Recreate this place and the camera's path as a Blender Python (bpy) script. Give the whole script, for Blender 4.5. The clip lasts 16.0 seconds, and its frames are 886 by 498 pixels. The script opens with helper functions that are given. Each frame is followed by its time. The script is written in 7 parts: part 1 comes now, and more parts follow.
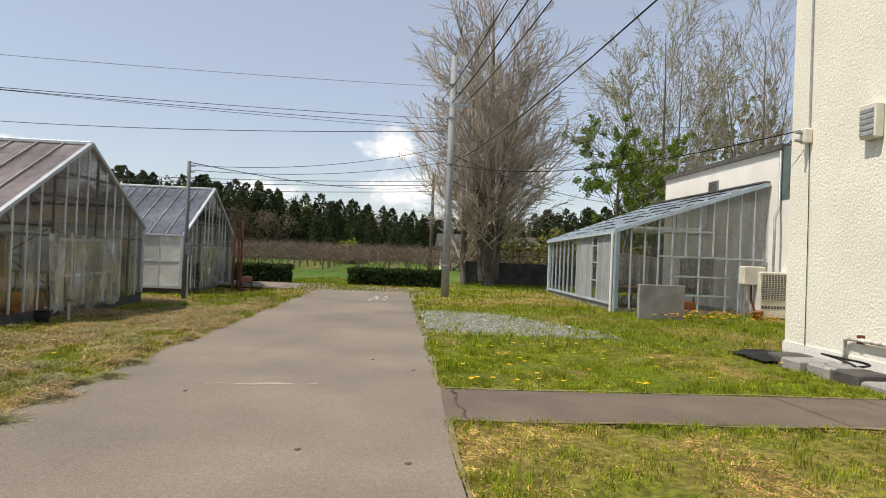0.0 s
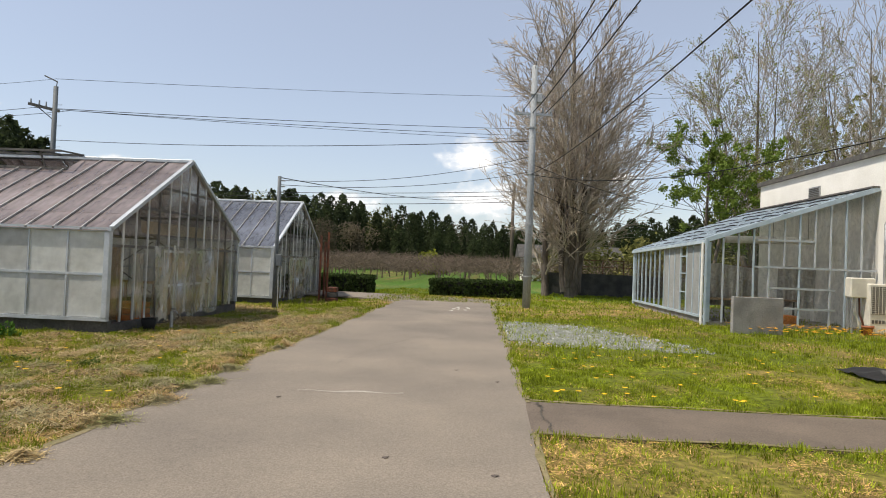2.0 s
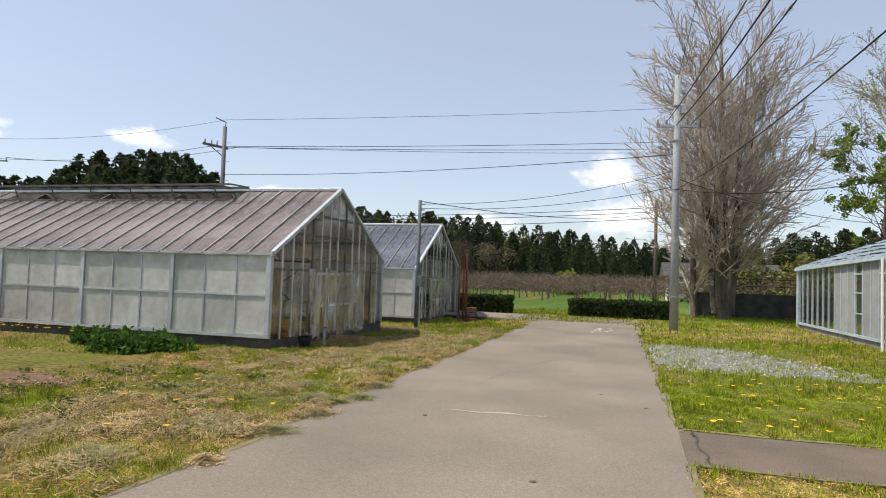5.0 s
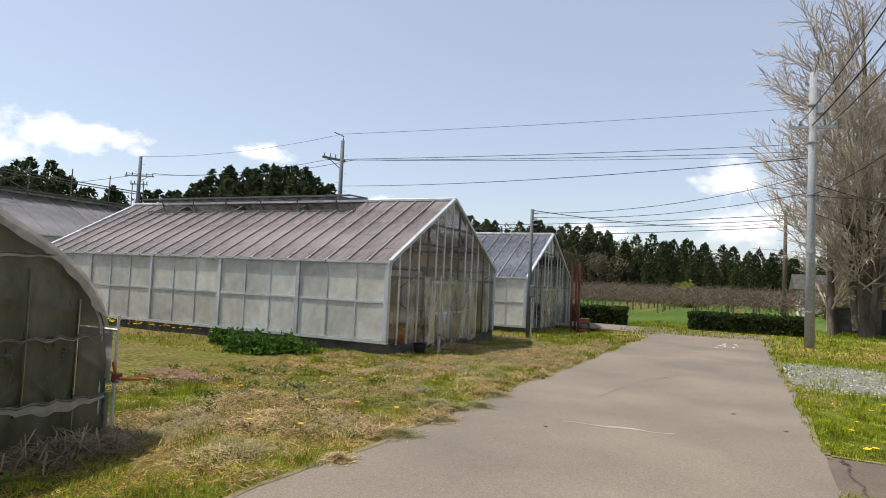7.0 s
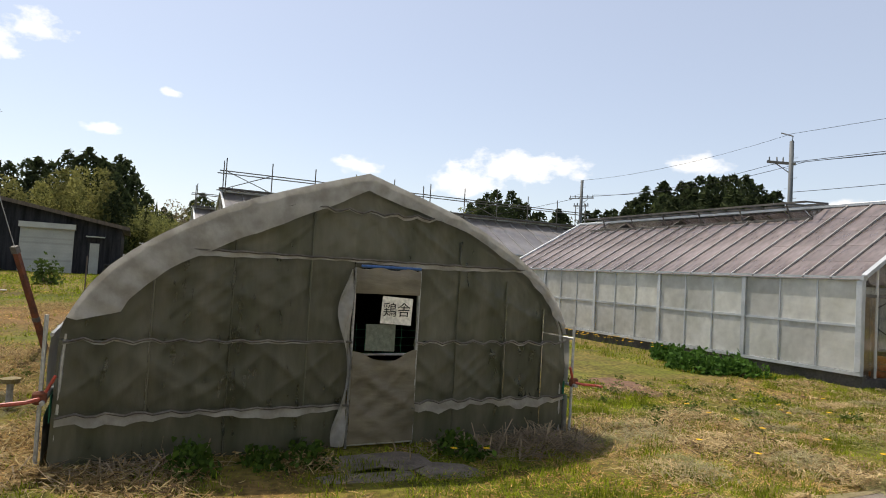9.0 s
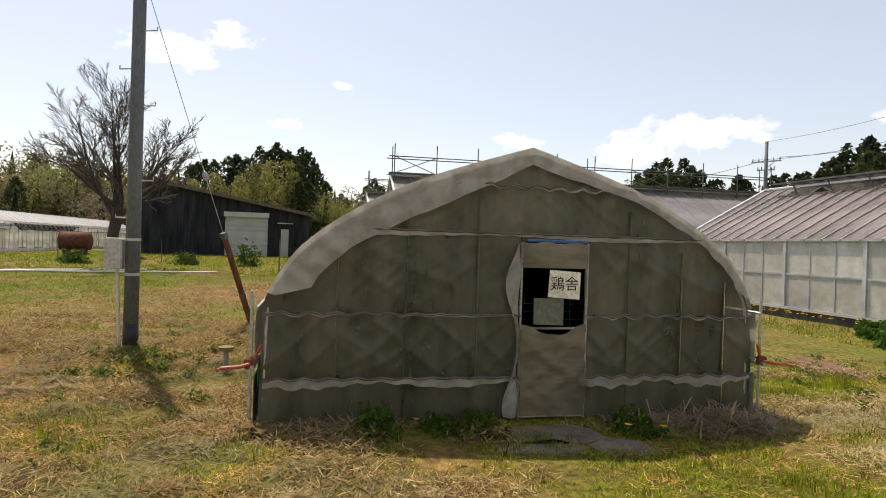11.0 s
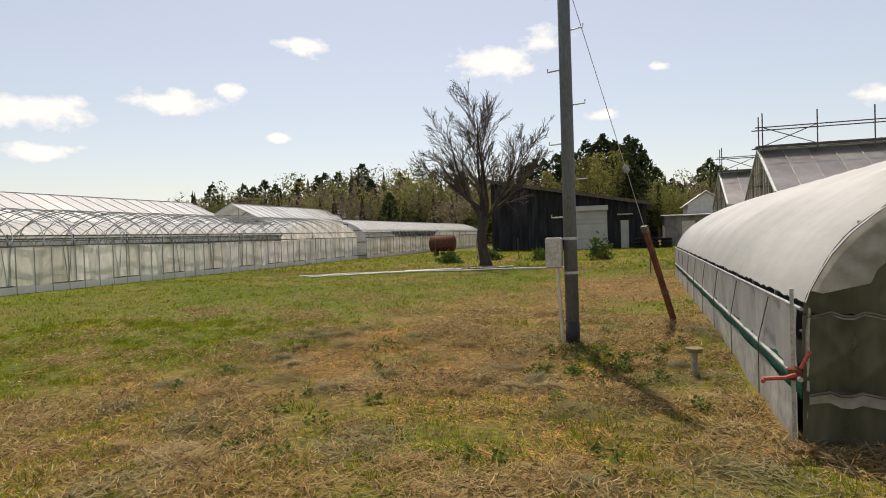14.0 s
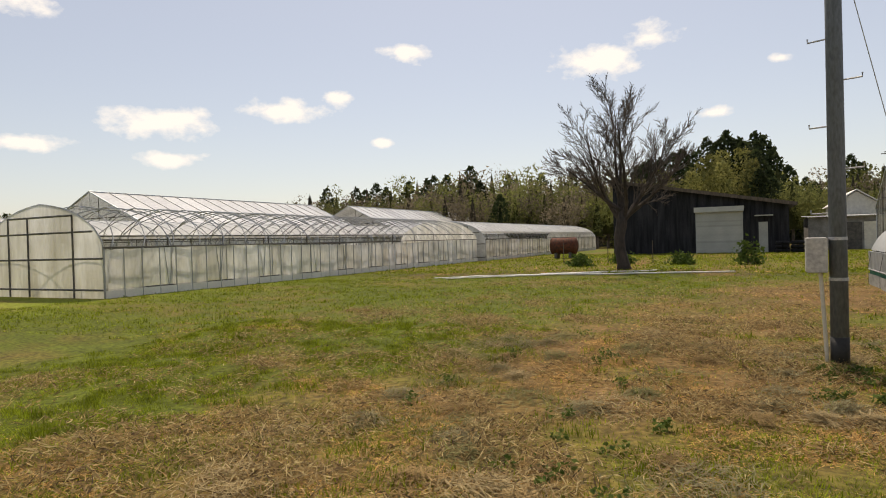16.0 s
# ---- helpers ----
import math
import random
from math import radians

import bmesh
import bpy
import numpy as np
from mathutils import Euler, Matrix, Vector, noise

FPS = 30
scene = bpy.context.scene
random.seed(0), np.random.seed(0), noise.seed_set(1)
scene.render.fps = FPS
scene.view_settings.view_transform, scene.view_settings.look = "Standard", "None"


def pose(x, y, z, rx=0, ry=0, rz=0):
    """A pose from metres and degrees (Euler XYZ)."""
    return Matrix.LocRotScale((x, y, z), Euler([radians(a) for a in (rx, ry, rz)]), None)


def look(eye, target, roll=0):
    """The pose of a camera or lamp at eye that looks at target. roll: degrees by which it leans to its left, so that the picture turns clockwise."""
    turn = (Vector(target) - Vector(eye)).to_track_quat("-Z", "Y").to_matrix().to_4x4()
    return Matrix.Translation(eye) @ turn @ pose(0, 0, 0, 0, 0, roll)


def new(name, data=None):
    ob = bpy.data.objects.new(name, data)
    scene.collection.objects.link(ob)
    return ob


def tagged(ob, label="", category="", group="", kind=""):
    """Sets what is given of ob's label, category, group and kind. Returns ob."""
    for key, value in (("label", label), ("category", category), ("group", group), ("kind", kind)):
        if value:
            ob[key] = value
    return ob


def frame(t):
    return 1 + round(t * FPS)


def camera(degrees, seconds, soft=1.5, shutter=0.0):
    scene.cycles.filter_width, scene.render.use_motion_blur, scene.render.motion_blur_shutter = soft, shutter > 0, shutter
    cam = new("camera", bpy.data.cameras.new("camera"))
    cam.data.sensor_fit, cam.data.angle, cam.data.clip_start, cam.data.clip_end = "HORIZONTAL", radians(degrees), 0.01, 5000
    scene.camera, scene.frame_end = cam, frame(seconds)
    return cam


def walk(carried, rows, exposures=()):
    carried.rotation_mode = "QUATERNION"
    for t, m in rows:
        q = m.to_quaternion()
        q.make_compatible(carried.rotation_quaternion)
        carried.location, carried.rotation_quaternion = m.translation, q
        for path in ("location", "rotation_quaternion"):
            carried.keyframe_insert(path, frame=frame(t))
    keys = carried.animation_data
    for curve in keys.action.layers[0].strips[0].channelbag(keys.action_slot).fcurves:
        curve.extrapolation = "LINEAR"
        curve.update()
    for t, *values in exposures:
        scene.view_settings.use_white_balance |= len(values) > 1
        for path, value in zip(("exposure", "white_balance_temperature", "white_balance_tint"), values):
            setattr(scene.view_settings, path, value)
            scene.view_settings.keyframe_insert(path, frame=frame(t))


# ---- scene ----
cam = camera(70.6, 16.0, 1.0)
METRES, EYE, TILT, LEAN, TURN = 4.24, 1.65, 0.0, 0.0, -4.2
ROWS = [
    (0.0, 0.0, 0.0, 0.0, -0.02, 0.51, -2.36),
    (0.5, -0.0023, -0.0019, 0.0004, 1.32, 0.76, -2.29),
    (1.0, -0.0036, -0.0019, 0.0006, 2.35, 0.98, -2.46),
    (1.5, -0.0093, -0.0036, 0.0009, 4.68, 1.07, -2.45),
    (2.0, -0.012, -0.0052, 0.0012, 7.27, 1.19, -2.29),
    (2.5, -0.0139, -0.0058, 0.0011, 8.68, 1.24, -2.28),
    (3.0, -0.0139, -0.006, 0.0014, 9.14, 1.25, -2.15),
    (3.5, -0.0157, -0.0086, 0.0022, 11.47, 1.49, -1.94),
    (4.0, -0.0185, -0.0108, 0.0031, 14.19, 1.9, -1.94),
    (6.5, -0.0462, -0.0313, 0.0055, 26.88, 3.1, -2.33),
    (7.0, -0.0582, -0.0403, 0.0026, 29.46, 3.01, -2.64),
    (7.5, -0.07, -0.0524, 0.0018, 35.32, 2.88, -2.17),
    (8.0, -0.0785, -0.0621, -0.0001, 43.72, 2.52, -1.06),
    (8.5, -0.0751, -0.0618, -0.0002, 57.81, 2.56, -2.45),
    (11.0, -0.0664, -0.0671, -0.0079, 82.81, -0.37, -1.83),
    (11.5, -0.0665, -0.0856, -0.0072, 89.85, -0.79, -1.71),
    (12.0, -0.0727, -0.1366, -0.0023, 95.79, 1.39, -0.59),
    (12.5, -0.0815, -0.2057, 0.0006, 102.44, 0.37, 3.82),
    (13.0, -0.1126, -0.2862, 0.0037, 112.66, 2.99, 3.08),
    (13.5, -0.139, -0.3668, -0.0027, 112.45, 2.24, -1.88),
    (14.0, -0.1465, -0.4658, -0.002, 111.67, -1.15, 1.87),
    (14.5, -0.1629, -0.5778, -0.0028, 115.97, 0.23, 3.74),
    (15.0, -0.1669, -0.6904, -0.006, 114.81, -1.41, 3.25),
    (15.5, -0.1655, -0.8029, -0.0046, 118.01, -1.51, 4.67),
    (16.0, -0.167, -0.9214, -0.0013, 120.75, -0.64, 1.61),
]
EXPOSURES = [(0.0, 0.16, 6850, 11), (3.0, 0.27, 6700, 11), (6.5, 0.31, 6650, 11), (7.5, 0.25, 6700, 11), (8.5, 0.28, 6800, 11.5), (11.0, 0.44, 7550, 13), (12.5, 0.24, 7500, 13), (14.0, 0.14, 7500, 13), (16.0, 0.04, 7650, 13.5)]
walk(cam, [(t, pose(0, 0, EYE, TILT, LEAN, TURN) @ pose(METRES * x, METRES * y, METRES * z, 90 + pitch, roll, yaw)) for t, x, y, z, yaw, pitch, roll in ROWS], EXPOSURES)

# ---- world and light ----
SUN_EL, SUN_AZ = radians(61), math.atan2(-0.94, -0.35)
world = bpy.data.worlds.new("sky")
scene.world = world
world.use_nodes = True
wn = world.node_tree
sky = wn.nodes.new("ShaderNodeTexSky")
sky.sky_type, sky.sun_disc, sky.sun_elevation, sky.sun_rotation = "NISHITA", False, SUN_EL, SUN_AZ
sky.air_density, sky.dust_density, sky.ozone_density = 1.0, 1.0, 1.5
wn.nodes["Background"].inputs["Strength"].default_value = 0.13
haze = wn.nodes.new("ShaderNodeMix")
haze.data_type, haze.inputs[0].default_value, haze.inputs[7].default_value = "RGBA", 0.36, (5.0, 5.3, 6.0, 1)
wn.links.new(sky.outputs[0], haze.inputs[6]), wn.links.new(haze.outputs[2], wn.nodes["Background"].inputs["Color"])
sun = new("sun", bpy.data.lights.new("sun", "SUN"))
sun.data.energy, sun.data.angle, sun.data.color = 4.2, radians(0.6), (1.0, 0.94, 0.84)
toward = Vector((math.sin(SUN_AZ) * math.cos(SUN_EL), math.cos(SUN_AZ) * math.cos(SUN_EL), math.sin(SUN_EL)))
sun.matrix_world = look(toward * 60, (0, 0, 0))


# ---- materials ----
def mat(name, col, col2=None, rough=0.7, metal=0.0, s1=2.0, s2=30.0, bump=0.25, vary=0.12, stretch=(1, 1, 1), spec=0.4, detail=0.25):
    """A surface of two tones that vary at two scales, with fine relief."""
    m = bpy.data.materials.new(name)
    m.use_nodes = True
    nt = m.node_tree
    n, l = nt.nodes, nt.links
    bs = n["Principled BSDF"]
    tc, mp = n.new("ShaderNodeTexCoord"), n.new("ShaderNodeMapping")
    mp.inputs["Scale"].default_value = stretch
    l.new(tc.outputs["Object"], mp.inputs["Vector"])
    big, fine = n.new("ShaderNodeTexNoise"), n.new("ShaderNodeTexNoise")
    big.inputs["Scale"].default_value, big.inputs["Detail"].default_value = s1, 6
    fine.inputs["Scale"].default_value, fine.inputs["Detail"].default_value = s2, 4
    l.new(mp.outputs[0], big.inputs["Vector"]), l.new(mp.outputs[0], fine.inputs["Vector"])
    ramp = n.new("ShaderNodeMapRange")
    ramp.inputs["From Min"].default_value, ramp.inputs["From Max"].default_value = 0.35, 0.65
    l.new(big.outputs[0], ramp.inputs[0])
    mix = n.new("ShaderNodeMix")
    mix.data_type = "RGBA"
    c2 = col2 or tuple(c * 0.8 for c in col)
    mix.inputs[6].default_value, mix.inputs[7].default_value = (*col, 1), (*c2, 1)
    l.new(ramp.outputs[0], mix.inputs[0])
    info = n.new("ShaderNodeObjectInfo")
    a, b = n.new("ShaderNodeMapRange"), n.new("ShaderNodeMapRange")
    a.inputs["To Min"].default_value, a.inputs["To Max"].default_value = 1 - vary, 1 + vary
    l.new(info.outputs["Random"], a.inputs[0])
    b.inputs["From Min"].default_value, b.inputs["From Max"].default_value = 0.3, 0.7
    b.inputs["To Min"].default_value, b.inputs["To Max"].default_value = 1 - detail, 1 + detail
    l.new(fine.outputs[0], b.inputs[0])
    mul = n.new("ShaderNodeMath")
    mul.operation = "MULTIPLY"
    l.new(a.outputs[0], mul.inputs[0]), l.new(b.outputs[0], mul.inputs[1])
    sc = n.new("ShaderNodeVectorMath")
    sc.operation = "SCALE"
    l.new(mix.outputs[2], sc.inputs[0]), l.new(mul.outputs[0], sc.inputs["Scale"])
    l.new(sc.outputs[0], bs.inputs["Base Color"])
    bs.inputs["Roughness"].default_value, bs.inputs["Metallic"].default_value = rough, metal
    bs.inputs["Specular IOR Level"].default_value = spec
    if bump:
        bp = n.new("ShaderNodeBump")
        bp.inputs["Strength"].default_value, bp.inputs["Distance"].default_value = bump, 0.02
        l.new(fine.outputs[0], bp.inputs["Height"]), l.new(bp.outputs[0], bs.inputs["Normal"])
    return m


def sheet(name, col, col2, opaque=(0.5, 0.8), s1=1.5, stretch=(1, 1, 1), gloss=0.08, rough=0.25, glow=0.5, s2=12.0, bump=0.3, turn=0.0, crease=None):
    """Film or dirty glass: clear where it is thin or clean, milky where it is dirty, with a gloss."""
    m = bpy.data.materials.new(name)
    m.use_nodes = True
    nt = m.node_tree
    n, l = nt.nodes, nt.links
    n.remove(n["Principled BSDF"])
    tc, mp = n.new("ShaderNodeTexCoord"), n.new("ShaderNodeMapping")
    mp.inputs["Rotation"].default_value = (turn, 0, 0)
    mp.inputs["Scale"].default_value = stretch
    l.new(tc.outputs["Object"], mp.inputs["Vector"])
    big, fine = n.new("ShaderNodeTexNoise"), n.new("ShaderNodeTexNoise")
    big.inputs["Scale"].default_value, big.inputs["Detail"].default_value = s1, 7
    fine.inputs["Scale"].default_value, fine.inputs["Detail"].default_value = s2, 5
    mp2 = n.new("ShaderNodeMapping")
    mp2.inputs["Scale"].default_value, mp2.inputs["Rotation"].default_value = crease or stretch, (turn, 0, 0)
    l.new(tc.outputs["Object"], mp2.inputs["Vector"])
    l.new(mp.outputs[0], big.inputs["Vector"]), l.new(mp2.outputs[0], fine.inputs["Vector"])
    mix = n.new("ShaderNodeMix")
    mix.data_type = "RGBA"
    mix.inputs[6].default_value, mix.inputs[7].default_value = (*col, 1), (*col2, 1)
    r = n.new("ShaderNodeMapRange")
    r.inputs["From Min"].default_value, r.inputs["From Max"].default_value = 0.35, 0.65
    l.new(big.outputs[0], r.inputs[0]), l.new(r.outputs[0], mix.inputs[0])
    info, rv, sc = n.new("ShaderNodeObjectInfo"), n.new("ShaderNodeMapRange"), n.new("ShaderNodeVectorMath")
    rv.inputs["To Min"].default_value, rv.inputs["To Max"].default_value = 0.85, 1.12
    sc.operation = "SCALE"
    l.new(info.outputs["Random"], rv.inputs[0]), l.new(mix.outputs[2], sc.inputs[0]), l.new(rv.outputs[0], sc.inputs["Scale"])
    o = n.new("ShaderNodeMapRange")
    o.inputs["From Min"].default_value, o.inputs["From Max"].default_value = 0.3, 0.7
    o.inputs["To Min"].default_value, o.inputs["To Max"].default_value = opaque
    l.new(fine.outputs[0], o.inputs[0])
    dif, tra, clear, glo = (n.new("ShaderNodeBsdf" + k) for k in ("Diffuse", "Translucent", "Transparent", "Glossy"))
    l.new(sc.outputs[0], dif.inputs[0]), l.new(sc.outputs[0], tra.inputs[0])
    glo.inputs["Roughness"].default_value = rough
    m1, m2, m3 = (n.new("ShaderNodeMixShader") for _ in range(3))
    m1.inputs[0].default_value = glow
    l.new(dif.outputs[0], m1.inputs[1]), l.new(tra.outputs[0], m1.inputs[2])
    l.new(o.outputs[0], m2.inputs[0]), l.new(clear.outputs[0], m2.inputs[1]), l.new(m1.outputs[0], m2.inputs[2])
    lw, gm = n.new("ShaderNodeLayerWeight"), n.new("ShaderNodeMath")
    lw.inputs[0].default_value = 0.3
    gm.operation, gm.inputs[1].default_value = "MULTIPLY", gloss * 4
    l.new(lw.outputs["Fresnel"], gm.inputs[0])
    gm.use_clamp = True
    l.new(gm.outputs[0], m3.inputs[0]), l.new(m2.outputs[0], m3.inputs[1]), l.new(glo.outputs[0], m3.inputs[2])
    if bump:
        bp = n.new("ShaderNodeBump")
        bp.inputs["Strength"].default_value, bp.inputs["Distance"].default_value = bump, 0.02
        l.new(fine.outputs[0], bp.inputs["Height"])
        for s in (dif, tra, glo):
            l.new(bp.outputs[0], s.inputs["Normal"])
    l.new(m3.outputs[0], n["Material Output"].inputs[0])
    return m


def tinted(name, rough=0.9, glow=0.0, s2=25.0, bump=0.4, detail=0.35):
    """A surface that takes its own colour from the mesh's 'tint' attribute, broken up by fine grain."""
    m = bpy.data.materials.new(name)
    m.use_nodes = True
    nt = m.node_tree
    n, l = nt.nodes, nt.links
    bs = n["Principled BSDF"]
    at, tc, fine, r, sc = n.new("ShaderNodeAttribute"), n.new("ShaderNodeTexCoord"), n.new("ShaderNodeTexNoise"), n.new("ShaderNodeMapRange"), n.new("ShaderNodeVectorMath")
    at.attribute_name = "tint"
    fine.inputs["Scale"].default_value, fine.inputs["Detail"].default_value = s2, 8
    l.new(tc.outputs["Object"], fine.inputs["Vector"])
    r.inputs["From Min"].default_value, r.inputs["From Max"].default_value = 0.3, 0.7
    r.inputs["To Min"].default_value, r.inputs["To Max"].default_value = 1 - detail, 1 + detail
    l.new(fine.outputs[0], r.inputs[0])
    sc.operation = "SCALE"
    l.new(at.outputs["Color"], sc.inputs[0]), l.new(r.outputs[0], sc.inputs["Scale"])
    l.new(sc.outputs[0], bs.inputs["Base Color"])
    bs.inputs["Roughness"].default_value, bs.inputs["Specular IOR Level"].default_value = rough, 0.15
    if bump:
        bp = n.new("ShaderNodeBump")
        bp.inputs["Strength"].default_value, bp.inputs["Distance"].default_value = bump, 0.03
        l.new(fine.outputs[0], bp.inputs["Height"]), l.new(bp.outputs[0], bs.inputs["Normal"])
    if glow:
        tr, mx = n.new("ShaderNodeBsdfTranslucent"), n.new("ShaderNodeMixShader")
        mx.inputs[0].default_value = glow
        l.new(sc.outputs[0], tr.inputs[0]), l.new(bs.outputs[0], mx.inputs[1]), l.new(tr.outputs[0], mx.inputs[2])
        l.new(mx.outputs[0], n["Material Output"].inputs[0])
    return m


GRASS = tinted("grassland", bump=0.9, s2=11.0, detail=0.6)
BLADE = tinted("grass_blade", glow=0.35, bump=0, detail=0.2)
LEAF = tinted("foliage", glow=0.35, bump=0, s2=2.0, detail=0.3)
ASPHALT = mat("worn_asphalt", (0.228, 0.195, 0.156), (0.165, 0.143, 0.119), 0.95, s1=0.45, s2=70, bump=0.35, spec=0.2, vary=0)
PATHCON = mat("path_concrete", (0.15, 0.12, 0.095), (0.11, 0.09, 0.072), 0.95, s1=1.2, s2=50, bump=0.4, spec=0.2, vary=0)
GRAVEL = mat("grey_gravel", (0.20, 0.205, 0.18), (0.12, 0.14, 0.09), 0.95, s1=9, s2=60, bump=1.0, spec=0.2)
ALU = mat("weathered_aluminium", (0.50, 0.53, 0.55), (0.38, 0.41, 0.43), 0.45, 0.3, s1=3, s2=25, bump=0.03, detail=0.07)
BLUEALU = mat("pale_blue_painted_frame", (0.45, 0.53, 0.58), (0.35, 0.43, 0.48), 0.5, 0.1, s1=3, s2=25, bump=0.03, detail=0.07)
ROOFBAR = mat("dull_roof_bar", (0.36, 0.35, 0.34), (0.25, 0.24, 0.23), 0.55, 0.2, s1=3, s2=25, bump=0.03, detail=0.1)
DARKSTEEL = mat("grimy_steel_bar", (0.16, 0.15, 0.13), (0.09, 0.085, 0.08), 0.7, 0.3, s1=4, s2=30)
GALV = mat("galvanised_steel", (0.42, 0.43, 0.43), (0.30, 0.31, 0.31), 0.5, 0.5, s1=5, s2=40, bump=0.1)
CONC = mat("weathered_concrete", (0.32, 0.31, 0.29), (0.20, 0.19, 0.18), 0.92, s1=1.8, s2=30, bump=0.4)
# near black so the footings carry the shade of the gap under the sill
DARKCONC = mat("shade_dark_concrete", (0.085, 0.08, 0.072), (0.045, 0.043, 0.04), 0.92, s1=2, s2=25, bump=0.4)
POLECON = mat("grey_pole_concrete", (0.31, 0.33, 0.335), (0.23, 0.245, 0.25), 0.85, s1=1.5, s2=40, bump=0.2, stretch=(1, 1, 0.3))
POLEDARK = mat("dark_pole_paint", (0.12, 0.135, 0.145), (0.085, 0.096, 0.10), 0.7, s1=2, s2=40, bump=0.15, stretch=(1, 1, 0.3))
TAR = mat("tar_coat", (0.02, 0.02, 0.02), rough=0.6)
STUCCO = mat("cream_stucco", (0.80, 0.77, 0.66), (0.74, 0.70, 0.60), 0.95, s1=0.8, s2=22, bump=0.9, spec=0.15, vary=0, detail=0.08)
WHITEWALL = mat("white_wall_paint", (0.78, 0.76, 0.70), (0.70, 0.68, 0.62), 0.9, s1=1, s2=20, bump=0.3, vary=0, detail=0.06)
CREAM = mat("cream_enamel", (0.66, 0.63, 0.54), (0.55, 0.52, 0.45), 0.5, s1=4, s2=30, bump=0.05, detail=0.08)
BLACKBOARD = mat("black_barn_boards", (0.038, 0.039, 0.042), (0.014, 0.014, 0.016), 0.9, s1=1.2, s2=14, bump=0.5, stretch=(1, 3, 0.3), spec=0.15)
SHUTTER = mat("grey_green_shutter", (0.42, 0.43, 0.38), (0.36, 0.37, 0.33), 0.6, s1=1, s2=12, bump=0.03, detail=0.08)
RUST = mat("rusty_red_steel", (0.17, 0.055, 0.028), (0.07, 0.032, 0.022), 0.85, 0.1, s1=6, s2=45, bump=0.5)
REDPAINT = mat("faded_red_paint", (0.45, 0.08, 0.05), (0.30, 0.07, 0.05), 0.5, s1=8, s2=40)
WOODPOLE = mat("weathered_wood_pole", (0.14, 0.11, 0.085), (0.08, 0.065, 0.05), 0.9, s1=3, s2=30, stretch=(1, 1, 0.1), bump=0.5)
BARK = mat("grey_brown_bark", (0.19, 0.155, 0.125), (0.09, 0.072, 0.058), 0.95, s1=3, s2=16, bump=0.9, stretch=(1, 1, 0.3))
THATCH = mat("dry_soil_edge", (0.25, 0.20, 0.11), (0.16, 0.14, 0.06), 0.95, s1=5, s2=40, bump=0.8)
TWIG = mat("pale_twigs", (0.46, 0.395, 0.32), (0.29, 0.245, 0.195), 0.9, s1=1.0, s2=10, bump=0)
DARKTWIG = mat("dark_twigs", (0.105, 0.085, 0.072), (0.06, 0.049, 0.042), 0.9, s1=1.0, s2=10, bump=0)
WIRE = mat("black_cable", (0.015, 0.015, 0.017), rough=0.6, bump=0)
BLACK = mat("dark_inside", (0.012, 0.012, 0.012), rough=0.9, bump=0)
GREENNET = mat("green_net", (0.02, 0.16, 0.09), (0.01, 0.10, 0.055), 0.8, s1=5, s2=80, bump=0.6)
ORANGE = mat("orange_plastic", (0.65, 0.20, 0.04), (0.5, 0.15, 0.03), 0.5, s1=5, s2=20)
PLY = mat("brown_plywood", (0.40, 0.27, 0.15), (0.28, 0.19, 0.11), 0.8, s1=2, s2=20, stretch=(1, 1, 0.2))
ROOFGLASS = sheet("dirty_roof_glass", (0.40, 0.345, 0.335), (0.19, 0.155, 0.15), (0.50, 0.92), 2.0, (1, 0.25, 0.25), 0.12, 0.16, 0.4, bump=0.05, s2=9, crease=(1, 0.3, 0.3))
BLUEROOF = sheet("bluish_roof_glass", (0.26, 0.285, 0.34), (0.13, 0.14, 0.17), (0.5, 0.85), 2.0, (1, 0.25, 0.25), 0.25, 0.10, 0.4, bump=0.05)
SIDEFILM = sheet("milky_side_film", (0.80, 0.81, 0.77), (0.64, 0.65, 0.60), (0.74, 0.96), 1.3, (1, 1, 1), 0.06, 0.3, 0.42, s2=5, bump=0.15)
GABLEGLASS = sheet("dusty_gable_glass", (0.34, 0.31, 0.25), (0.22, 0.20, 0.16), (0.0, 0.11), 1.0, (1, 1, 0.5), 0.07, 0.05, 0.4, bump=0)
DOORFILM = sheet("hanging_clear_film", (0.78, 0.76, 0.70), (0.58, 0.55, 0.48), (0.22, 0.62), 1.6, (1, 1, 0.4), 0.08, 0.2, 0.4, s2=6)
TANPANE = sheet("tan_stained_door_pane", (0.52, 0.40, 0.25), (0.34, 0.26, 0.16), (0.35, 0.8), 1.2, (1, 1, 0.5), 0.06, 0.2, 0.5, s2=4)
TUNNELROOF = sheet("grey_white_tunnel_film", (0.46, 0.47, 0.465), (0.355, 0.36, 0.35), (0.93, 1.0), 0.9, (0.4, 1, 1), 0.08, 0.35, 0.12, s2=8)
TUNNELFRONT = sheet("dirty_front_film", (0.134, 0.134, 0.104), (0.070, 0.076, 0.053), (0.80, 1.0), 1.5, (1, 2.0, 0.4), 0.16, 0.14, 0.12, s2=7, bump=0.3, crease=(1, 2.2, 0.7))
TUNNELDOOR = sheet("brown_door_film", (0.27, 0.245, 0.19), (0.14, 0.13, 0.10), (0.7, 1.0), 1.4, (1, 1, 1), 0.12, 0.18, 0.15, s2=3, bump=1.0, crease=(1, 1.2, 4))
TUNNELBAND = sheet("pale_folded_film", (0.47, 0.47, 0.455), (0.32, 0.315, 0.29), (0.85, 1.0), 7, (1, 1, 1), 0.06, 0.3, 0.3, s2=9, bump=0.6)
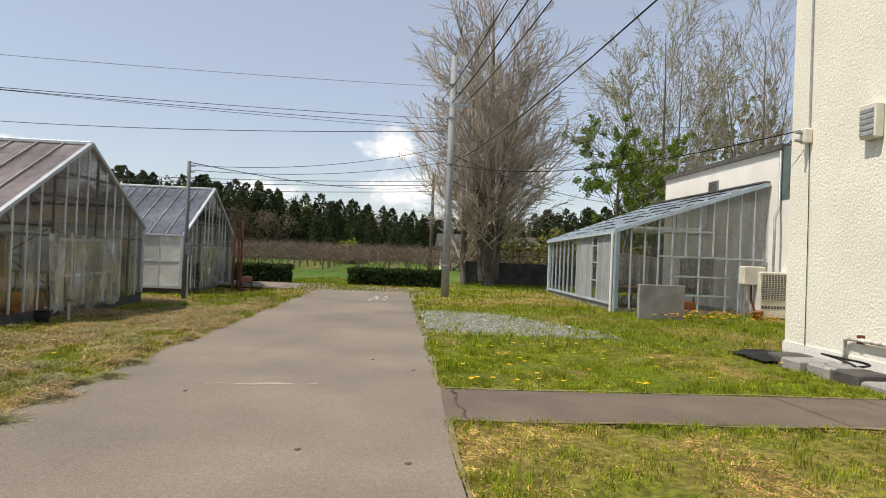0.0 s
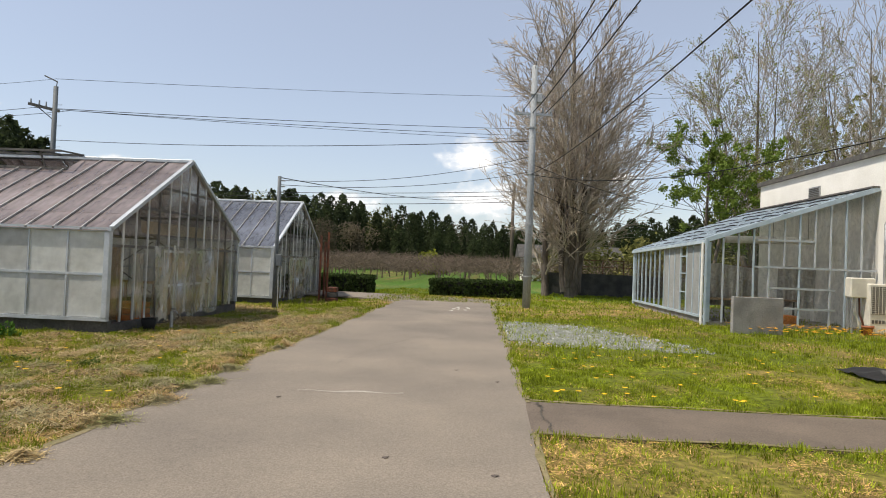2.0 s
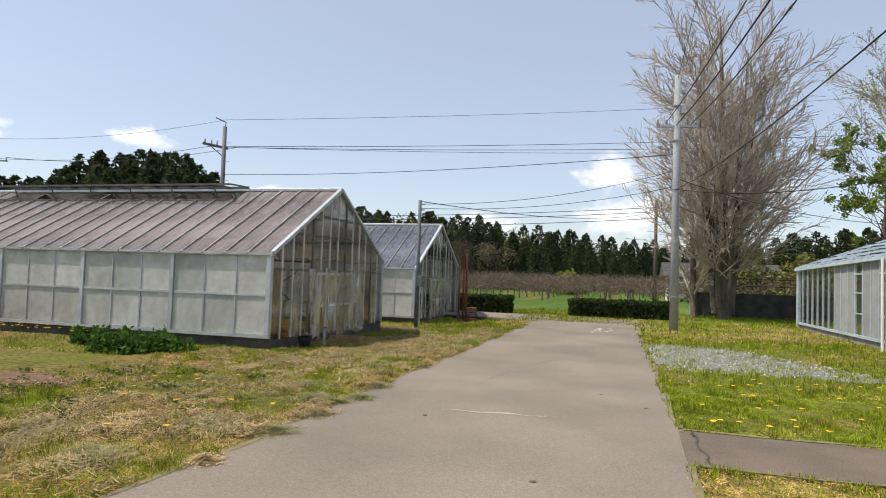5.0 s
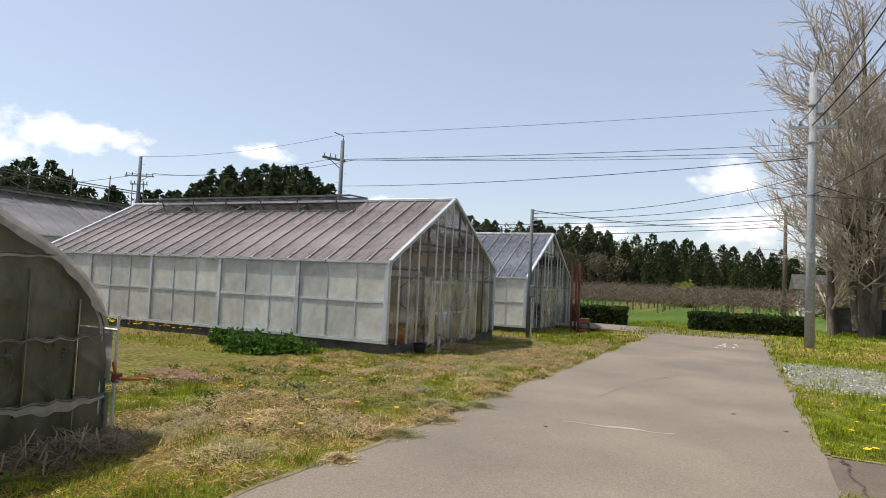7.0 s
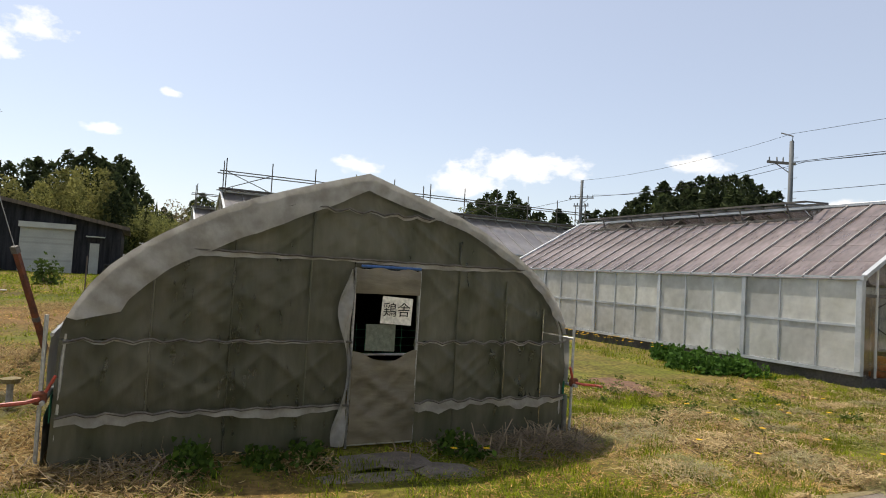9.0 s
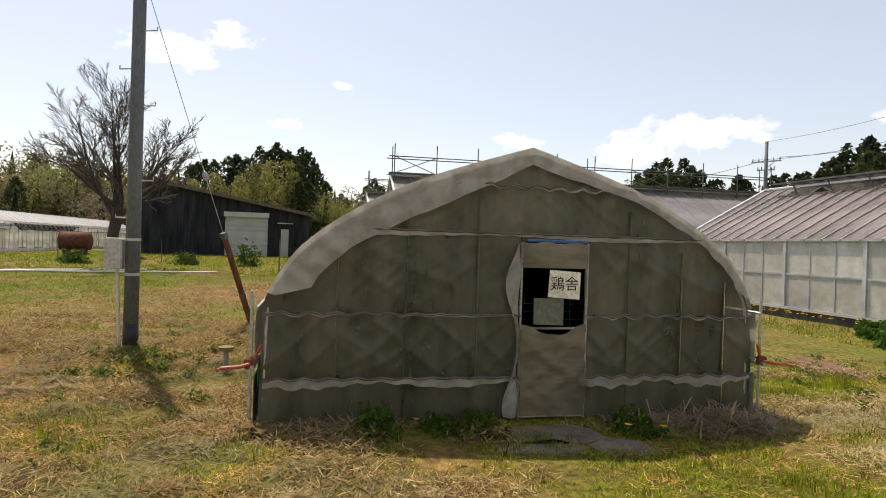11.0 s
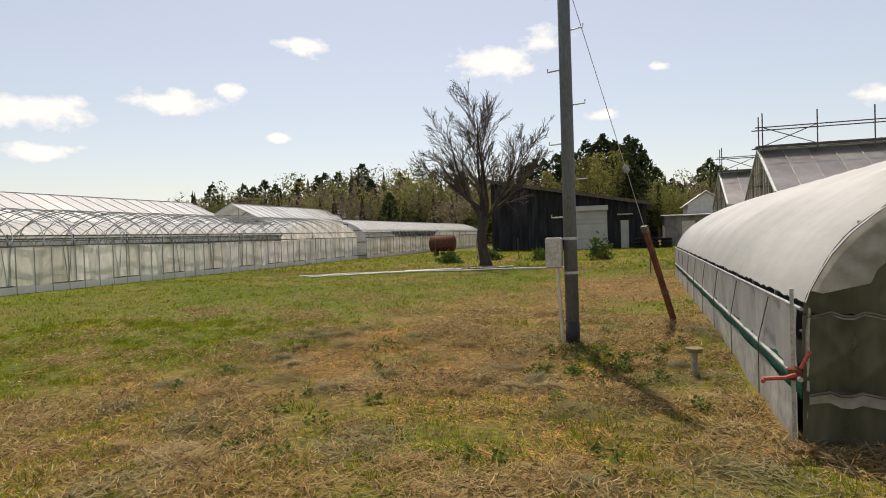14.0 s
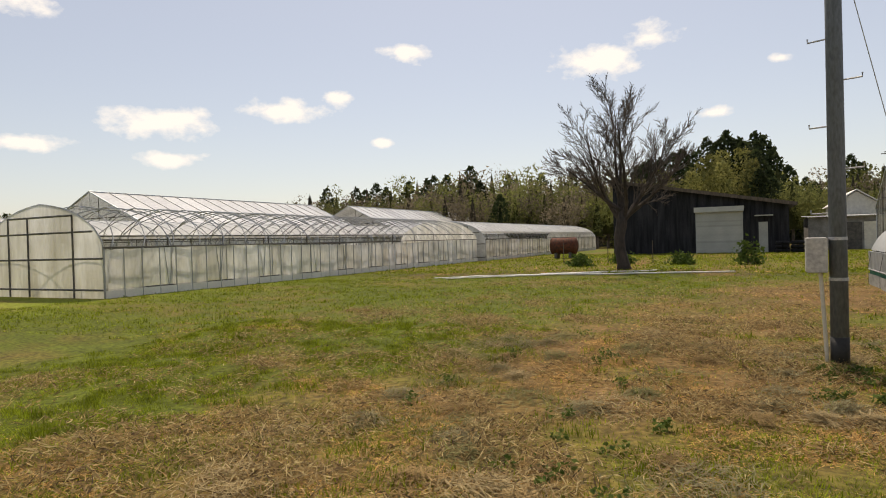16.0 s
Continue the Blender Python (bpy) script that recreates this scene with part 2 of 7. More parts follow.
HOUSEFILM = sheet("white_house_film", (0.82, 0.83, 0.82), (0.70, 0.71, 0.70), (0.7, 0.95), 0.4, (1, 1, 1), 0.10, 0.25, 0.4, s2=4)
SIDECURTAIN = sheet("stained_side_film", (0.92, 0.92, 0.90), (0.62, 0.60, 0.53), (0.6, 0.92), 0.9, (1, 1, 0.25), 0.06, 0.3, 0.78, s2=5)
SCREEN = mat("grey_insect_screen", (0.30, 0.31, 0.30), (0.25, 0.26, 0.25), 0.9, s1=2, s2=60)
SLATE = sheet("pale_glazed_roof", (0.50, 0.55, 0.58), (0.30, 0.35, 0.39), (0.5, 0.88), 1.6, (1, 1, 1), 0.16, 0.12, 0.5, s2=6, bump=0.05)
WHITEALU = mat("pale_aluminium_bar", (0.66, 0.67, 0.66), (0.52, 0.53, 0.52), 0.5, 0.1, s1=3, s2=25, bump=0.03, detail=0.08)


# ---- building blocks ----
class Shape:
    """A growing list of corners and faces."""

    def __init__(self):
        self.v, self.f = [], []

    def add(self, vs, fs):
        k = len(self.v)
        self.v += [tuple(p) for p in vs]
        self.f += [tuple(i + k for i in f) for f in fs]
        return self

    def box(self, a, b, bevel=0.0):
        (x0, y0, z0), (x1, y1, z1) = a, b
        if not bevel:
            return self.add([(x, y, z) for z in (z0, z1) for y in (y0, y1) for x in (x0, x1)], [(0, 2, 3, 1), (4, 5, 7, 6), (0, 1, 5, 4), (2, 6, 7, 3), (0, 4, 6, 2), (1, 3, 7, 5)])
        c = bevel
        vs, fs = [], []
        for z, i in ((z0, c), (z0 + c, 0), (z1 - c, 0), (z1, c)):
            vs += [(x0 + i + c, y0 + i, z), (x1 - i - c, y0 + i, z), (x1 - i, y0 + i + c, z), (x1 - i, y1 - i - c, z), (x1 - i - c, y1 - i, z), (x0 + i + c, y1 - i, z), (x0 + i, y1 - i - c, z), (x0 + i, y0 + i + c, z)]
        for k in range(3):
            fs += [(8 * k + j, 8 * k + (j + 1) % 8, 8 * k + 8 + (j + 1) % 8, 8 * k + 8 + j) for j in range(8)]
        return self.add(vs, fs + [tuple(range(7, -1, -1)), tuple(range(24, 32))])

    def beam(self, p, q, w, h):
        p, q = Vector(p), Vector(q)
        d = (q - p).normalized()
        s = d.cross(Vector((0, 0, 1)))
        s = Vector((1, 0, 0)) if s.length < 1e-4 else s.normalized()
        u = s.cross(d)
        vs = [e + s * a * w / 2 + u * b * h / 2 for e in (p, q) for a, b in ((-1, -1), (1, -1), (1, 1), (-1, 1))]
        return self.add(vs, [(0, 1, 2, 3), (7, 6, 5, 4), (0, 4, 5, 1), (1, 5, 6, 2), (2, 6, 7, 3), (3, 7, 4, 0)])

    def tube(self, pts, radii, n=8, cap=True):
        pts = [Vector(p) for p in pts]
        if not isinstance(radii, (list, tuple)):
            radii = [radii] * len(pts)
        vs, fs = [], []
        for i, (p, r) in enumerate(zip(pts, radii)):
            d = (pts[min(i + 1, len(pts) - 1)] - pts[max(i - 1, 0)]).normalized()
            s = d.cross(Vector((0.13, 0.37, 0.92)))
            s = s.normalized() if s.length > 1e-3 else Vector((1, 0, 0))
            u = s.cross(d)
            vs += [p + (s * math.cos(2 * math.pi * k / n) + u * math.sin(2 * math.pi * k / n)) * r for k in range(n)]
        for i in range(len(pts) - 1):
            fs += [(i * n + k, i * n + (k + 1) % n, i * n + n + (k + 1) % n, i * n + n + k) for k in range(n)]
        if cap:
            fs += [tuple(range(n - 1, -1, -1)), tuple(range((len(pts) - 1) * n, len(pts) * n))]
        return self.add(vs, fs)

    def slab(self, poly, off):
        """A flat polygon with a thickness along off."""
        n, off = len(poly), Vector(off)
        vs = [Vector(p) for p in poly] + [Vector(p) + off for p in poly]
        return self.add(vs, [tuple(range(n - 1, -1, -1)), tuple(range(n, 2 * n))] + [(k, (k + 1) % n, n + (k + 1) % n, n + k) for k in range(n)])

    def grid(self, fn, nu, nv):
        vs = [fn(i / nu, j / nv) for j in range(nv + 1) for i in range(nu + 1)]
        return self.add(vs, [(j * (nu + 1) + i, j * (nu + 1) + i + 1, (j + 1) * (nu + 1) + i + 1, (j + 1) * (nu + 1) + i) for j in range(nv) for i in range(nu)])

    def mesh(self, name, material, smooth=False):
        me = bpy.data.meshes.new(name)
        me.from_pydata(self.v, [], self.f)
        me.materials.append(material)
        if smooth:
            me.shade_smooth()
        me.update()
        return me


def thing(name, at, label, category, group="", kind="", rz=0.0):
    ob = new(name)
    ob.empty_display_size = 0.2
    ob.matrix_world = pose(*at, 0, 0, rz)
    return tagged(ob, label, category, group, kind)


def part(name, shape, material, parent, label="", smooth=False, kind=""):
    me = shape if isinstance(shape, bpy.types.Mesh) else shape.mesh(name, material, smooth)
    ob = new(name, me)
    ob.parent = parent
    return tagged(ob, label, kind=kind) if label or kind else ob


def solo(name, shape, material, label, category, group="", kind="", smooth=False, at=(0, 0, 0)):
    ob = new(name, shape.mesh(name, material, smooth))
    ob.location = at
    return tagged(ob, label, category, group, kind)


def smooth01(v, a, b):
    t = np.clip((v - a) / (b - a), 0, 1)
    return t * t * (3 - 2 * t)


def height(x, y):
    """The ground's height: level, with a slight dip beside the road."""
    x, y = np.asarray(x, float), np.asarray(y, float)
    s = smooth01(-x, 3.8, 6.0)
    return -s * (0.085 * (1 - smooth01(-x, 8.5, 11) * (1 - smooth01(y, 6, 10))) + 0.07 * smooth01(y, 11, 20)) * (1 - smooth01(-x, 22, 30))


_rg = np.random.RandomState(7)
_lat = _rg.rand(64, 64)


def field(x, y, scale):
    """Smooth value noise from 0 to 1."""
    x, y = np.asarray(x, float) / scale + 200, np.asarray(y, float) / scale + 200
    i, j = np.floor(x).astype(int), np.floor(y).astype(int)
    u, v = x - i, y - j
    u, v = u * u * (3 - 2 * u), v * v * (3 - 2 * v)
    a, b, c, d = (_lat[(i + p) % 64, (j + q) % 64] for p, q in ((0, 0), (1, 0), (0, 1), (1, 1)))
    return (a * (1 - u) + b * u) * (1 - v) + (c * (1 - u) + d * u) * v


def green(x, y):
    """How green the turf is: 0 is mown straw, 1 is fresh grass."""
    x, y = np.asarray(x, float), np.asarray(y, float)
    n = 0.42 * field(x, y, 2.6) + 0.33 * field(x, y, 0.9) + 0.25 * field(x, y, 0.35)
    edge_ = y + 0.24 * x + 10.6 + 1.6 * (field(x, y, 3.5) - 0.5)
    band = 0.92 - 0.62 * smooth01(edge_, -0.5, 0.9) + 0.10 * smooth01(edge_, 4.5, 8.5)
    bald = np.exp(-((x + 16.5) / 4.5) ** 2 - ((y + 11.2 + 0.24 * (x + 16.5)) / 1.3) ** 2)
    band = band - 0.55 * bald * (edge_ < 0)
    lawn = np.where(x > 0.5, 0.76, band)
    lawn = np.where((x > 2.6) & (y > 7.5), 0.82, lawn)
    verge = (x < 0) & (y > 3)
    lawn = np.where(verge, np.where(x < -6.5, 0.58, 0.48), lawn)
    lawn = np.where(y > 20, np.where(y > 31, 1.0, 0.6), lawn)
    lawn = np.where(x < -28, 0.64, lawn)
    return np.clip(lawn + 1.9 * (n - 0.5), 0, 1)


def turf(x, y):
    g = green(x, y)[..., None]
    n = field(x, y, 0.5)[..., None]
    straw = np.array([0.31, 0.20, 0.082]) * (0.75 + 0.5 * n)
    fresh = np.array([0.135, 0.165, 0.014]) * (0.8 + 0.4 * n)
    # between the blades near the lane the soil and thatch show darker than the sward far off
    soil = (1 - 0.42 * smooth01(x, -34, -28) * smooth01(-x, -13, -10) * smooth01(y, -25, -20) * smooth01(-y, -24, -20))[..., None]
    fresh = np.where((y > 31)[..., None], np.array([0.075, 0.155, 0.018]), fresh)
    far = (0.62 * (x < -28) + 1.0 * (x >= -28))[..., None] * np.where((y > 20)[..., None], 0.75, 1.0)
    meadow = (x < 1)[..., None] & (y < 4)[..., None]
    straw = straw * np.where(meadow, np.array([0.88, 0.82, 0.72]), 1.0)
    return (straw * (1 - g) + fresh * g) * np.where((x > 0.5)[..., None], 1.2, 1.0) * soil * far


def tint(me, colours):
    at = me.color_attributes.new("tint", "FLOAT_COLOR", "POINT")
    c = np.ones((len(me.vertices), 4), np.float32)
    c[:, :3] = colours
    at.data.foreach_set("color", c.ravel())


def raw_mesh(name, verts, faces, material, colours=None, smooth=False):
    """A mesh from arrays: faces all of one size."""
    verts, faces = np.asarray(verts, np.float32), np.asarray(faces, np.int32)
    me = bpy.data.meshes.new(name)
    k = faces.shape[1]
    me.vertices.add(len(verts)), me.loops.add(faces.size), me.polygons.add(len(faces))
    me.vertices.foreach_set("co", verts.ravel())
    me.loops.foreach_set("vertex_index", faces.ravel())
    me.polygons.foreach_set("loop_start", np.arange(0, faces.size, k, dtype=np.int32))
    me.materials.append(material)
    me.update(calc_edges=True)
    if smooth:
        me.shade_smooth()
    if colours is not None:
        tint(me, colours)
    return me


# ---- ground, road, path ----
def lane_left(y):
    """The lane's left edge: nearly straight ahead, swinging aside behind the start."""
    y = np.asarray(y, float)
    back = np.maximum(-4.2 - y, 0)
    return -3.68 + 0.02 * np.maximum(y, 0) + 1.7 * (1 - np.exp(-(back / 4.0) ** 2))


def axis_steps(lo, hi, step, far):
    near = list(np.arange(lo, hi + 1e-6, step))
    grow, v, s = [], 0.0, step
    while v < far:
        s *= 1.35
        v += s
        grow.append(v)
    return np.array([lo - g for g in reversed(grow)] + near + [hi + g for g in grow])


gx, gy = axis_steps(-24, 12, 0.22, 1800), axis_steps(-16, 30, 0.22, 1800)
X, Y = np.meshgrid(gx, gy)
Z = height(X, Y) + 0.03 * (field(X, Y, 0.6) - 0.5) * (np.abs(X) < 60)
onroad = (X > lane_left(Y) - 0.07) & (X < 0.65) & (Y < 27)
Z = np.where(onroad, -0.05, np.where((X > 0.5) & (Y > 6.1) & (Y < 7.85) & (X < 30), -0.05, Z))
nx, ny = len(gx), len(gy)
idx = np.arange(nx * ny).reshape(ny, nx)
quads = np.stack([idx[:-1, :-1], idx[:-1, 1:], idx[1:, 1:], idx[1:, :-1]], -1).reshape(-1, 4)
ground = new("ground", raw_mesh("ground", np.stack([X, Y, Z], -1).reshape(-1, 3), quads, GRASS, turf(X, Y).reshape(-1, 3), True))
tagged(ground, "mown grassland, patchy green and straw-yellow", "ground", kind="structure")

left_edge, right_edge = [], []
for y in np.arange(-40, 23.01, 0.35):
    left_edge.append((lane_left(y) + 0.14 * (field(0, y, 0.7) - 0.5) + 0.08 * (field(3, y, 0.3) - 0.5), y))
    right_edge.append((0.52 + 0.008 * max(y, 0) + 0.07 * (field(9, y, 0.6) - 0.5), y))
bend_l = [(-3.3, 24.6), (-4.0, 25.9), (-5.6, 27.0), (-9, 27.8), (-30, 28.4), (-80, 29)]
bend_r = [(0.9, 24.5), (1.1, 25.4), (1.9, 26.3), (2.6, 27.2), (2.3, 28.4), (-2, 29.9), (-6, 30.6), (-12, 31.2), (-30, 31.6), (-80, 32)]
road_line = left_edge + bend_l + bend_r[::-1] + right_edge[::-1]
road = Shape().slab([(x, y, -0.06) for x, y in road_line], (0, 0, 0.066))
bm = bmesh.new()
bm.from_mesh(road.mesh("road", ASPHALT))
bmesh.ops.triangulate(bm, faces=bm.faces[:])
rm = bpy.data.meshes.new("road")
bm.to_mesh(rm)
bm.free()
rm.materials.append(ASPHALT)
tagged(new("road", rm), "worn grey-brown asphalt lane with frayed edges", "road", kind="structure")
pn = [(x, 6.25 + 0.05 * (field(x, 1, 0.5) - 0.5)) for x in np.arange(0.5, 7.4, 0.3)]
pf = [(x, 7.68 + 0.05 * (field(x, 5, 0.5) - 0.5)) for x in np.arange(0.5, 7.4, 0.3)]
solo("pavement", Shape().slab([(x, y, -0.06) for x, y in pn + pf[::-1]], (0, 0, 0.062)), PATHCON, "narrow brownish concrete side path across the lawn", "path", kind="structure")


def ribbon(line, width, z):
    """A thin uneven strip along a line on the ground."""
    s_ = Shape()
    a = [Vector((x, y, z)) for x, y in line]
    left, right = [], []
    for i, p in enumerate(a):
        d = (a[min(i + 1, len(a) - 1)] - a[max(i - 1, 0)]).normalized()
        nrm = Vector((-d.y, d.x, 0))
        w = width * (0.35 + 1.3 * abs(noise.noise(Vector((p.x * 2.3, p.y * 2.3, width * 9)))))
        left.append(p + nrm * w), right.append(p - nrm * w)
    n = len(a)
    s_.add(left + right, [(i, n + i, n + i + 1, i + 1) for i in range(n - 1)])
    s_.add([p - Vector((0, 0, 0.004)) for p in left + right], [(i, i + 1, n + i + 1, n + i) for i in range(n - 1)])
    return s_


edge = [(x + 0.03, y) for x, y in right_edge if -6 < y < 6.3]
solo("verge", ribbon(edge, 0.04, 0.010), THATCH, "strip of pale dry soil and thatch along the lane", "verge", "verges", kind="structure")
edge = [(x + 0.03, y) for x, y in right_edge if y > 7.6]
solo("verge", ribbon(edge, 0.04, 0.010), THATCH, "strip of pale dry soil and thatch along the lane", "verge", "verges", kind="structure")
edge = [(x - 0.02, y) for x, y in left_edge if y > -4]
solo("verge", ribbon(edge, 0.05, 0.010), THATCH, "strip of pale dry soil and thatch along the lane", "verge", "verges", kind="structure")
for y in (6.22, 7.72):
    solo("verge", ribbon([(x, y + 0.03 * math.sin(x * 3)) for x in np.arange(0.6, 7.3, 0.25)], 0.035, 0.010), THATCH, "strip of pale dry soil and thatch along the path", "verge", "verges", kind="structure")
CRACK = mat("crack_dirt", (0.085, 0.075, 0.06), (0.06, 0.055, 0.045), 0.95)
for pts, w in (((( -1.9, 11.6), (-1.7, 12.3), (-1.55, 12.6), (-1.3, 13.6)), 0.010), (((0.75, 6.2), (0.78, 6.6), (0.72, 7.0), (0.77, 7.35), (0.73, 7.7)), 0.012), (((-1.3, 13.6), (-0.4, 13.4), (0.6, 13.2)), 0.006), (((-3.0, 9.0), (-2.2, 9.6), (-1.9, 11.6)), 0.005)):
    line = []
    for (xa, ya), (xb, yb) in zip(pts, pts[1:]):
        for k in range(8):
            line.append((xa + (xb - xa) * k / 8 + 0.05 * noise.noise(Vector((xa * 3 + k, ya, 1))), ya + (yb - ya) * k / 8))
    solo("crack", ribbon(line, w, 0.0095), CRACK, "thin dark crack in the asphalt", "crack", "cracks", kind="structure")
solo("stain", ribbon([(-2.2 + 0.1 * k, 7.62 + 0.01 * k + 0.03 * math.sin(k)) for k in range(14)], 0.035, 0.0092), mat("pale_scuff", (0.34, 0.31, 0.27), (0.28, 0.255, 0.22), 0.9, s1=12, s2=50), "pale scuff mark on the asphalt", "scuff", kind="structure")
for k in range(9):
    x, y = -1.0 + 0.75 * _rg.rand(), 21.0 + 2.2 * _rg.rand()
    solo("litter", Shape().slab([(0.05, -0.04, 0), (0.06, 0.03, 0.006), (-0.02, 0.05, 0), (-0.06, 0, 0.004)], (0, 0, 0.006)), WHITEWALL, "white scrap lying on the asphalt", "litter", "white scraps", at=(x, y, 0.008))


# ---- greenhouses ----
def gable_house(name, at, label, width, length, eave, ridge, step, bays, roofmat, turned=0.0, vent=None, foot=0.25, detail=True, film=SIDEFILM, front=True, courses=0):
    """A ridged glasshouse: its front gable stands at the local x = 0 and it runs back along -x; y goes across from 0 to width."""
    h = thing(name, at, label, "greenhouse", "glasshouses", rz=turned)
    mid, hw = width / 2, width / 2
    slope = (ridge - eave) / hw

    def roof_z(y):
        return eave + slope * (hw - abs(y - mid))

    s = Shape()
    s.box((-length, 0.02, -0.35), (0.02, 0.16, foot - 0.05)), s.box((-length, width - 0.16, -0.35), (0.02, width - 0.02, foot - 0.05)), s.box((-0.14, 0.16, -0.35), (0.02, width - 0.16, foot - 0.13)), s.box((-length, 0.16, -0.35), (-length + 0.14, width - 0.16, foot - 0.05))
    # the shaded gap under the sill is put into the footing's dark colour
    part("plinth", s, DARKCONC, h, "low concrete footing, coloured near black for the shade under the sill")
    part("floor_slab", Shape().box((-length + 0.15, 0.17, -0.3), (-0.15, width - 0.17, -0.04)), DARKCONC, h)
    for y in (0.0, width):
        part("sill", Shape().box((-length, y - 0.05, foot - 0.05), (0.03, y + 0.05, foot + 0.02)), ALU, h)
        part("eave_beam", Shape().box((-length, y - 0.06, eave - 0.06), (0.05, y + 0.06, eave + 0.02)), ALU, h)
        for x in (-0.03, -length + 0.05):
            part("corner_post", Shape().box((x - 0.06, y - 0.06, foot + 0.02), (x + 0.06, y + 0.06, eave - 0.06), 0.01), ALU, h)
    part("ridge_beam", Shape().box((-length, mid - 0.07, ridge - 0.02), (0.07, mid + 0.07, ridge + 0.07), 0.015), ALU, h)
    for x in (0.03, -length):
        for a, b in ((0.0, mid), (width, mid)):
            part("verge_bar", Shape().beam((x, a, eave + 0.02), (x, b, ridge + 0.02), 0.10, 0.08), ALU, h)
    n = round(length / step)
    for side in (0, 1):
        ya, yb = (0.0, mid) if side == 0 else (width, mid)
        out = -0.08 if side == 0 else 0.08
        bar = Shape().beam((0, ya + out, eave - slope * 0.08 + 0.03), (0, yb, ridge + 0.03), 0.024, 0.04).mesh("glazing_bar", ROOFBAR)
        cut = Shape().beam((0, ya + out, eave - slope * 0.08 + 0.03), (0, yb + out * 8.5, ridge - slope * 0.68 + 0.03), 0.024, 0.04).mesh("glazing_bar", ROOFBAR)
        w = length / n - 0.03
        pane = Shape().slab([(-w / 2, ya + out, eave - slope * 0.08), (w / 2, ya + out, eave - slope * 0.08), (w / 2, yb, ridge), (-w / 2, yb, ridge)], (0, 0, 0.006)).mesh("roof_pane", roofmat)
        short = Shape().slab([(-w / 2, ya + out, eave - slope * 0.08), (w / 2, ya + out, eave - slope * 0.08), (w / 2, yb + out * 8.5, ridge - slope * 0.68), (-w / 2, yb + out * 8.5, ridge - slope * 0.68)], (0, 0, 0.006)).mesh("roof_pane", roofmat)
        rows_, rows_w = [], []
        if courses:
            za = eave - slope * 0.08
            for c_ in range(courses):
                f0, f1 = c_ / courses, (c_ + 1) / courses + (0.006 if c_ + 1 < courses else 0)
                q = [(sx, ya + out + (yb - ya - out) * f, za + (ridge - za) * f - 0.006 * j) for j, f, sx in ((0, f0, -w / 2), (0, f0, w / 2), (1, f1, w / 2), (1, f1, -w / 2))]
                rows_.append(Shape().slab(q, (0, 0, 0.006)).mesh("roof_pane", roofmat)), rows_w.append(Shape().slab(q, (0, 0, 0.006)).mesh("roof_pane", SIDEFILM))
        for k in range(n):
            x = -(k + 0.5) * length / n
            opened = vent and side == 0 and vent[0] < -x < vent[1]
            if courses and not opened:
                for c_, pm in enumerate(rows_):
                    white = side == 0 and (k, c_) in ((11, 2), (16, 3))
                    part("roof_pane", rows_w[c_] if white else pm, roofmat, h, "newer whitish roof pane" if white else "").location.x = x
            else:
                part("roof_pane", short if opened else pane, roofmat, h).location.x = x
            if k:
                part("glazing_bar", cut if opened else bar, ALU, h).location.x = -k * length / n
    if vent:
        v0, v1 = vent
        fl = Shape()
        fl.beam((-v0, mid - 0.05, ridge + 0.10), (-v1, mid - 0.05, ridge + 0.10), 0.05, 0.05), fl.beam((-v0, mid - 0.95, ridge + 0.06), (-v1, mid - 0.95, ridge + 0.06), 0.05, 0.05)
        for k in range(15):
            x = -(v0 + (v1 - v0) * k / 14)
            fl.beam((x, mid - 0.05, ridge + 0.10), (x, mid - 0.95, ridge + 0.06), 0.03, 0.04)
        part("ridge_vent", fl, DARKSTEEL, h, "open ridge vent frame")
        part("vent_rail", Shape().beam((-v0, mid - 0.68, ridge - slope * 0.68 + 0.03), (-v1, mid - 0.68, ridge - slope * 0.68 + 0.03), 0.06, 0.06), DARKSTEEL, h)
        for k in range(6):
            x = -(v0 + (v1 - v0) * (k + 0.4) / 6)
            part("vent_arm", Shape().beam((x, mid - 0.68, ridge - slope * 0.66), (x, mid - 0.9, ridge + 0.05), 0.03, 0.03), DARKSTEEL, h)
    # long walls: posts, bars and panes bay by bay, a milky film hung inside
    bay = length / bays
    for y, o in ((0.0, -1), (width, 1)):
        for k in range(bays):
            if k:
                part("wall_post", Shape().box((-k * bay - 0.05, y - 0.05, foot + 0.02), (-k * bay + 0.05, y + 0.05, eave - 0.06)), ALU, h)
            zm = foot + (eave - foot) * 0.49
            part("wall_rail", Shape().box((-(k + 1) * bay + 0.05, y - 0.03, zm - 0.025), (-k * bay - 0.05, y + 0.03, zm + 0.025)), ALU, h)
            for j in range(3):
                xa, xb = -k * bay - 0.05 - j * (bay - 0.1) / 3, -k * bay - 0.05 - (j + 1) * (bay - 0.1) / 3
                if j:
                    part("mullion", Shape().box((xa - 0.018, y - 0.025, foot + 0.02), (xa + 0.018, y + 0.025, eave - 0.06)), ALU, h)
                for za, zb in ((foot + 0.03, zm - 0.025), (zm + 0.025, eave - 0.06)):
                    part("wall_pane", Shape().box((xb + 0.01, y - 0.006, za), (xa - 0.01, y + 0.002, zb)), film, h)
        if detail:
            for k in range(bays):
                br = Shape()
                br.beam((-k * bay - 0.1, y - o * 0.09, foot + 0.1), (-k * bay - bay + 0.1, y - o * 0.09, eave - 0.15), 0.025, 0.025), br.beam((-k * bay - 0.1, y - o * 0.12, eave - 0.15), (-k * bay - bay + 0.1, y - o * 0.12, foot + 0.1), 0.025, 0.025)
                part("cross_brace", br, DARKSTEEL, h)
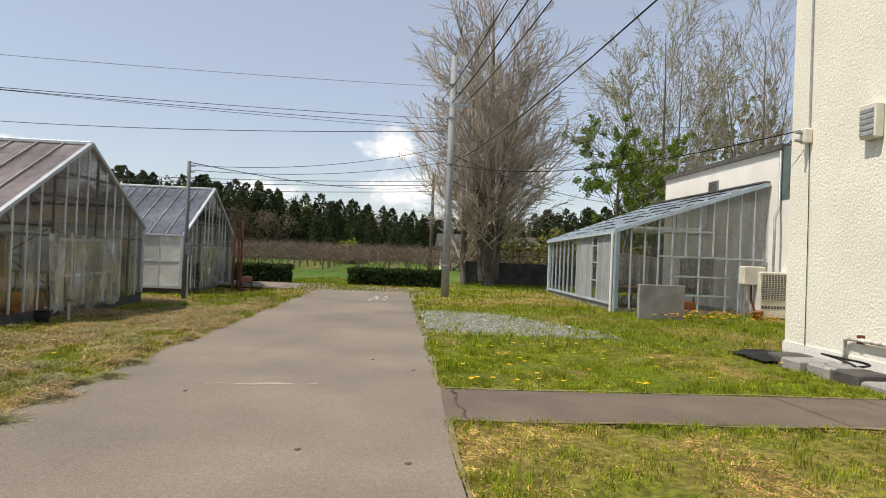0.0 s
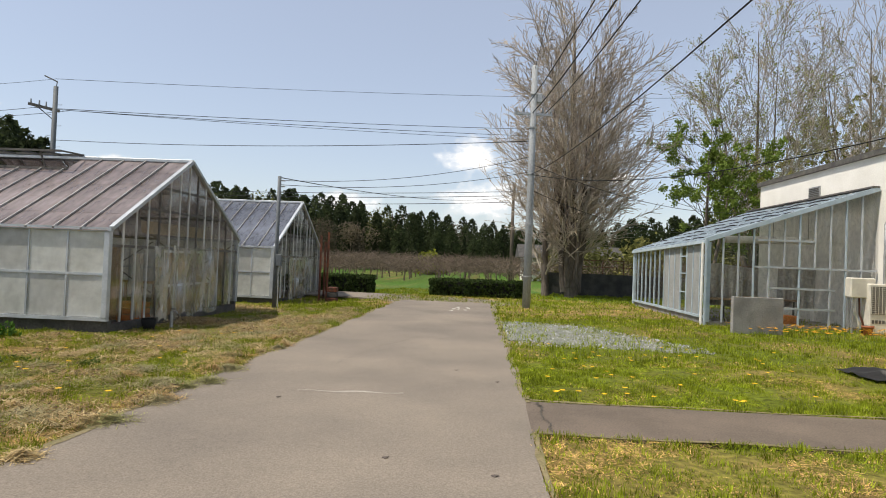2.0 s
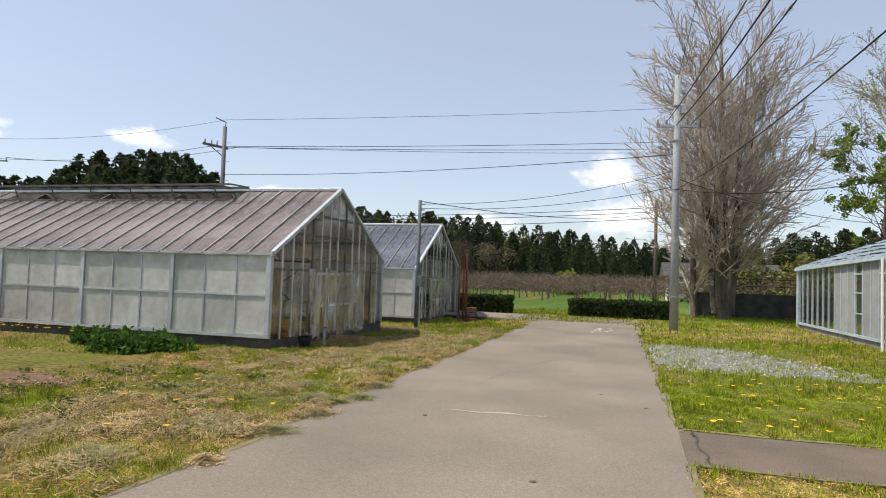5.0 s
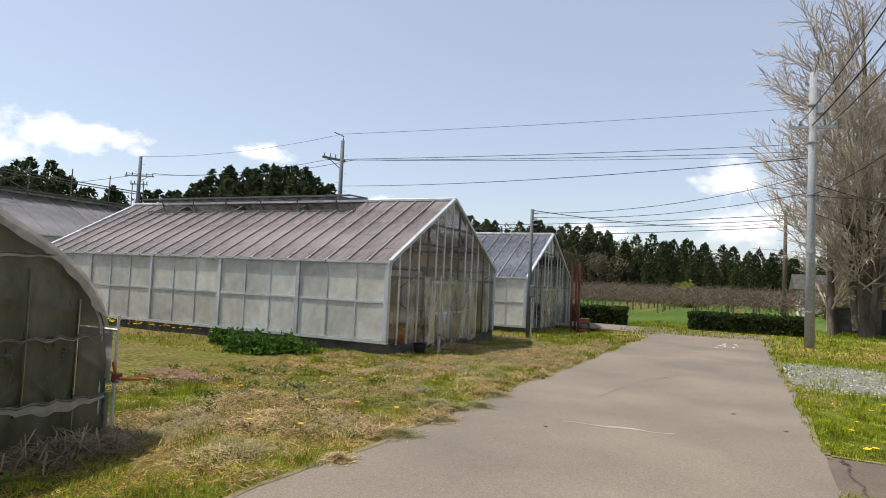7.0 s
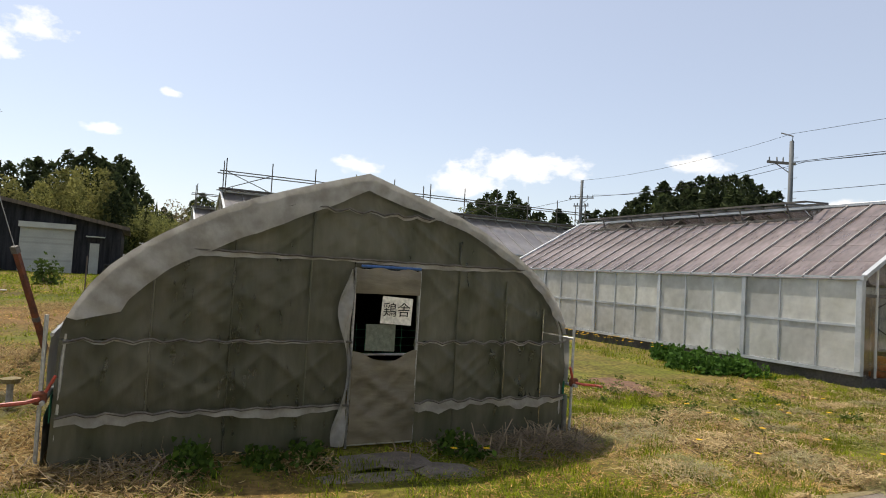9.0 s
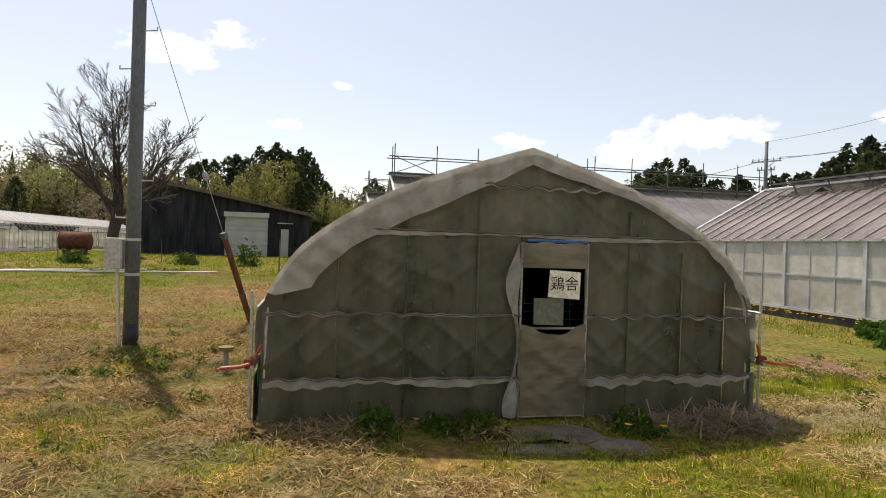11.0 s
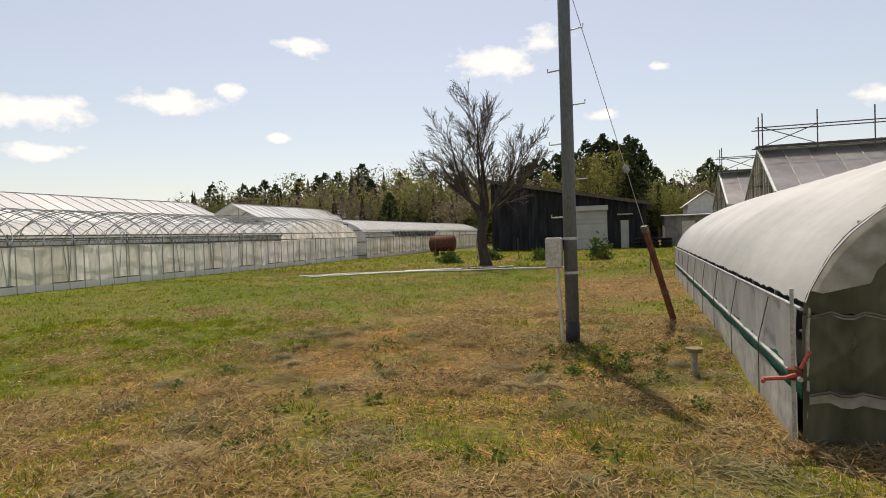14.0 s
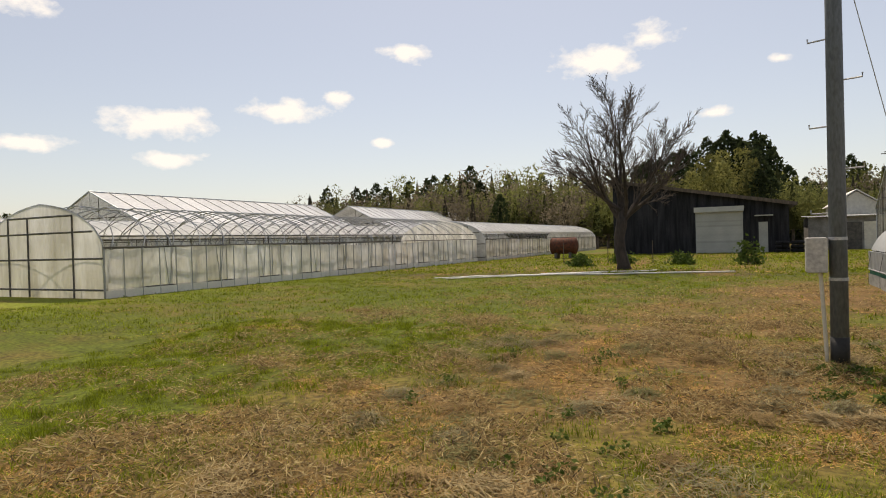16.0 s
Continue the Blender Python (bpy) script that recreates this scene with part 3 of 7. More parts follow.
    # gables
    for x, near in ((0.0, True), (-length + 0.04, False)):
        cols = 14
        for k in range(cols):
            ya, yb = width * k / cols, width * (k + 1) / cols
            if k and (near or k % 2 == 0):
                thick = 0.05 if k % 4 == 0 else 0.025
                m_ = ALU if k % 4 else DARKSTEEL
                part("gable_bar", Shape().box((x - 0.02, ya - thick / 2, foot - 0.1), (x + 0.015, ya + thick / 2, roof_z(ya) - 0.02)), WHITEALU if near and k % 4 else m_, h)
            if near and detail and front:
                door = 4 <= k < 11
                lo = eave - 0.35 if door else foot - 0.1
                part("gable_pane", Shape().slab([(x - 0.012, ya + 0.02, lo), (x - 0.012, yb - 0.02, lo), (x - 0.012, yb - 0.02, roof_z(yb) - 0.03), (x - 0.012, ya + 0.02, roof_z(ya) - 0.03)], (0.004, 0, 0)), GABLEGLASS, h)
                if not door and k in (2, 12):
                    part("gable_pane_film", Shape().slab([(x - 0.06, ya + 0.02, lo), (x - 0.06, yb - 0.02, lo), (x - 0.06, yb - 0.02, eave - 0.5), (x - 0.06, ya + 0.02, eave - 0.5)], (0.003, 0, 0)), DOORFILM, h)
        if not near or not detail:
            part("gable_sheet", Shape().slab([(x, 0.05, foot - 0.1), (x, width - 0.05, foot - 0.1), (x, width - 0.05, eave), (x, mid, ridge), (x, 0.05, eave)], (0.005, 0, 0)), SIDEFILM if not near else GABLEGLASS, h)
    for z in (eave - 0.35, eave + 0.55, eave + 1.1):
        if z < ridge - 0.2:
            inset = max(0, (z - eave) / slope) + 0.08
            part("gable_rail", Shape().box((-0.05, inset, z - 0.03), (0.0, width - inset, z + 0.03)), DARKSTEEL, h)
    # inside: trusses and purlins
    for k in range(1, bays + 1):
        x = -k * bay + (0.2 if k == bays else 0)
        tr = Shape()
        tr.beam((x, 0.1, eave - 0.05), (x, width - 0.1, eave - 0.05), 0.05, 0.07), tr.beam((x, 0.1, eave - 0.03), (x, mid, ridge - 0.1), 0.05, 0.07), tr.beam((x, width - 0.1, eave - 0.03), (x, mid, ridge - 0.1), 0.05, 0.07)
        tr.beam((x, mid, eave - 0.05), (x, mid, ridge - 0.1), 0.04, 0.04), tr.beam((x, mid - 1.4, eave - 0.05), (x, mid, ridge - 0.12), 0.03, 0.03), tr.beam((x, mid + 1.4, eave - 0.05), (x, mid, ridge - 0.12), 0.03, 0.03)
        part("truss", tr, DARKSTEEL, h)
    for f in (0.33, 0.66):
        for sgn in (-1, 1):
            y = mid + sgn * hw * (1 - f)
            part("purlin", Shape().beam((-0.1, y, roof_z(y) - 0.08), (-length + 0.1, y, roof_z(y) - 0.08), 0.05, 0.06), DARKSTEEL, h)
    if detail and front:
        # sliding doors behind a torn hanging film
        for d, (ya, yb) in enumerate(((mid - 1.2, mid), (mid, mid + 1.2))):
            fr = Shape()
            xo = -0.02 - 0.05 * d
            for y in (ya + 0.03, (ya + yb) / 2, yb - 0.03):
                fr.box((xo - 0.02, y - 0.03, 0.0), (xo + 0.02, y + 0.03, eave - 0.4))
            for z in (0.03, 0.85, eave - 0.43):
                fr.box((xo - 0.018, ya, z - 0.03), (xo + 0.018, yb, z + 0.03))
            dr = part("sliding_door", fr, WHITEALU, h, "aluminium sliding door with dusty panes")
            part("door_pane", Shape().box((xo - 0.004, ya + 0.05, 0.05), (xo + 0.001, yb - 0.05, eave - 0.45)), TANPANE, dr)
        for a, b, zt in ((mid - 1.75, mid - 1.0, eave - 0.30), (mid - 1.0, mid + 1.75, eave - 0.25)):
            deep = zt - 0.04

            def drape(u, v, a=a, b=b, zt=zt, deep=deep):
                y = a + (b - a) * u
                sag = 0.10 * math.sin(math.pi * u) * (1 - v) if b - a > 2 else 0
                ragged = 0.05 * math.sin(u * 17 + a) * v
                return (0.06 + 0.025 * math.sin(u * (b - a) * 9 + 2 * v) * (0.3 + v) + 0.03 * noise.noise(Vector((u * 5, v * 3, a))) + 0.02 * math.sin(9 * v + 5 * u), y + 0.08 * v * math.sin(4 * u + a), zt - sag - deep * v + ragged)

            part("hanging_film", Shape().grid(drape, max(8, int((b - a) * 16)), 14), DOORFILM, h, "loose clear plastic film, torn and wrinkled", True)
    return h


ghA = gable_house("greenhouse", (-7.65, 12.55, -0.05), "glass greenhouse with dirty brown roof panes and milky side walls", 6.95, 13.1, 2.12, 4.05, 0.6, 5, ROOFGLASS, vent=(2.9, 11.6), courses=5)
ghB = gable_house("greenhouse", (-7.65, 23.05, -0.16), "glass greenhouse with bluish roof panes beside the lane", 6.95, 9.7, 2.12, 4.10, 0.6, 4, BLUEROOF, courses=5)
gable_house("greenhouse", (-33.5 - 3.9, 3.5, 0), "tall old glasshouse with pale grimy roof under scaffolding", 7.8, 24, 3.0, 5.2, 1.0, 6, sheet("pale_old_roof", (0.46, 0.43, 0.40), (0.33, 0.30, 0.28), (0.85, 1.0), 0.8, gloss=0.06), turned=-90, detail=False)
gable_house("greenhouse", (-46 - 3.9, 3.2, 0), "old glasshouse with pale grimy roof behind another", 7.8, 24, 3.0, 5.25, 1.0, 6, bpy.data.materials["pale_old_roof"], turned=-90, detail=False)


# ---- pipe houses ----
ARCH = ((0.996, 0.0), (0.99, 0.37), (0.96, 0.48), (0.87, 0.61), (0.70, 0.735), (0.47, 0.85), (0.235, 0.93), (0.0, 1.0))
ROUND = ((1.0, 0.0), (1.0, 0.50), (0.97, 0.60), (0.86, 0.73), (0.66, 0.85), (0.42, 0.93), (0.20, 0.975), (0.0, 1.0))


def arch(k, half, wall, top):
    """Half of a hoop: k from 0 at the foot to 1 at the crown; distance from the middle, height."""
    table = ARCH if wall < 1.5 else ROUND
    i = min(int(k * 7), 6)
    f = k * 7 - i
    p0, p1, p2, p3 = table[max(i - 1, 0)], table[i], table[i + 1], table[min(i + 2, 7)]
    if i == 6:
        p3 = (2 * p2[0] - p1[0], 2 * p2[1] - p1[1])
    if i == 0:
        return half * (p1[0] + (p2[0] - p1[0]) * f), top * (p1[1] + (p2[1] - p1[1]) * f)
    v = [0.5 * (2 * b + (c - a) * f + (2 * a - 5 * b + 4 * c - d) * f * f + (3 * b - a - 3 * c + d) * f ** 3) for a, b, c, d in zip(p0, p1, p2, p3)]
    return half * max(v[0], 0), top * v[1]


def hoop(half, wall, top, n=16):
    up = [arch(i / n, half, wall, top) for i in range(n + 1)]
    return [(-d, z) for d, z in up] + [(d, z) for d, z in reversed(up[:-1])]


TX, TY, TG, TH, TW, TT = -6.2, 1.79, -0.10, 2.55, 1.0, 2.70
TL = 17.6
tun = thing("pipe_house", (TX, TY, TG), "round-topped pipe greenhouse covered in grimy film, used as a hen house", "greenhouse")
prof = hoop(TH, TW, TT)
for k in range(15):
    x = -0.05 - k * (TL - 0.1) / 14
    part("hoop", Shape().tube([(x, y * 0.985, z * 0.99) for y, z in prof], 0.016, 6), GALV, tun)


def roof_film(u, v):
    y, z = prof[int(round(u * 32))]
    rip = 0.012 * math.sin(v * 400) * (z > TW)
    sag = -0.015 * math.sin(v * 14 * math.pi) ** 2 * (z > TW)
    return (-v * TL + 0.02, y, z + rip + sag)


bm_roof = Shape()
top_cols = [i for i in range(33) if prof[i][1] >= 1.08]
u0, u1 = top_cols[0] / 32, top_cols[-1] / 32
bm_roof.grid(lambda u, v: roof_film(u0 + (u1 - u0) * u, v), len(top_cols) - 1, 112)
part("roof_film", bm_roof, TUNNELROOF, tun, "taut grey-white roof film", True)
for s_ in (-1, 1):
    def side_film(u, v, s_=s_):
        return (-u * TL, s_ * (TH + 0.02 + 0.018 * math.sin(u * 95) * (0.3 + v) + 0.012 * math.sin(u * 260 + 3 * v)), 1.10 - v * 0.52 + 0.012 * math.sin(u * 40))
    part("side_curtain", Shape().grid(side_film, 160, 6), TUNNELROOF, tun, "roll-up side film, slack and wrinkled", True)
    part("roller_pipe", Shape().tube([(0.15, s_ * (TH + 0.035), 0.57), (-TL, s_ * (TH + 0.035), 0.57)], 0.02, 6), GALV, tun)
    part("side_net", Shape().box((-TL, s_ * (TH - 0.005) - 0.004, 0.38), (-0.02, s_ * (TH - 0.005) + 0.004, 0.6)), GREENNET, tun, "green plastic net strip")
    part("skirt_board", Shape().grid(lambda u, v, s_=s_: (-u * TL, s_ * (TH + 0.03 + 0.012 * math.sin(u * 60)), 0.44 - v * 0.5), 70, 1), mat("grey_skirt_film", (0.40, 0.40, 0.37), (0.28, 0.28, 0.25), 0.7, s1=2, s2=9) if s_ < 0 else bpy.data.materials["grey_skirt_film"], tun)
    part("eave_pipe", Shape().tube([(0.1, s_ * (TH + 0.01), 1.1), (-TL, s_ * (TH + 0.01), 1.1)], 0.016, 6), GALV, tun)
    for k in range(9):
        x = -1.0 - k * 2.0
        part("tie_cord", Shape().tube([(x, s_ * (TH + 0.045), 1.08), (x - 0.5, s_ * (TH + 0.055), 0.6), (x - 0.55, s_ * (TH + 0.05), 0.02)], 0.006, 4), DARKSTEEL, tun)
    part("front_pipe", Shape().tube([(0.03, s_ * (TH + 0.06), 0), (0.03, s_ * (TH + 0.06), 1.25)], 0.016, 6), GALV, tun)
    cr = Shape().box((0.03, s_ * (TH + 0.06) - 0.05, 0.55), (0.10, s_ * (TH + 0.06) + 0.05, 0.65), 0.015)
    crank = part("crank_gear", cr, RUST, tun, "red hand crank for the side film")
    part("crank_handle", Shape().tube([(0.1, s_ * (TH + 0.06), 0.6), (0.16, s_ * (TH + 0.14), 0.585), (0.17, s_ * (TH + 0.30), 0.575), (0.26, s_ * (TH + 0.31), 0.575)], 0.016, 6), REDPAINT, crank)
    part("crank_grip", Shape().tube([(0.09, s_ * (TH + 0.02), 0.65), (0.12, s_ * (TH - 0.04), 0.78)], 0.014, 6), REDPAINT, crank)


def inside_arch(z):
    """Half width of the front at a height."""
    best = TH
    for i in range(400):
        d, zz = arch(i / 400, TH, TW, TT)
        if zz <= z:
            best = d
    return best


D0, D1, DZ = -0.07, 0.62, 1.77


def front_sheet(za, zb, ya=None, yb=None, x=0.0, seed=0, deep=0.02):
    def fn(u, v):
        z = za + (zb - za) * v
        a = -inside_arch(z) if ya is None else ya
        b = inside_arch(z) if yb is None else yb
        y = a + (b - a) * u
        w = deep * 1.5 * noise.noise(Vector((y * 1.4, z * 0.9, seed)))
        pull = (1 - abs(noise.noise(Vector((y * 1.7 + z * 2.6, z * 0.5 - y * 0.3, seed + 4))))) ** 9
        fan = (1 - abs(noise.noise(Vector((y * 3.4 - z * 4.2, z * 0.7 + y * 0.4, seed + 7))))) ** 12
        w += deep * (0.8 * pull + 0.55 * fan + 0.12 * noise.noise(Vector((y * 9, z * 2.0, seed + 2))))
        return (x + w * (0.4 + 0.6 * math.sin(math.pi * v)), y, z + 0.012 * math.sin(y * 21 + seed) * (v > 0.99))
    return fn


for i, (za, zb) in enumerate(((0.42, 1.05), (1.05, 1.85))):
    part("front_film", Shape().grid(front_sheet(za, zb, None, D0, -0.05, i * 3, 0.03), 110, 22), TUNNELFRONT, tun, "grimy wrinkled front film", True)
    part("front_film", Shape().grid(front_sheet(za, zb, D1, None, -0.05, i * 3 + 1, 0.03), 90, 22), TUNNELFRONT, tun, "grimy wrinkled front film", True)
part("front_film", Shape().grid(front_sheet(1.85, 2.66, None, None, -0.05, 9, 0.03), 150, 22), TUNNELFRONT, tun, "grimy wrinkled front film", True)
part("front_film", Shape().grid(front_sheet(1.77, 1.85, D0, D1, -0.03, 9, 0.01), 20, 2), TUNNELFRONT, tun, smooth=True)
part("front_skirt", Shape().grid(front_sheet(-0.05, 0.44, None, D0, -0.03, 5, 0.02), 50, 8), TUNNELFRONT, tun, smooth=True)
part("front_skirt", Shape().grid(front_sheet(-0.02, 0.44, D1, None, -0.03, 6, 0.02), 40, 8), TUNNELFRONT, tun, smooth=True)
# scalloped clamping strips with a pale fold of film
for z, a, b, w in ((0.44, None, D0, 0.09), (0.44, D1, None, 0.11), (1.05, None, D0, 0.02), (1.05, D1, None, 0.02), (1.85, None, None, 0.05), (2.32, None, None, 0.03)):
    a = -inside_arch(z) + 0.03 if a is None else a
    b = inside_arch(z) - 0.03 if b is None else b
    n = int((b - a) * 14)
    zz = lambda y: z + 0.012 * math.sin(y * 26) + 0.008 * math.sin(y * 61)
    part("clamp_strip", Shape().tube([(0.035, a + (b - a) * i / n, zz(a + (b - a) * i / n)) for i in range(n + 1)], 0.011, 5), DARKSTEEL, tun)
    part("film_fold", Shape().grid(lambda u, v: (0.028 + 0.012 * math.sin(u * (b - a) * 19 + 3 * v), a + (b - a) * u, zz(a + (b - a) * u) - 0.005 - w * v * (0.7 + 0.3 * math.sin(u * 11))), n, 2), TUNNELBAND, tun, "pale folded strip of film", True)


def lap(u, v):
    i = u * 24 + 4
    k = int(min(i, 27))
    f = i - k
    (ya, za), (yb, zb) = prof[k], prof[k + 1]
    y, z = ya + (yb - ya) * f, za + (zb - za) * f
    ny_, nz_ = y * 0.9, z - 0.6
    l_ = math.hypot(ny_, nz_)
    wide = 0.13 * min(1, -y / 1.2) if y < 0 else -0.07 * min(1, y / 1.0)
    ends = min(1, 0.25 + u * 14, 0.25 + (1 - u) * 14)
    wd = (0.185 + wide + 0.02 * noise.noise(Vector((u * 9, 0, 3))) + 0.006 * math.sin(u * 60)) * v * ends
    return (0.05 + 0.012 * math.sin(u * 130) * v, y - ny_ / l_ * wd, z - nz_ / l_ * wd)


part("lapped_edge", Shape().grid(lap, 150, 5), TUNNELBAND, tun, "pale edge of roof film lapped over the front", True)
for y in (-1.85, -1.2, -0.5, 1.1, 1.7, 2.2):
    z1 = [p[1] for p in prof if abs(p[0]) <= abs(y) + 0.12]
    part("front_post", Shape().tube([(-0.024, y, 0.02), (-0.024, y, min(z1) - 0.25 if min(z1) > 0.9 else 1.6)], 0.012, 6), TUNNELFRONT, tun)
for z in (0.9, 1.75):
    part("front_bar", Shape().tube([(-0.14, -inside_arch(z), z), (-0.14, inside_arch(z), z)], 0.013, 6), GALV, tun)
dr = Shape()
for y in (D0, D1):
    dr.tube([(0.02, y, 0.02), (0.02, y, DZ)], 0.014, 6)
for z in (0.05, DZ - 0.02):
    dr.tube([(0.02, D0, z), (0.02, D1, z)], 0.012, 6)
door = part("door", dr, GALV, tun, "film-covered pipe door with an open wire window")
part("door_film", Shape().grid(lambda u, v, g_=front_sheet(0.06, 0.88, D0, D1, 0.035, 21, 0.05): (lambda p: (p[0], p[1], p[2] + (0.03 * math.sin(u * 9) + 0.07 * abs(2 * u - 1) ** 3) * v ** 4))(g_(u, v)), 30, 20), TUNNELDOOR, door, smooth=True)
part("door_film", Shape().grid(front_sheet(1.52, DZ, D0, D1, 0.03, 23, 0.02), 24, 6), TUNNELDOOR, door, smooth=True)
part("door_edge", Shape().grid(lambda u, v: (0.05 + 0.03 * math.sin(v * 17 + u * 4), D0 - 0.03 - 0.13 * u * (0.5 + 0.5 * math.sin(v * 9 + 1)), 0.05 + 1.7 * v), 5, 36), TUNNELBAND, door, "loose pale film along the door's edge", True)
mesh_ = Shape()
for k in range(7):
    mesh_.tube([(-0.25, D0 + 0.03 + k * 0.1, 0.88), (-0.25, D0 + 0.03 + k * 0.1, 1.2)], 0.003, 3)
for k in range(4):
    mesh_.tube([(-0.25, D0 - 0.1, 0.9 + k * 0.08), (-0.25, D1 + 0.1, 0.9 + k * 0.08)], 0.003, 3)
part("wire_mesh", mesh_, GREENNET, door)
part("card", Shape().slab([(0.012, D0 + 0.14, 0.96), (0.012, D0 + 0.45, 0.95), (0.012, D0 + 0.45, 1.22), (0.012, D0 + 0.14, 1.22)], (0.005, 0, 0)), mat("grey_green_card", (0.13, 0.15, 0.12), rough=0.8), door)
part("blue_pipe", Shape().tube([(0.03, D0 + 0.05, DZ + 0.02), (0.03, D1, DZ + 0.02)], 0.014, 6), mat("blue_plastic_pipe", (0.05, 0.15, 0.42), rough=0.4), door)
part("back_sheet", Shape().slab([(-TL + 0.05, y * 0.98, z) for y, z in prof], (0.004, 0, 0)), TUNNELFRONT, tun)
part("shade_lining", Shape().grid(lambda u, v: (-0.3 - v * (TL - 0.5), prof[int(round(u * 32))][0] * 0.965, prof[int(round(u * 32))][1] * 0.975), 32, 4), mat("black_shade_cloth", (0.03, 0.035, 0.03), rough=0.95), tun, smooth=True)
sign = thing("sign", (TX + 0.055, TY + 0.36, TG + 1.365), "white paper sign with handwritten black letters in the hen house door", "sign", rz=0)
part("board", Shape().slab([(0, -0.165, -0.13), (0, 0.165, -0.15), (0, 0.175, 0.12), (0, -0.15, 0.14)], (0.006, 0, 0)), mat("sign_paper", (0.72, 0.71, 0.64), rough=0.8, bump=0.05), sign)
tx = bpy.data.curves.new("letters", "FONT")
tx.body, tx.size, tx.align_x, tx.align_y, tx.extrude = "\u9d8f\u820e", 0.15, "CENTER", "CENTER", 0.001
tob = new("letters_curve", tx)
dg = bpy.context.evaluated_depsgraph_get()
tme = bpy.data.meshes.new_from_object(tob.evaluated_get(dg))
bpy.data.objects.remove(tob)
tme.materials.clear()
tme.materials.append(BLACK)
let = part("letters", tme, BLACK, sign)
let.matrix_local = pose(0.009, 0.005, -0.005, 90, 0, 90)


def field_house(name, x0, x1, yc, half, wall, top, label, roof, lattice):
    """A long pipe house along x, its near gable at x0."""
    h = thing(name, (x0, yc, 0), label, "greenhouse", "pipe houses across the field")
    L = x0 - x1
    pr = hoop(half, wall, top, 12)
    n = int(L / (1.35 if lattice else 1.0))
    hp = Shape().tube([(0, y, z) for y, z in pr], 0.025, 4).mesh("hoop", GALV)
    if lattice:
        # crossing diagonal hoops
        for d in (-1, 1):
            lean = Shape().tube([(d * (i / 24 - 0.5) * 2.6, y, z) for i, (y, z) in enumerate(pr)], 0.021, 4).mesh("hoop", GALV)
            for k in range(n):
                part("hoop", lean, GALV, h).location.x = -1.4 - k * (L - 2.8) / n
    for k in range(0, n + 1, 1 if not lattice else max(1, n // 8)):
        part("hoop", hp, GALV, h).location.x = -k * L / n
    for s_ in (-1, 1):
        part("side_film", Shape().grid(lambda u, v: (-u * L, s_ * (half + 0.03 + 0.03 * math.sin(u * L * 2.1)), 0.28 + v * (wall * 0.92 - 0.2) + 0.08 * v * math.sin(u * 9)), int(L * 2), 4), SIDECURTAIN, h, "stained translucent side film", True)
        part("base_board", Shape().box((-L, s_ * (half + 0.04) - 0.02, 0.0), (0, s_ * (half + 0.04) + 0.02, 0.28)), WHITEWALL, h)
        part("rail", Shape().tube([(0, s_ * half, 0.3), (-L, s_ * half, 0.3)], 0.035, 5), DARKSTEEL, h)
        for z in (wall * 1.02, wall * 1.25):
            yy = half if z < wall * 1.1 else half * 0.93
            part("rail", Shape().tube([(0, s_ * yy, z), (-L, s_ * yy, z)], 0.03, 5), DARKSTEEL, h)
        if s_ > 0:
            post = Shape().tube([(0, half + 0.05, 0), (0, half + 0.05, wall)], 0.025, 5).mesh("side_post", GALV)
            for k in range(int(L / 0.75)):
                part("side_post", post, GALV, h).location.x = -k * 0.75
            strut = Shape().tube([(0, half * 0.55, 0), (0, half * 0.55, wall * 1.3)], 0.035, 5).mesh("inner_post", DARKSTEEL)
            for k in range(int(L / 3)):
                part("inner_post", strut, DARKSTEEL, h).location.x = -1 - k * 3
    if roof:
        part("roof_film", Shape().grid(lambda u, v: (-v * L, *pr[int(round(5 + u * 14))]), 14, int(L)), HOUSEFILM, h, "white translucent roof film", True)
    for x in (0.02, -L):
        part("end_film", Shape().slab([(x, y, z) for y, z in pr], (0.005, 0, 0)), SIDECURTAIN if lattice else HOUSEFILM, h)
    for y in (-half * 0.55, -half * 0.2, half * 0.55):
        part("end_post", Shape().tube([(0.04, y, 0), (0.04, y, top * 0.86)], 0.04, 5), DARKSTEEL, h)
    for z in (0.3, wall * 0.8, wall * 1.35, top * 0.86):
        w_ = half if z < wall else half * (0.86 if z < top * 0.8 else 0.55)
        part("end_rail", Shape().tube([(0.04, -w_, z), (0.04, w_, z)], 0.035, 5), DARKSTEEL, h)
    return h


field_house("pipe_house", -15.1, -47.5, -27.6, 3.55, 1.75, 3.45, "long pipe greenhouse with bare lattice roof and stained side film", False, True)
field_house("pipe_house", -48.5, -88, -27.2, 3.5, 1.75, 3.4, "long pipe greenhouse covered with white film", True, False)
field_house("pipe_house", -17, -75, -35.2, 3.6, 1.75, 3.3, "long white film greenhouse behind a bare one", True, False)
gable_house("greenhouse", (-30.9, -55, 0), "large white-roofed glasshouse far across the field", 14, 26, 3.0, 6.1, 1.5, 6, HOUSEFILM, detail=False)
gable_house("greenhouse", (-64, -55, 0), "large white-roofed glasshouse far across the field", 14, 52, 3.0, 6.3, 1.5, 10, HOUSEFILM, detail=False)

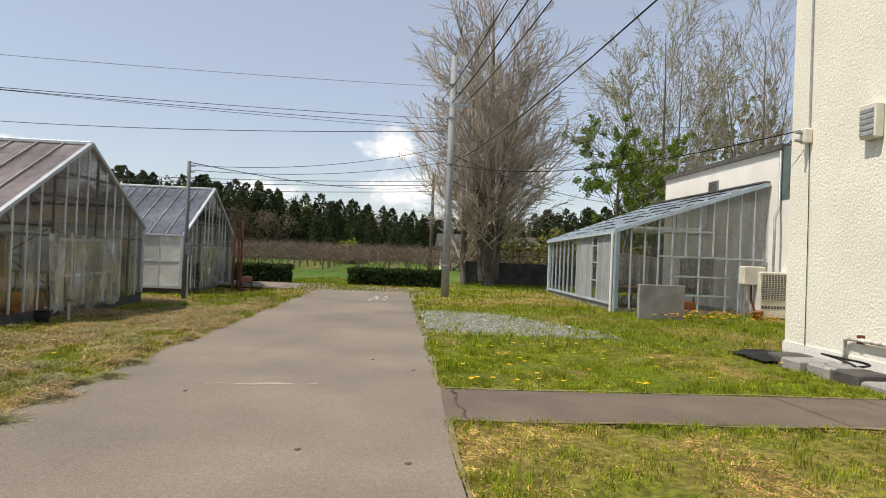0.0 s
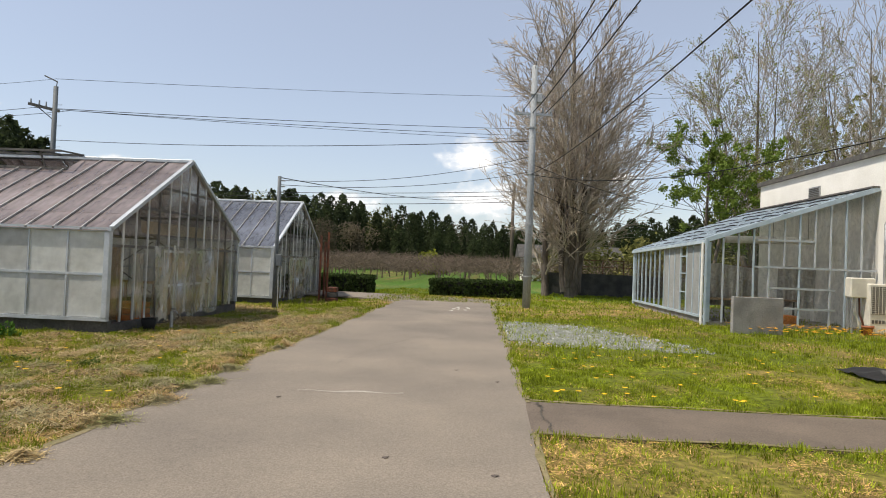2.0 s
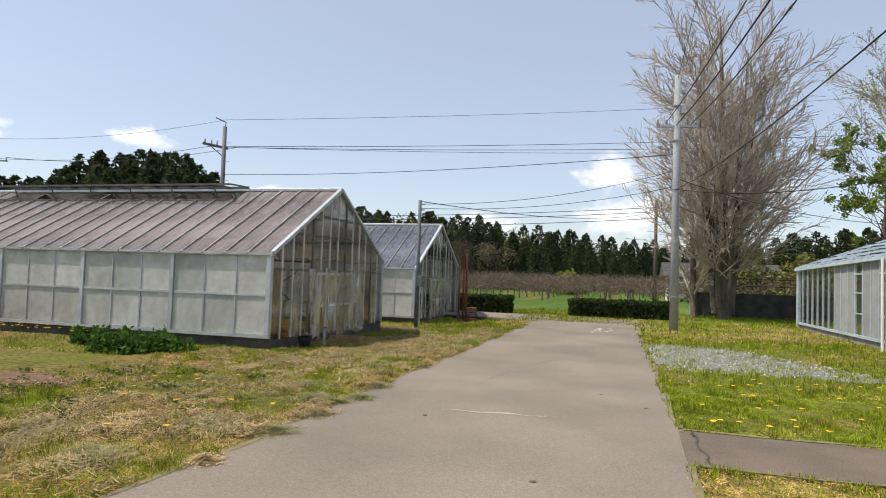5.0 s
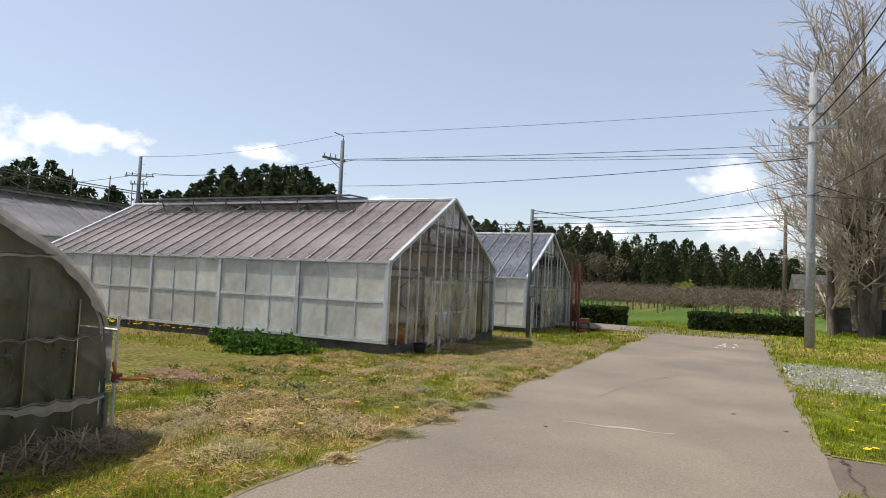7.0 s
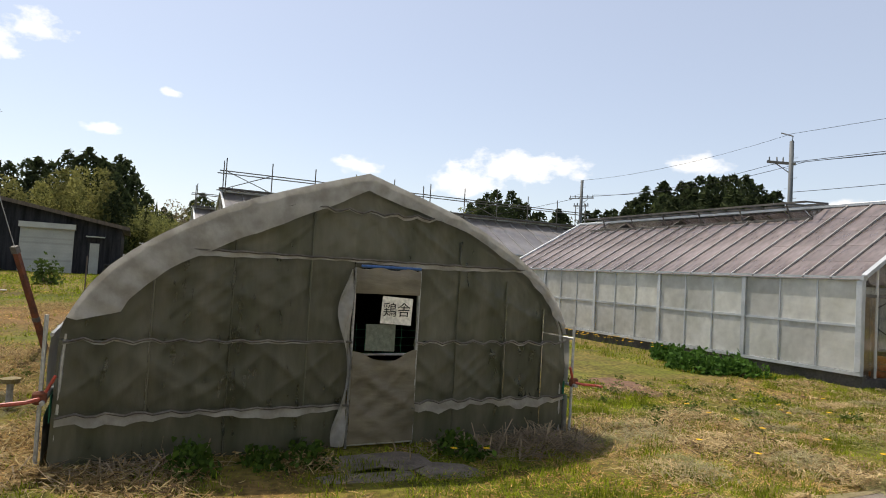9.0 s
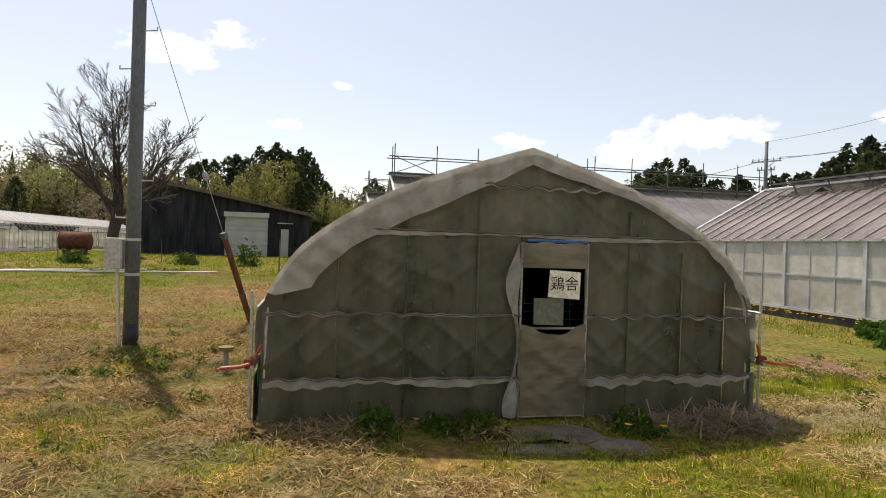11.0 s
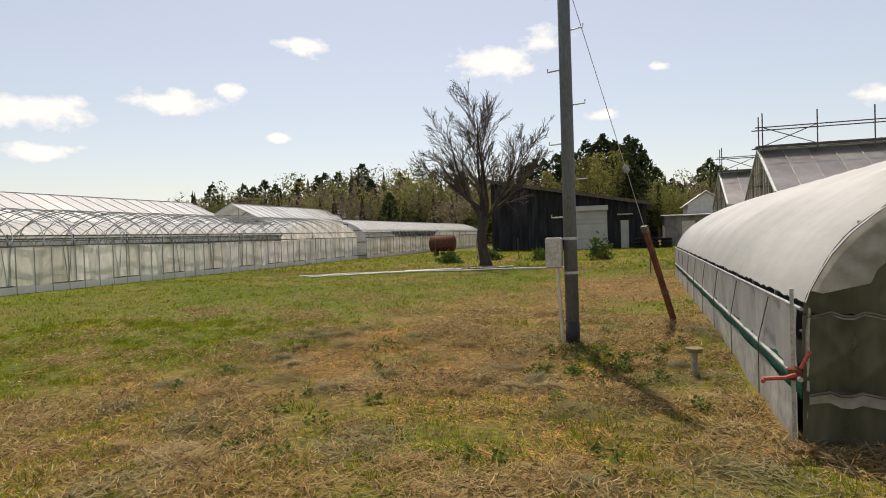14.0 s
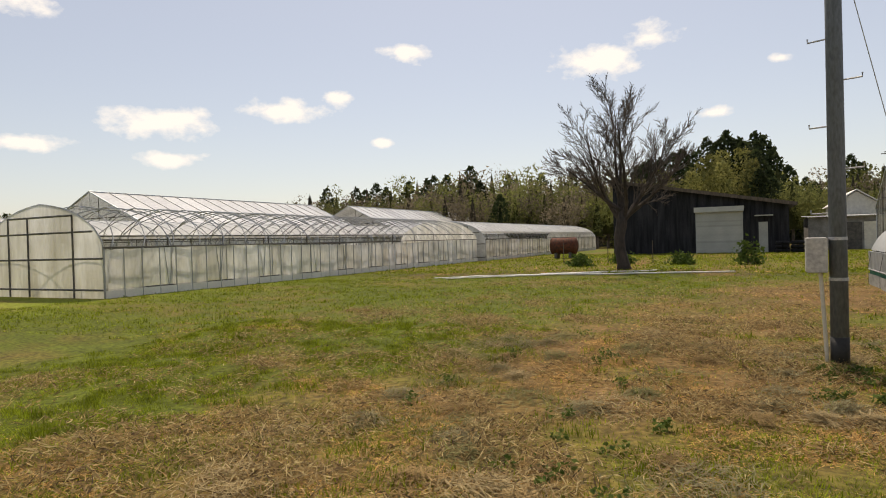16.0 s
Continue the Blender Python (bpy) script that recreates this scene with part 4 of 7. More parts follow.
for k, (x, y, w, d, hh) in enumerate(((-8.6, 13.4, 1.2, 0.7, 0.8), (-9.2, 18.6, 1.8, 0.8, 0.8), (-11.5, 13.5, 2.4, 0.8, 0.8), (-12, 18.4, 2.4, 0.9, 0.8))):
    bn = thing("bench", (x, y, -0.09), "rough timber potting bench inside the greenhouse", "bench", "potting benches")
    part("top", Shape().box((-w / 2, -d / 2, hh - 0.05), (w / 2, d / 2, hh)), PLY, bn)
    for a in (-w / 2 + 0.05, w / 2 - 0.05):
        for b in (-d / 2 + 0.05, d / 2 - 0.05):
            part("leg", Shape().box((a - 0.03, b - 0.03, 0), (a + 0.03, b + 0.03, hh - 0.05)), PLY, bn)
for k, (x, y, z, m_) in enumerate(((-8.5, 15.1, -0.09, ORANGE), (-8.9, 15.2, -0.09, PLY), (-8.6, 13.4, 0.71, PLY), (-9.3, 18.5, 0.71, PLY))):
    cr = thing("crate", (x, y, z), "orange plastic crate inside the greenhouse" if m_ is ORANGE else "brown timber crate inside the greenhouse", "crate", "crates", rz=8 * k)
    part("base", Shape().box((-0.3, -0.22, 0), (0.3, 0.22, 0.03)), m_, cr)
    for s_ in (-1, 1):
        for j in range(3):
            part("slat", Shape().box((-0.3, s_ * 0.22 - 0.01, 0.03 + j * 0.15), (0.3, s_ * 0.22 + 0.01, 0.15 + j * 0.15)), m_, cr)
            part("slat", Shape().box((s_ * 0.29 - 0.01, -0.209, 0.03 + j * 0.15), (s_ * 0.29 + 0.01, 0.209, 0.15 + j * 0.15)), m_, cr)
BROWNFILM = sheet("brown_stained_film", (0.50, 0.36, 0.20), (0.32, 0.24, 0.15), (0.6, 0.95), 1.0, (1, 1, 0.4), 0.05, 0.3, 0.5, s2=5)
for k, (y, w, z0, z1) in enumerate(((12.75, 0.8, 0.2, 1.75), (18.2, 1.2, 0.2, 1.8), (14.2, 3.6, 2.05, 2.35))):
    solo("hanging_sheet", Shape().grid(lambda u, v: (-7.95 + 0.05 * math.sin(u * 20 + k) * (0.4 + v), y + w * u, z1 - (z1 - z0) * v), 26, 8), BROWNFILM, "brown stained film hanging inside the greenhouse gable", "sheet", "stained sheets", smooth=True)


# ---- buildings beside the lane ----
def wall_box(name, a, b, material, parent, label=""):
    return part(name, Shape().box(a, b), material, parent, label)


bld = thing("building", (7.45, 11.45, 0), "tall cream stucco building with a plain rough wall", "building")
wall_box("wall", (0, -24, 0.28), (9, 0, 8.4), STUCCO, bld)
wall_box("foundation", (-0.025, -24, -0.1), (9.02, 0.025, 0.28), WHITEWALL, bld, "white-painted foundation band, flaking")
wall_box("roof", (-0.15, -24.1, 8.4), (9.1, 0.15, 8.6), GALV, bld)
br = part("insulator_box", Shape().box((-0.16, -0.62, 3.95), (-0.005, -0.44, 4.22), 0.02), CREAM, bld, "weathered cable bracket on the wall")
for z in (4.0, 4.15):
    part("insulator", Shape().tube([(-0.16, -0.53, z), (-0.28, -0.53, z)], [0.035, 0.03], 8), POLECON, br)
part("conduit", Shape().tube([(-0.03, -0.55, 4.25), (-0.03, -0.52, 8.3)], 0.018, 6), GALV, bld)
part("cable", Shape().tube([(-0.02, -0.55, 3.95), (-0.025, -0.60, 2.5), (-0.02, -0.62, 0.05)], 0.007, 5), WIRE, bld)
vent = part("window_hood", Shape().box((-0.16, -2.3, 3.75), (-0.003, -1.95, 4.3), 0.02), CREAM, bld, "cream ventilator hood")
for k in range(5):
    part("louvre", Shape().box((-0.175, -2.27, 3.80 + k * 0.09), (-0.162, -1.98, 3.85 + k * 0.09)), GALV, vent)
part("water_pipe", Shape().tube([(-0.07, -1.7, 0.0), (-0.07, -1.7, 0.52), (-0.07, -1.8, 0.56), (-0.07, -4.5, 0.58)], 0.035, 8), mat("flaking_white_pipe", (0.72, 0.70, 0.64), (0.35, 0.30, 0.24), 0.8, s1=7, s2=30), bld, "flaking white water pipe", True)
part("pipe_clip", Shape().box((-0.09, -2.05, 0.5), (-0.002, -1.98, 0.64)), RUST, bld)
for k in range(12):
    y0 = -0.3 - k * 0.55
    st = Shape().box((-0.75 - 0.25 * _rg.rand(), y0 - 0.5, -0.1), (-0.2 - 0.1 * _rg.rand(), y0, 0.05 + 0.12 * _rg.rand()), 0.03)
    solo("concrete_block", st, CONC if k % 3 else DARKCONC, "broken concrete block lying along the building's foot", "rubble", "rubble along the wall", at=(7.45, 11.0, 0)).rotation_euler.z = 0.06 * (_rg.rand() - 0.5)
solo("hose", Shape().tube([(6.9 + 0.25 * math.cos(a) + 0.02 * a, 9.2 + 0.35 * math.sin(a), 0.18 + 0.16 * math.sin(a / 2)) for a in np.linspace(0, 9, 40)], 0.018, 6), WIRE, "coiled black rubber hose beside the building", "hose", smooth=True)
solo("tarpaulin", Shape().grid(lambda u, v: (6.3 + u * 0.9, 10.3 + v * 1.1, 0.06 + 0.1 * math.sin(3.1 * u) * math.sin(3.1 * v) + 0.05 * noise.noise(Vector((u * 5, v * 5, 1)))), 14, 14), BLACK, "crumpled black plastic sheet on the grass", "tarpaulin", smooth=True)

b2 = thing("building", (12.45, 19.6, 0), "white flat-roofed building behind the lean-to glasshouse", "building")
wall_box("wall", (0, 0, 0), (9, 8.9, 5.55), WHITEWALL, b2)
wall_box("parapet", (-0.12, -0.12, 5.55), (9.1, 9.0, 5.72), DARKSTEEL, b2, "dark metal roof edge")
ld = part("louvre_vent", Shape().box((-0.05, 4.0, 4.55), (-0.002, 4.75, 5.0)), GALV, b2)
for k in range(6):
    part("slat", Shape().box((-0.07, 4.04, 4.59 + k * 0.065), (-0.052, 4.71, 4.62 + k * 0.065)), DARKSTEEL, ld)
part("downpipe", Shape().tube([(-0.08, -0.05, 5.5), (-0.08, -0.05, 3.6), (-0.3, -0.2, 3.3), (-0.3, -0.2, 0)], 0.045, 8), GALV, b2, smooth=True)
wall_box("glazed_strip", (-0.02, -1.2, 3.9), (3.0, -0.02, 5.6), sheet("green_glass", (0.25, 0.33, 0.31), (0.18, 0.24, 0.23), (0.7, 0.9), gloss=0.1), b2)
wall_box("lower_wall", (0.0, -1.6, 0), (3.0, -0.02, 3.9), WHITEWALL, b2)

# lean-to glasshouse
gc = thing("lean_to_greenhouse", (7.25, 20.2, 0), "lean-to glasshouse with pale blue frame against the white building", "greenhouse")
GW, GL, GE0, GE1, GR = 5.15, 9.1, 2.62, 2.44, 4.42


def lean_z(x, y):
    e = GE0 + (GE1 - GE0) * y / GL
    return e + (GR - e) * x / GW


part("plinth", Shape().box((0.02, 0.02, -0.1), (0.16, GL, 0.2)), CONC, gc, "low pale concrete footing")
part("front_plinth", Shape().box((0.16, 0.02, -0.1), (GW, 0.14, 0.12)), CONC, gc)
part("floor_slab", Shape().box((0.17, 0.15, -0.1), (GW, GL, 0.03)), CONC, gc)
for x, y in ((0, 0), (0, GL)):
    part("corner_post", Shape().box((x - 0.07, y - 0.07, 0.1), (x + 0.07, y + 0.07, lean_z(0, y)), 0.01), BLUEALU, gc)
part("corner_post", Shape().box((-0.13, -0.13, -0.05), (-0.07, -0.07, 2.75)), BLUEALU, gc)
part("downpipe", Shape().tube([(-0.2, -0.08, 0.0), (-0.2, -0.08, 2.6)], 0.04, 8), WHITEWALL, gc)
part("sill", Shape().box((-0.05, 0.07, 0.2), (0.05, GL - 0.07, 0.28)), BLUEALU, gc)
part("eave_gutter", Shape().beam((-0.07, -0.1, GE0 + 0.02), (-0.07, GL + 0.1, GE1 + 0.02), 0.14, 0.1), BLUEALU, gc)
part("front_rafter", Shape().beam((-0.1, -0.03, GE0 + 0.06), (GW, -0.03, GR + 0.06), 0.12, 0.14), BLUEALU, gc)
part("back_rafter", Shape().beam((-0.1, GL, GE1 + 0.06), (GW, GL, GR + 0.06), 0.10, 0.12), BLUEALU, gc)
NP = 12
for k in range(NP):
    ya, yb = 0.02 + (GL - 0.04) * k / NP, 0.02 + (GL - 0.04) * (k + 1) / NP
    part("roof_pane", Shape().slab([(-0.1, ya + 0.015, lean_z(0, ya) + 0.06), (-0.1, yb - 0.015, lean_z(0, yb) + 0.06), (GW, yb - 0.015, lean_z(GW, yb) + 0.06), (GW, ya + 0.015, lean_z(GW, ya) + 0.06)], (0, 0, 0.01)), SLATE, gc)
    if k:
        part("roof_bar", Shape().beam((-0.1, ya, lean_z(0, ya) + 0.09), (GW, ya, lean_z(GW, ya) + 0.09), 0.05, 0.05), BLUEALU, gc)
part("ridge_flashing", Shape().beam((GW - 0.12, -0.1, GR + 0.11), (GW - 0.12, GL + 0.05, GR + 0.11), 0.22, 0.05), DARKSTEEL, gc, "dark metal flashing along the wall")
for j in range(7):
    x = 0.3 + j * 0.78
    ro = Shape().tube([(x + 0.25 * noise.noise(Vector((k * 0.4, j, 0))), k * GL / 20, lean_z(x, k * GL / 20) + 0.135 + 0.03 * noise.noise(Vector((k * 0.7, j, 5)))) for k in range(21)], 0.022, 5)
    part("black_strap", ro, WIRE, gc, "black strap lying across the roof", True)
for k in range(1, 14):
    y = GL * k / 14
    part("wall_bar", Shape().box((-0.03, y - 0.025, 0.28), (0.03, y + 0.025, lean_z(0, y) - 0.02)), BLUEALU, gc)
for k in range(14):
    ya, yb = GL * k / 14 + 0.03, GL * (k + 1) / 14 - 0.03
    screen = k in (1, 2, 4, 5, 6)
    part("wall_pane" if not screen else "insect_screen", Shape().box((-0.006, ya, 0.29), (0.0, yb, lean_z(0, yb) - 0.03)), SCREEN if screen else GABLEGLASS, gc)
    if k in (0, 3):
        for z in (0.95, 1.6, 2.2):
            part("transom", Shape().box((-0.03, ya, z - 0.02), (0.03, yb, z + 0.02)), BLUEALU, gc)
for k in range(1, 11):
    x = GW * k / 11
    part("front_bar", Shape().box((x - 0.022, -0.03, 0.1 if k not in (5, 7) else 1.9), (x + 0.022, 0.03, lean_z(x, 0) - 0.02)), ALU if k % 3 else BLUEALU, gc)
for k in range(11):
    xa, xb = GW * k / 11 + 0.03, GW * (k + 1) / 11 - 0.03
    part("front_pane", Shape().slab([(xa, 0.0, 0.12), (xb, 0.0, 0.12), (xb, 0.0, lean_z(xb, 0) - 0.03), (xa, 0.0, lean_z(xa, 0) - 0.03)], (0, 0.005, 0)), GABLEGLASS, gc)
for z, a, b in ((1.9, 1.4, GW), (1.25, 1.9, 3.9), (0.62, 1.9, 3.9), (2.75, 1.5, 3.3)):
    part("front_rail", Shape().box((a, -0.035, z - 0.03), (b, 0.035, z + 0.03)), ALU, gc)
# contents of the lean-to: hung sheets, benches, crates
for j, (x, y, w) in enumerate(((0.7, 2.0, 1.2), (0.9, 4.5, 1.6), (3.4, 2.6, 1.3), (2.2, 5.5, 1.8))):
    solo("hanging_sheet", Shape().grid(lambda u, v: (x + w * u, y + 0.09 * math.sin(u * 24 + j) * (0.4 + v), 1.95 - 1.45 * v + 0.05 * math.sin(u * 5)), 30, 8), mat("pale_cloth", (0.5, 0.48, 0.44), (0.36, 0.35, 0.31), 0.9, s1=2, s2=12) if j == 0 else bpy.data.materials["pale_cloth"], "pale plastic sheet hanging in folds inside the glasshouse", "sheet", "hanging sheets", smooth=True, at=(7.25, 20.2, 0))
for j, (x, y) in enumerate(((1.2, 2.4), (3.3, 3.4))):
    bn = thing("bench", (7.25 + x, 20.2 + y, 0.03), "steel greenhouse bench with worn top", "bench")
    part("top", Shape().box((-0.7, -1.0, 0.72), (0.7, 1.0, 0.78)), PLY, bn)
    for a in (-0.6, 0.6):
        for b in (-0.9, 0.9):
            part("leg", Shape().box((a - 0.025, b - 0.025, 0), (a + 0.025, b + 0.025, 0.72)), DARKSTEEL, bn)
hc = thing("heating_pipe", (7.25 + 2.8, 20.2 + 2.2, 2.85), "pale insulated duct hung under the glasshouse roof", "duct")
part("duct", Shape().tube([(-1.4, 0, 0), (1.6, 0.2, 0.05)], 0.13, 10), WHITEWALL, hc, smooth=True)
for a in (-1.0, 0.2, 1.4):
    part("hanger", Shape().tube([(a, 0.02, 0.1), (a, 0.02, 0.1 + lean_z(a + 2.8, 2.2) - 2.95)], 0.01, 4), DARKSTEEL, hc)
solo("crate", Shape().box((-0.3, -0.2, 0), (0.3, 0.2, 0.32), 0.02), ORANGE, "orange plastic crate on the glasshouse floor", "crate", at=(10.2, 21.2, 0.03))
solo("crate", Shape().box((-0.3, -0.2, 0), (0.3, 0.2, 0.30), 0.02), ORANGE, "orange plastic crate on the glasshouse floor", "crate", at=(10.25, 21.7, 0.03))

cp = thing("concrete_barrier", (7.78, 17.85, 0), "stained upright concrete panel standing in the grass", "concrete barrier", rz=6)
part("panel", Shape().box((-0.72, -0.07, -0.05), (0.72, 0.07, 1.02), 0.012), CONC, cp)
ac = thing("air_conditioner", (12.0, 19.3, 0), "cream outdoor air conditioner unit beside the glasshouse", "air conditioner")
part("casing", Shape().box((-0.45, -0.2, 0.04), (0.45, 0.2, 1.52), 0.03), CREAM, ac)
part("grille_back", Shape().box((-0.41, -0.215, 0.62), (0.41, -0.205, 1.44)), DARKSTEEL, ac)
for k in range(14):
    part("grille_bar", Shape().box((-0.41, -0.23, 0.64 + k * 0.058), (0.41, -0.218, 0.652 + k * 0.058)), CREAM, ac)
for k in range(9):
    part("grille_bar", Shape().box((-0.41 + k * 0.1, -0.24, 0.62), (-0.40 + k * 0.1, -0.231, 1.44)), CREAM, ac)
for k in range(8):
    part("vent_slot", Shape().box((-0.38 + k * 0.1, -0.212, 0.35), (-0.31 + k * 0.1, -0.203, 0.45)), DARKSTEEL, ac)
hb = thing("water_heater", (11.45, 19.4, 0), "cream heater box on a pipe stand beside the glasshouse", "water heater")
part("casing", Shape().box((-0.36, -0.16, 1.08), (0.36, 0.16, 1.68), 0.03), CREAM, hb)
for a in (-0.28, 0.28):
    for b in (-0.1, 0.1):
        part("leg", Shape().box((a - 0.02, b - 0.02, -0.02), (a + 0.02, b + 0.02, 1.08)), GALV, hb)
for k, a in enumerate((-0.15, -0.02, 0.1)):
    part("pipe", Shape().tube([(a, 0, 1.08), (a, -0.03, 0.6), (a + 0.1, -0.05, 0.3), (a + 0.1, 0, 0.0)], 0.035 - 0.006 * k, 7), RUST if k == 1 else CREAM, hb, smooth=True)
pot = solo("flower_pot", Shape().tube([(0, 0, 0), (0, 0, 0.24), (0, 0, 0.24), (0, 0, 0.30), (0, 0, 0.3), (0, 0, 0.26)], [0.10, 0.14, 0.16, 0.165, 0.145, 0.14], 14), mat("terracotta", (0.42, 0.15, 0.08), rough=0.85), "terracotta flower pot on the grass", "pot", at=(11.4, 18.9, -0.01), smooth=True)

# wall behind the bare tree, with a rail
gw = thing("garden_wall", (4.1, 37, 0), "stained grey concrete wall with a metal rail on top", "wall")
part("wall", Shape().box((0, -0.08, -0.1), (14, 0.08, 1.3)), DARKCONC, gw)
part("pillar", Shape().box((-0.3, -0.2, -0.1), (0, 0.2, 1.5)), CONC, gw)
for k in range(10):
    part("rail_post", Shape().box((2 + k * 1.2, -0.02, 1.3), (2.04 + k * 1.2, 0.02, 2.1)), RUST, gw)
for z in (1.7, 2.08):
    part("rail", Shape().box((2, -0.015, z), (12.9, 0.015, z + 0.03)), RUST, gw)
fh = thing("house", (10, 70, 0), "distant low house with a grey roof", "house")
part("wall", Shape().box((-5, -3, 0), (5, 3, 2.6)), WHITEWALL, fh)
part("roof", Shape().slab([(-5.6, -3.6, 2.5), (-5.6, 0, 4.0), (-5.6, 3.6, 2.5)], (11.2, 0, 0)), DARKCONC, fh)

outline = ((0.72, 13.7), (2.3, 13.25), (4.6, 12.9), (4.4, 14.2), (3.7, 15.9), (3.1, 17.6), (1.9, 18.0), (0.8, 18.3))
ragged = []
for (xa, ya), (xb, yb) in zip(outline, outline[1:] + outline[:1]):
    for k in range(14):
        x, y = xa + (xb - xa) * k / 14, ya + (yb - ya) * k / 14
        ragged.append((max(x + 0.9 * (field(x, y, 0.5) - 0.5), 0.62), y + 0.7 * (field(x + 50, y, 0.4) - 0.5), -0.02))
solo("gravel_patch", Shape().slab(ragged, (0, 0, 0.03)), GRAVEL, "thin patch of grey gravel in the lawn", "gravel", kind="structure")
rs = np.random.RandomState(41)
stones, cols_ = [], []
for _ in range(2600):
    x, y, r = rs.uniform(0.7, 4.9), rs.uniform(12.9, 18.3), rs.uniform(0.012, 0.035)
    if x > 4.9 - max(y - 14, 0) * 0.45:
        continue
    q = np.array(((-1, -0.6, 0), (0.9, -0.8, 0), (0.1, 1, 0), (0, 0, 0.8))) * r + (x, y, 0.006)
    stones.append(q[[0, 1, 3, 1, 2, 3, 2, 0, 3]])
    cols_.append(np.tile(np.array((0.30, 0.30, 0.28)) * rs.uniform(0.5, 1.4), (9, 1)))
stones, cols_ = np.concatenate(stones), np.concatenate(cols_)
tagged(new("gravel", raw_mesh("gravel", stones, np.arange(len(stones)).reshape(-1, 3), GRASS, cols_)), "loose grey gravel stones strewn in the lawn", "gravel", kind="stuff")


# ---- barn, far sheds ----
barn = thing("barn", (-61, -1.3, 0), "black-boarded barn with a sloping roof and a pale shutter", "barn")
NB = 26
for k in range(NB):
    ya, yb = -14.5 * k / NB, -14.5 * (k + 1) / NB
    za, zb = 4.05 + 2.7 * k / NB, 4.05 + 2.7 * (k + 1) / NB
    part("board", Shape().slab([(0.02 * (k % 2), ya, -0.1), (0.02 * (k % 2), yb, -0.1), (0.02 * (k % 2), yb, zb), (0.02 * (k % 2), ya, za)], (-0.08, 0, 0)), BLACKBOARD, barn)
part("side_wall", Shape().slab([(-0.1, -14.5, -0.1), (-20, -14.5, -0.1), (-20, -14.5, 6.75), (-0.1, -14.5, 6.75)], (0, 0.08, 0)), BLACKBOARD, barn)
part("end_wall", Shape().slab([(-0.1, -0.1, -0.1), (-20, -0.1, -0.1), (-20, -0.1, 4.05), (-0.1, -0.1, 4.05)], (0, 0.08, 0)), BLACKBOARD, barn)
part("roof", Shape().slab([(0.6, 0.6, 4.0), (0.6, -14.9, 6.9), (-20.5, -14.9, 6.9), (-20.5, 0.6, 4.0)], (0, 0, 0.14)), DARKSTEEL, barn, "dark metal roof")
part("fascia", Shape().beam((0.66, 0.6, 4.0), (0.66, -14.9, 6.9), 0.06, 0.3), WOODPOLE, barn)
dd = part("shutter", Shape().box((0.05, -7.3, 0), (0.16, -3.5, 3.6)), SHUTTER, barn, "pale grey-green roller shutter")
for k in range(17):
    part("slat", Shape().box((0.165, -7.25, 0.1 + k * 0.2), (0.18, -3.55, 0.26 + k * 0.2)), SHUTTER, dd)
part("shutter_box", Shape().box((0.05, -7.4, 3.6), (0.5, -3.4, 4.05)), SHUTTER, barn)
part("side_door", Shape().box((0.05, -2.3, 0), (0.12, -1.6, 2.6)), SHUTTER, barn)
part("door_canopy", Shape().box((0.05, -2.6, 3.1), (0.7, -1.2, 3.2)), SHUTTER, barn)
for k in range(9):
    y = -0.3 - 1.1 * (k % 3)
    solo("tyre", Shape().tube([(0.38 * math.cos(a), 0.38 * math.sin(a), 0) for a in np.linspace(0, 6.2832, 15)], 0.16, 7, False), BLACK, "black worn tyre stacked beside the barn", "tyre", "stacked tyres", smooth=True, at=(-59.6, y + 0.6, 0.16 + 0.32 * (k // 3)))
sh = thing("shed", (-66, 0.4, 0), "low grey shed with pale doors and corrugated roof", "shed")
part("wall", Shape().box((-6, 0, 0), (0, 5.6, 2.9)), CONC, sh)
part("roof", Shape().grid(lambda u, v: (0.5 - 7 * v, -0.2 + 6.0 * u, 2.95 + 0.2 * v + 0.05 * math.sin(u * 150)), 120, 1), GALV, sh, "corrugated roof")
for k in range(3):
    part("door", Shape().box((0.0, 1.6 + k * 1.3, 0), (0.06, 2.75 + k * 1.3, 2.4)), CREAM if k != 1 else DARKSTEEL, sh)
cab = thing("house", (-72, 6.0, 0), "cream gabled shed with a white roof", "shed")
part("wall", Shape().slab([(0, -3, 0), (0, 0.6, 0), (0, 0.6, 4.2), (0, -1.2, 5.4), (0, -3, 4.2)], (-8, 0, 0)), CREAM, cab)
for s_ in (-1, 1):
    part("roof", Shape().slab([(0.4, -1.2, 5.5), (0.4, -1.2 + s_ * 2.1, 4.05), (-8.4, -1.2 + s_ * 2.1, 4.05), (-8.4, -1.2, 5.5)], (0, 0, 0.1)), WHITEWALL, cab)
tank = thing("tank", (-52, -18.1, 0), "rusty brown steel tank lying on a stand", "tank")
part("drum", Shape().tube([(0, -1.1, 1.05), (0, -1.0, 1.05), (0, 1.0, 1.05), (0, 1.1, 1.05)], [0.45, 0.68, 0.68, 0.45], 20), RUST, tank, smooth=True)
for y in (-0.95, 0.0, 0.95):
    part("hoop", Shape().tube([(0, y - 0.04, 1.05), (0, y + 0.04, 1.05)], 0.70, 20), RUST, tank)
for y in (-0.6, 0.6):
    part("support", Shape().box((-0.5, y - 0.1, 0), (0.5, y + 0.1, 0.5)), DARKSTEEL, tank)

